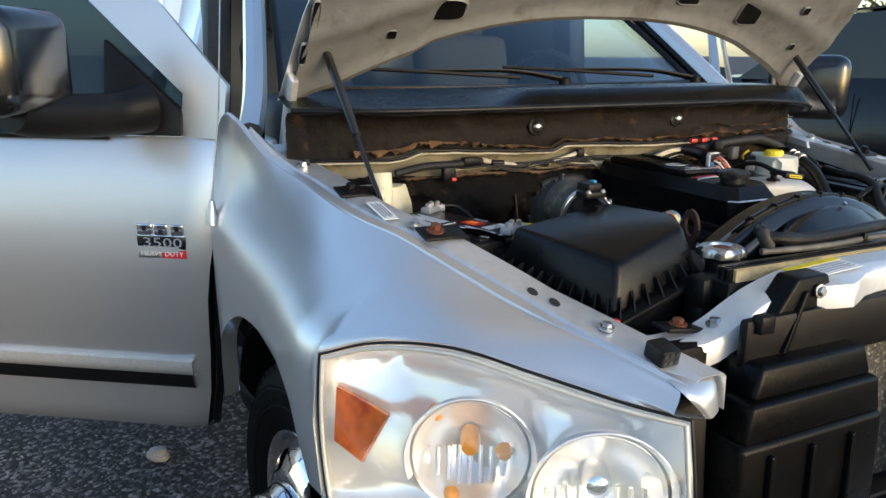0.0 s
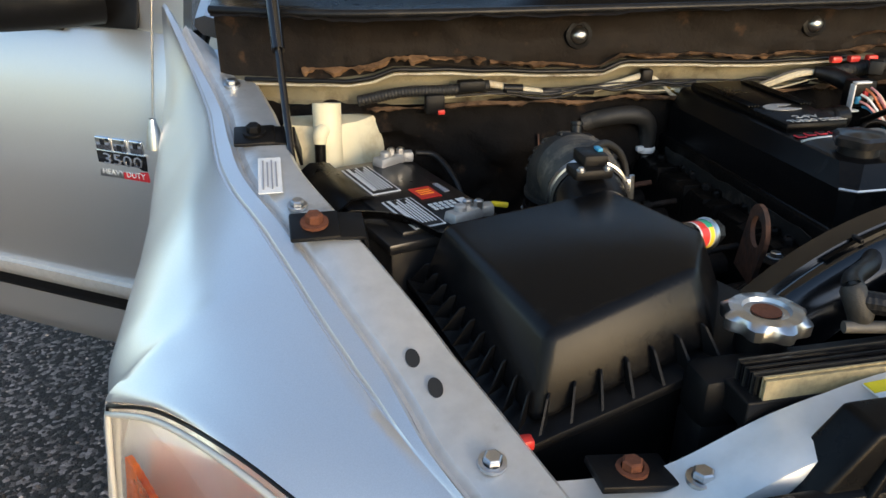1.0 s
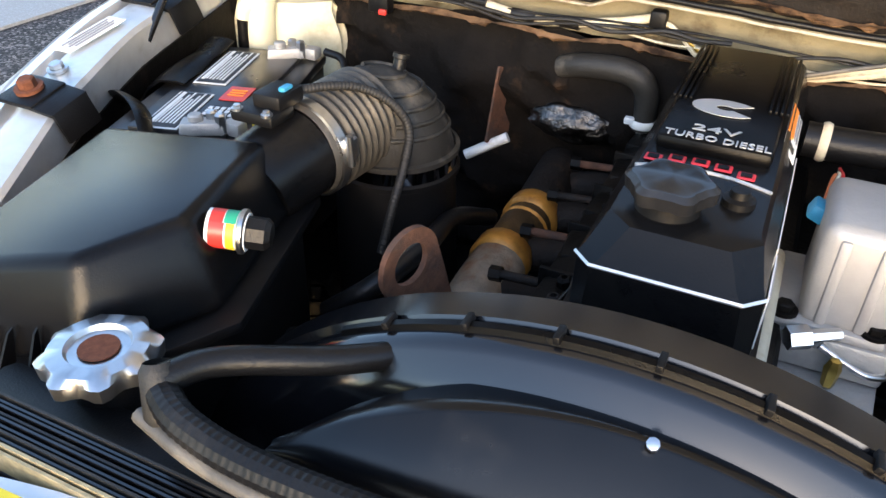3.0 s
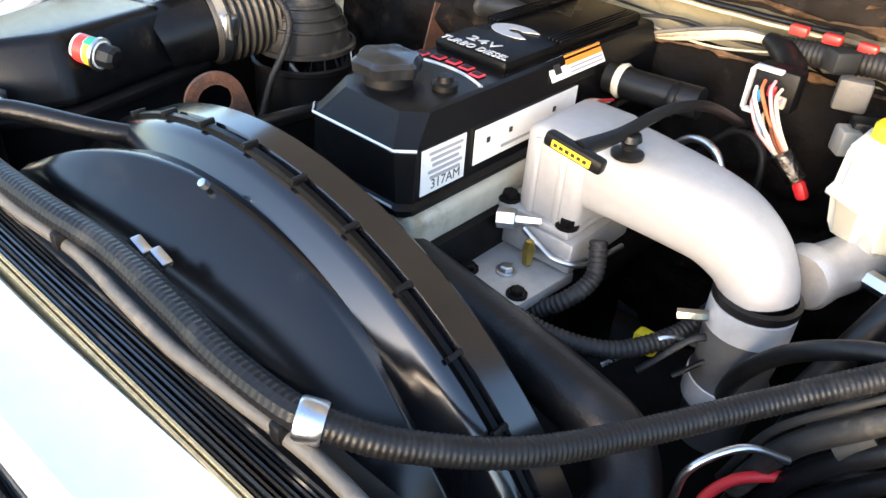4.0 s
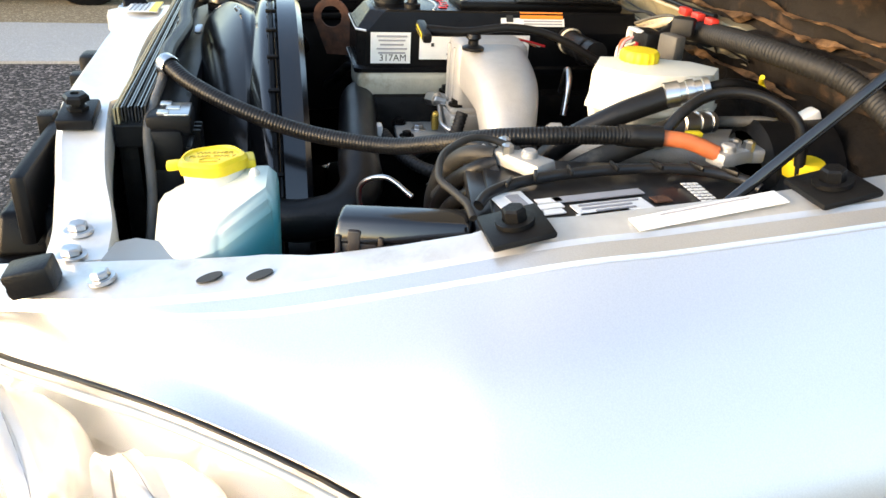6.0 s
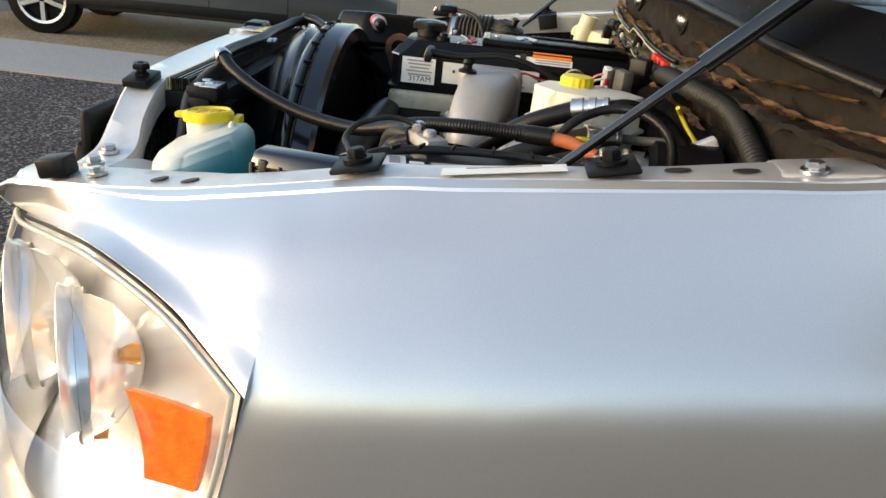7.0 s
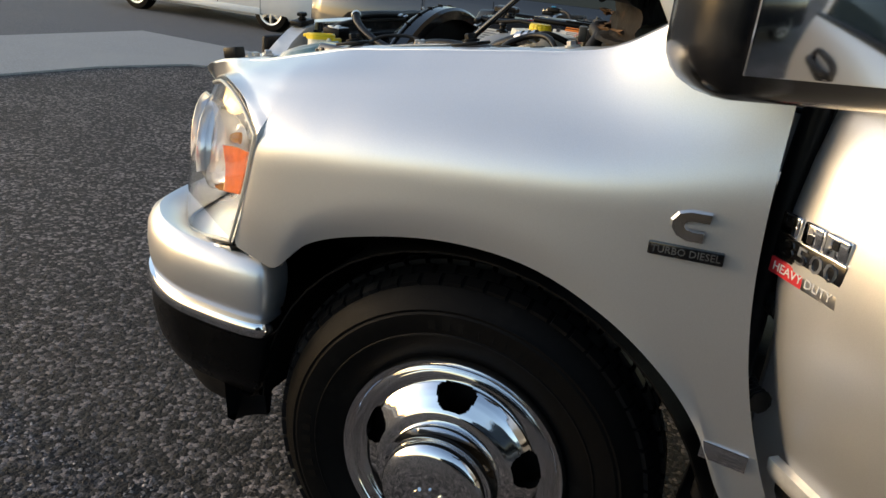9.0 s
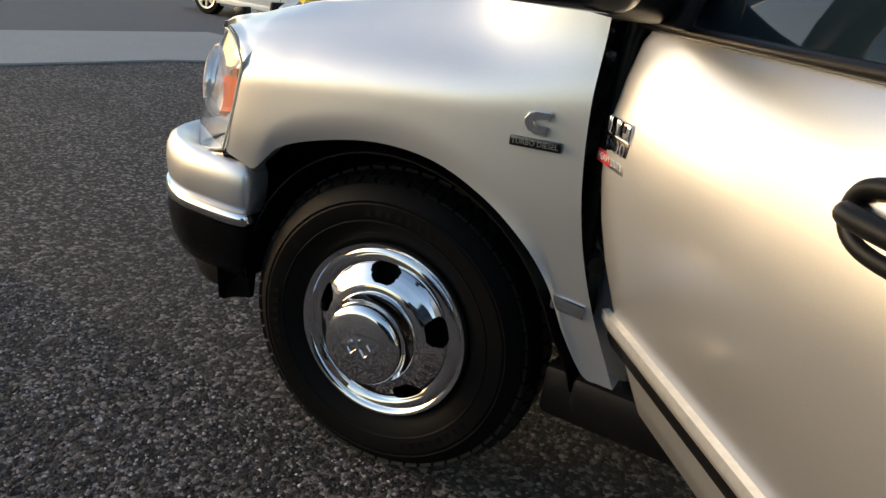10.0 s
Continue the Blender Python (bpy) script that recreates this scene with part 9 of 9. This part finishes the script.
# ---- parked vehicles ----
def car(name, label, c, heading, L, W, H, belt, material, kind):
    """A parked car facing its own -y."""
    ob = thing(name, label, "car", at=(0, 0, 0))
    m = Matrix.Translation((c[0], c[1], 0)) @ Matrix.Rotation(radians(heading), 4, "Z")
    f = lambda x, y, z: m @ V(x, y, z)  # noqa: E731
    suv = kind == "suv"
    lo = 0.30 if suv else 0.20
    # body side profile stations: y, half width, belt height
    st = [(-0.5 * L, 0.36 * W, 0.62 * belt), (-0.485 * L, 0.43 * W, 0.80 * belt), (-0.44 * L, 0.48 * W, 0.90 * belt), (-0.25 * L, 0.5 * W, 0.97 * belt), (0.1 * L, 0.5 * W, belt), (0.35 * L, 0.5 * W, belt), (0.46 * L, 0.47 * W, 0.98 * belt), (0.5 * L, 0.40 * W, 0.85 * belt)]
    bm = bmesh.new()
    rows = []
    for y, w, b in st:
        rows.append([f(w * x, y, lo + (b - lo) * z) for x, z in ((-0.9, 0), (-1, 0.12), (-1.0, 0.55), (-0.97, 0.85), (-0.86, 1.0), (0, 1.03), (0.86, 1.0), (0.97, 0.85), (1.0, 0.55), (1, 0.12), (0.9, 0))])
    vs = grid(bm, rows)
    bm.faces.new(vs[0])
    bm.faces.new(vs[-1][::-1])
    part("body", bm, material, ob, "", 45)
    bm = bmesh.new()
    rf = [(-0.16 * L, 0.46 * W, belt * 0.97), (-0.02 * L, 0.40 * W, H - 0.04), (0.12 * L, 0.39 * W, H), (0.30 * L, 0.39 * W, H - 0.02), (0.47 * L if suv else 0.40 * L, 0.40 * W, belt + 0.02)]
    rows = [[f(-w, y, belt * 0.97), f(-w * (0.93 if z > belt + 0.1 else 1), y, z - 0.05 * (z > belt + 0.1)), f(0, y, z), f(w * (0.93 if z > belt + 0.1 else 1), y, z - 0.05 * (z > belt + 0.1)), f(w, y, belt * 0.97)] for y, w, z in rf]
    grid(bm, rows)
    part("cabin", bm, GLASSDK, ob, "dark glazed cabin", 40)
    bm = bmesh.new()
    grid(bm, [[f(w * 0.95 * s, y, z + 0.012 - 0.02 * abs(s)) for s in (-1, -0.5, 0, 0.5, 1)] for y, w, z in rf[1:4]])
    part("roof", thicken(bm, 0.02), material, ob, "", 40)
    for sx in (1, -1):
        for y in (-0.31 * L, 0.29 * L):
            wh = new("wheel")
            wh.parent = ob
            R = 0.37 if suv else 0.34
            wm = m @ Matrix.Translation((sx * 0.5 * W - sx * 0.02, y, R)) @ Matrix.Rotation(radians(90 * sx), 4, "Y")
            part("tyre", lathem([(R * 0.66, -0.2), (R * 0.95, -0.2), (R, -0.17), (R, -0.03), (R * 0.95, 0.0), (R * 0.72, 0.01), (R * 0.68, -0.01)], wm, 32), TYRE, wh)
            bm = lathem([(R * 0.70, -0.01), (R * 0.69, 0.005), (R * 0.62, 0.0), (R * 0.60, -0.03)], wm, 32)
            for k in range(5 if suv else 7):
                a = 2 * math.pi * k / (5 if suv else 7)
                hexa(bm, [wm @ V(r * math.cos(a + o), r * math.sin(a + o), -0.03) for r, o in ((R * 0.1, -0.8), (R * 0.63, -0.16), (R * 0.63, 0.16), (R * 0.1, 0.8))], [wm @ V(r * math.cos(a + o), r * math.sin(a + o), -0.002) for r, o in ((R * 0.1, -0.6), (R * 0.63, -0.10), (R * 0.63, 0.10), (R * 0.1, 0.6))])
            part("rim", bm, CHROME_DULL, wh, "alloy spokes", 30)
            part("hub_shadow", lathem([(R * 0.62, -0.06), (0, -0.06)], wm, 24), CAVITY, wh)
    # nose: grille, lamps, lower bumper
    bm = boxm((0, -0.5 * L + 0.02, lo + 0.10), (0.72 * W, 0.10, 0.16), 0.03)
    bmesh.ops.transform(bm, matrix=m, verts=bm.verts)
    part("lower_bumper", bm, BLACK if suv else material, ob, "", 50)
    for k in range(7 if suv else 1):
        x = (k - 3) * 0.085 if suv else 0
        bm = boxm((x, -0.497 * L, belt * 0.72), (0.05 if suv else 0.5, 0.03, 0.13 if suv else 0.07), 0.01)
        bmesh.ops.transform(bm, matrix=m, verts=bm.verts)
        part("grille_slot", bm, CAVITY if suv else BLACK, ob, "dark grille slot")
    for sx in (1, -1):
        bm = boxm((sx * 0.36 * W, -0.478 * L, belt * 0.74), (0.26, 0.10, 0.11), 0.03, Matrix.Rotation(radians(-20 * sx), 4, "Z"))
        bmesh.ops.transform(bm, matrix=m, verts=bm.verts)
        part("headlight", bm, REFL, ob, "bright headlight", 50)
        bm = boxm((sx * 0.33 * W, -0.487 * L, lo + 0.14), (0.16, 0.05, 0.07), 0.02)
        bmesh.ops.transform(bm, matrix=m, verts=bm.verts)
        part("fog_light", bm, CAVITY, ob, "dark fog light recess", 50)
        bm = boxm((sx * 0.502 * W, 0.0, lo + 0.10), (0.015, 0.50 * L, 0.10), 0.005)
        bmesh.ops.transform(bm, matrix=m, verts=bm.verts)
        part("sill", bm, BLACK if suv else material, ob)
        for y in (-0.13 * L, 0.07 * L, 0.25 * L):
            bm = boxm((sx * 0.5 * W, y, lo + 0.4 * (belt - lo) + 0.1), (0.006, 0.008, (belt - lo) * 0.8), 0)
            bmesh.ops.transform(bm, matrix=m, verts=bm.verts)
            part("door_gap", bm, CAVITY, ob)
    return ob


GLASSDK = mat("dark_car_glass", (0.010, 0.012, 0.015), 0.08, 0, 0.1, 5, spec=0.4)
car("parked_suv", "dark grey SUV with alloy wheels parked on the verge", (-7.5, -2.75), 6, 4.6, 1.9, 1.75, 1.08, SUVCAR, "suv")
car("parked_sedan", "white sedan with bright alloy wheels on the road", (-9.0, -8.4), 2, 4.9, 1.85, 1.46, 0.98, WHITECAR, "sedan")
car("parked_black_truck", "glossy black truck with chrome mirror parked alongside", (5.4, 4.0), 180, 5.8, 2.0, 2.0, 1.40, DARKCAR, "suv")


# ---- tree behind the black truck ----
tree = thing("autumn_tree", "tree with yellowing autumn leaves behind the parked truck", "tree")
random.seed(9)
tx, ty = 11.6, 7.9
part("trunk", tubem([(tx, ty, -0.05), (tx + 0.05, ty, 1.2), (tx - 0.05, ty + 0.1, 2.4), (tx, ty, 3.6)], [0.17, 0.14, 0.11, 0.05], 12), BARK, tree, "grey bark trunk", 60)
tips = []
for k in range(16):
    a, z0 = k * 2.4, 1.5 + 0.12 * k
    e = V(tx + math.cos(a) * random.uniform(0.9, 1.7), ty + math.sin(a) * random.uniform(0.9, 1.7), z0 + random.uniform(0.6, 1.5))
    part("limb", tubem([(tx, ty, z0), V(tx, ty, z0).lerp(e, 0.5) + V(0, 0, 0.15), e], [0.05, 0.03, 0.012], 7), BARK, tree, "", 60)
    tips += [e, V(tx, ty, z0).lerp(e, 0.65)]
vs, fs = [], []
for c in tips:
    for q in range(150):
        p = c + V(random.gauss(0, 0.34), random.gauss(0, 0.34), random.gauss(0, 0.28))
        u = V(random.uniform(-1, 1), random.uniform(-1, 1), random.uniform(-1, 1)).normalized() * 0.05
        w = u.orthogonal() * 0.7
        b = len(vs)
        vs += [p - u, p + w * 0.8, p + u, p - w * 0.8]
        fs.append((b, b + 1, b + 2, b + 3))
me = bpy.data.meshes.new("crown")
me.from_pydata([tuple(v) for v in vs], [], fs)
me.materials.append(LEAF)
cr = new("crown", me)
cr.parent = tree
tagged(cr, "crown of small yellowing leaves", kind="stuff")
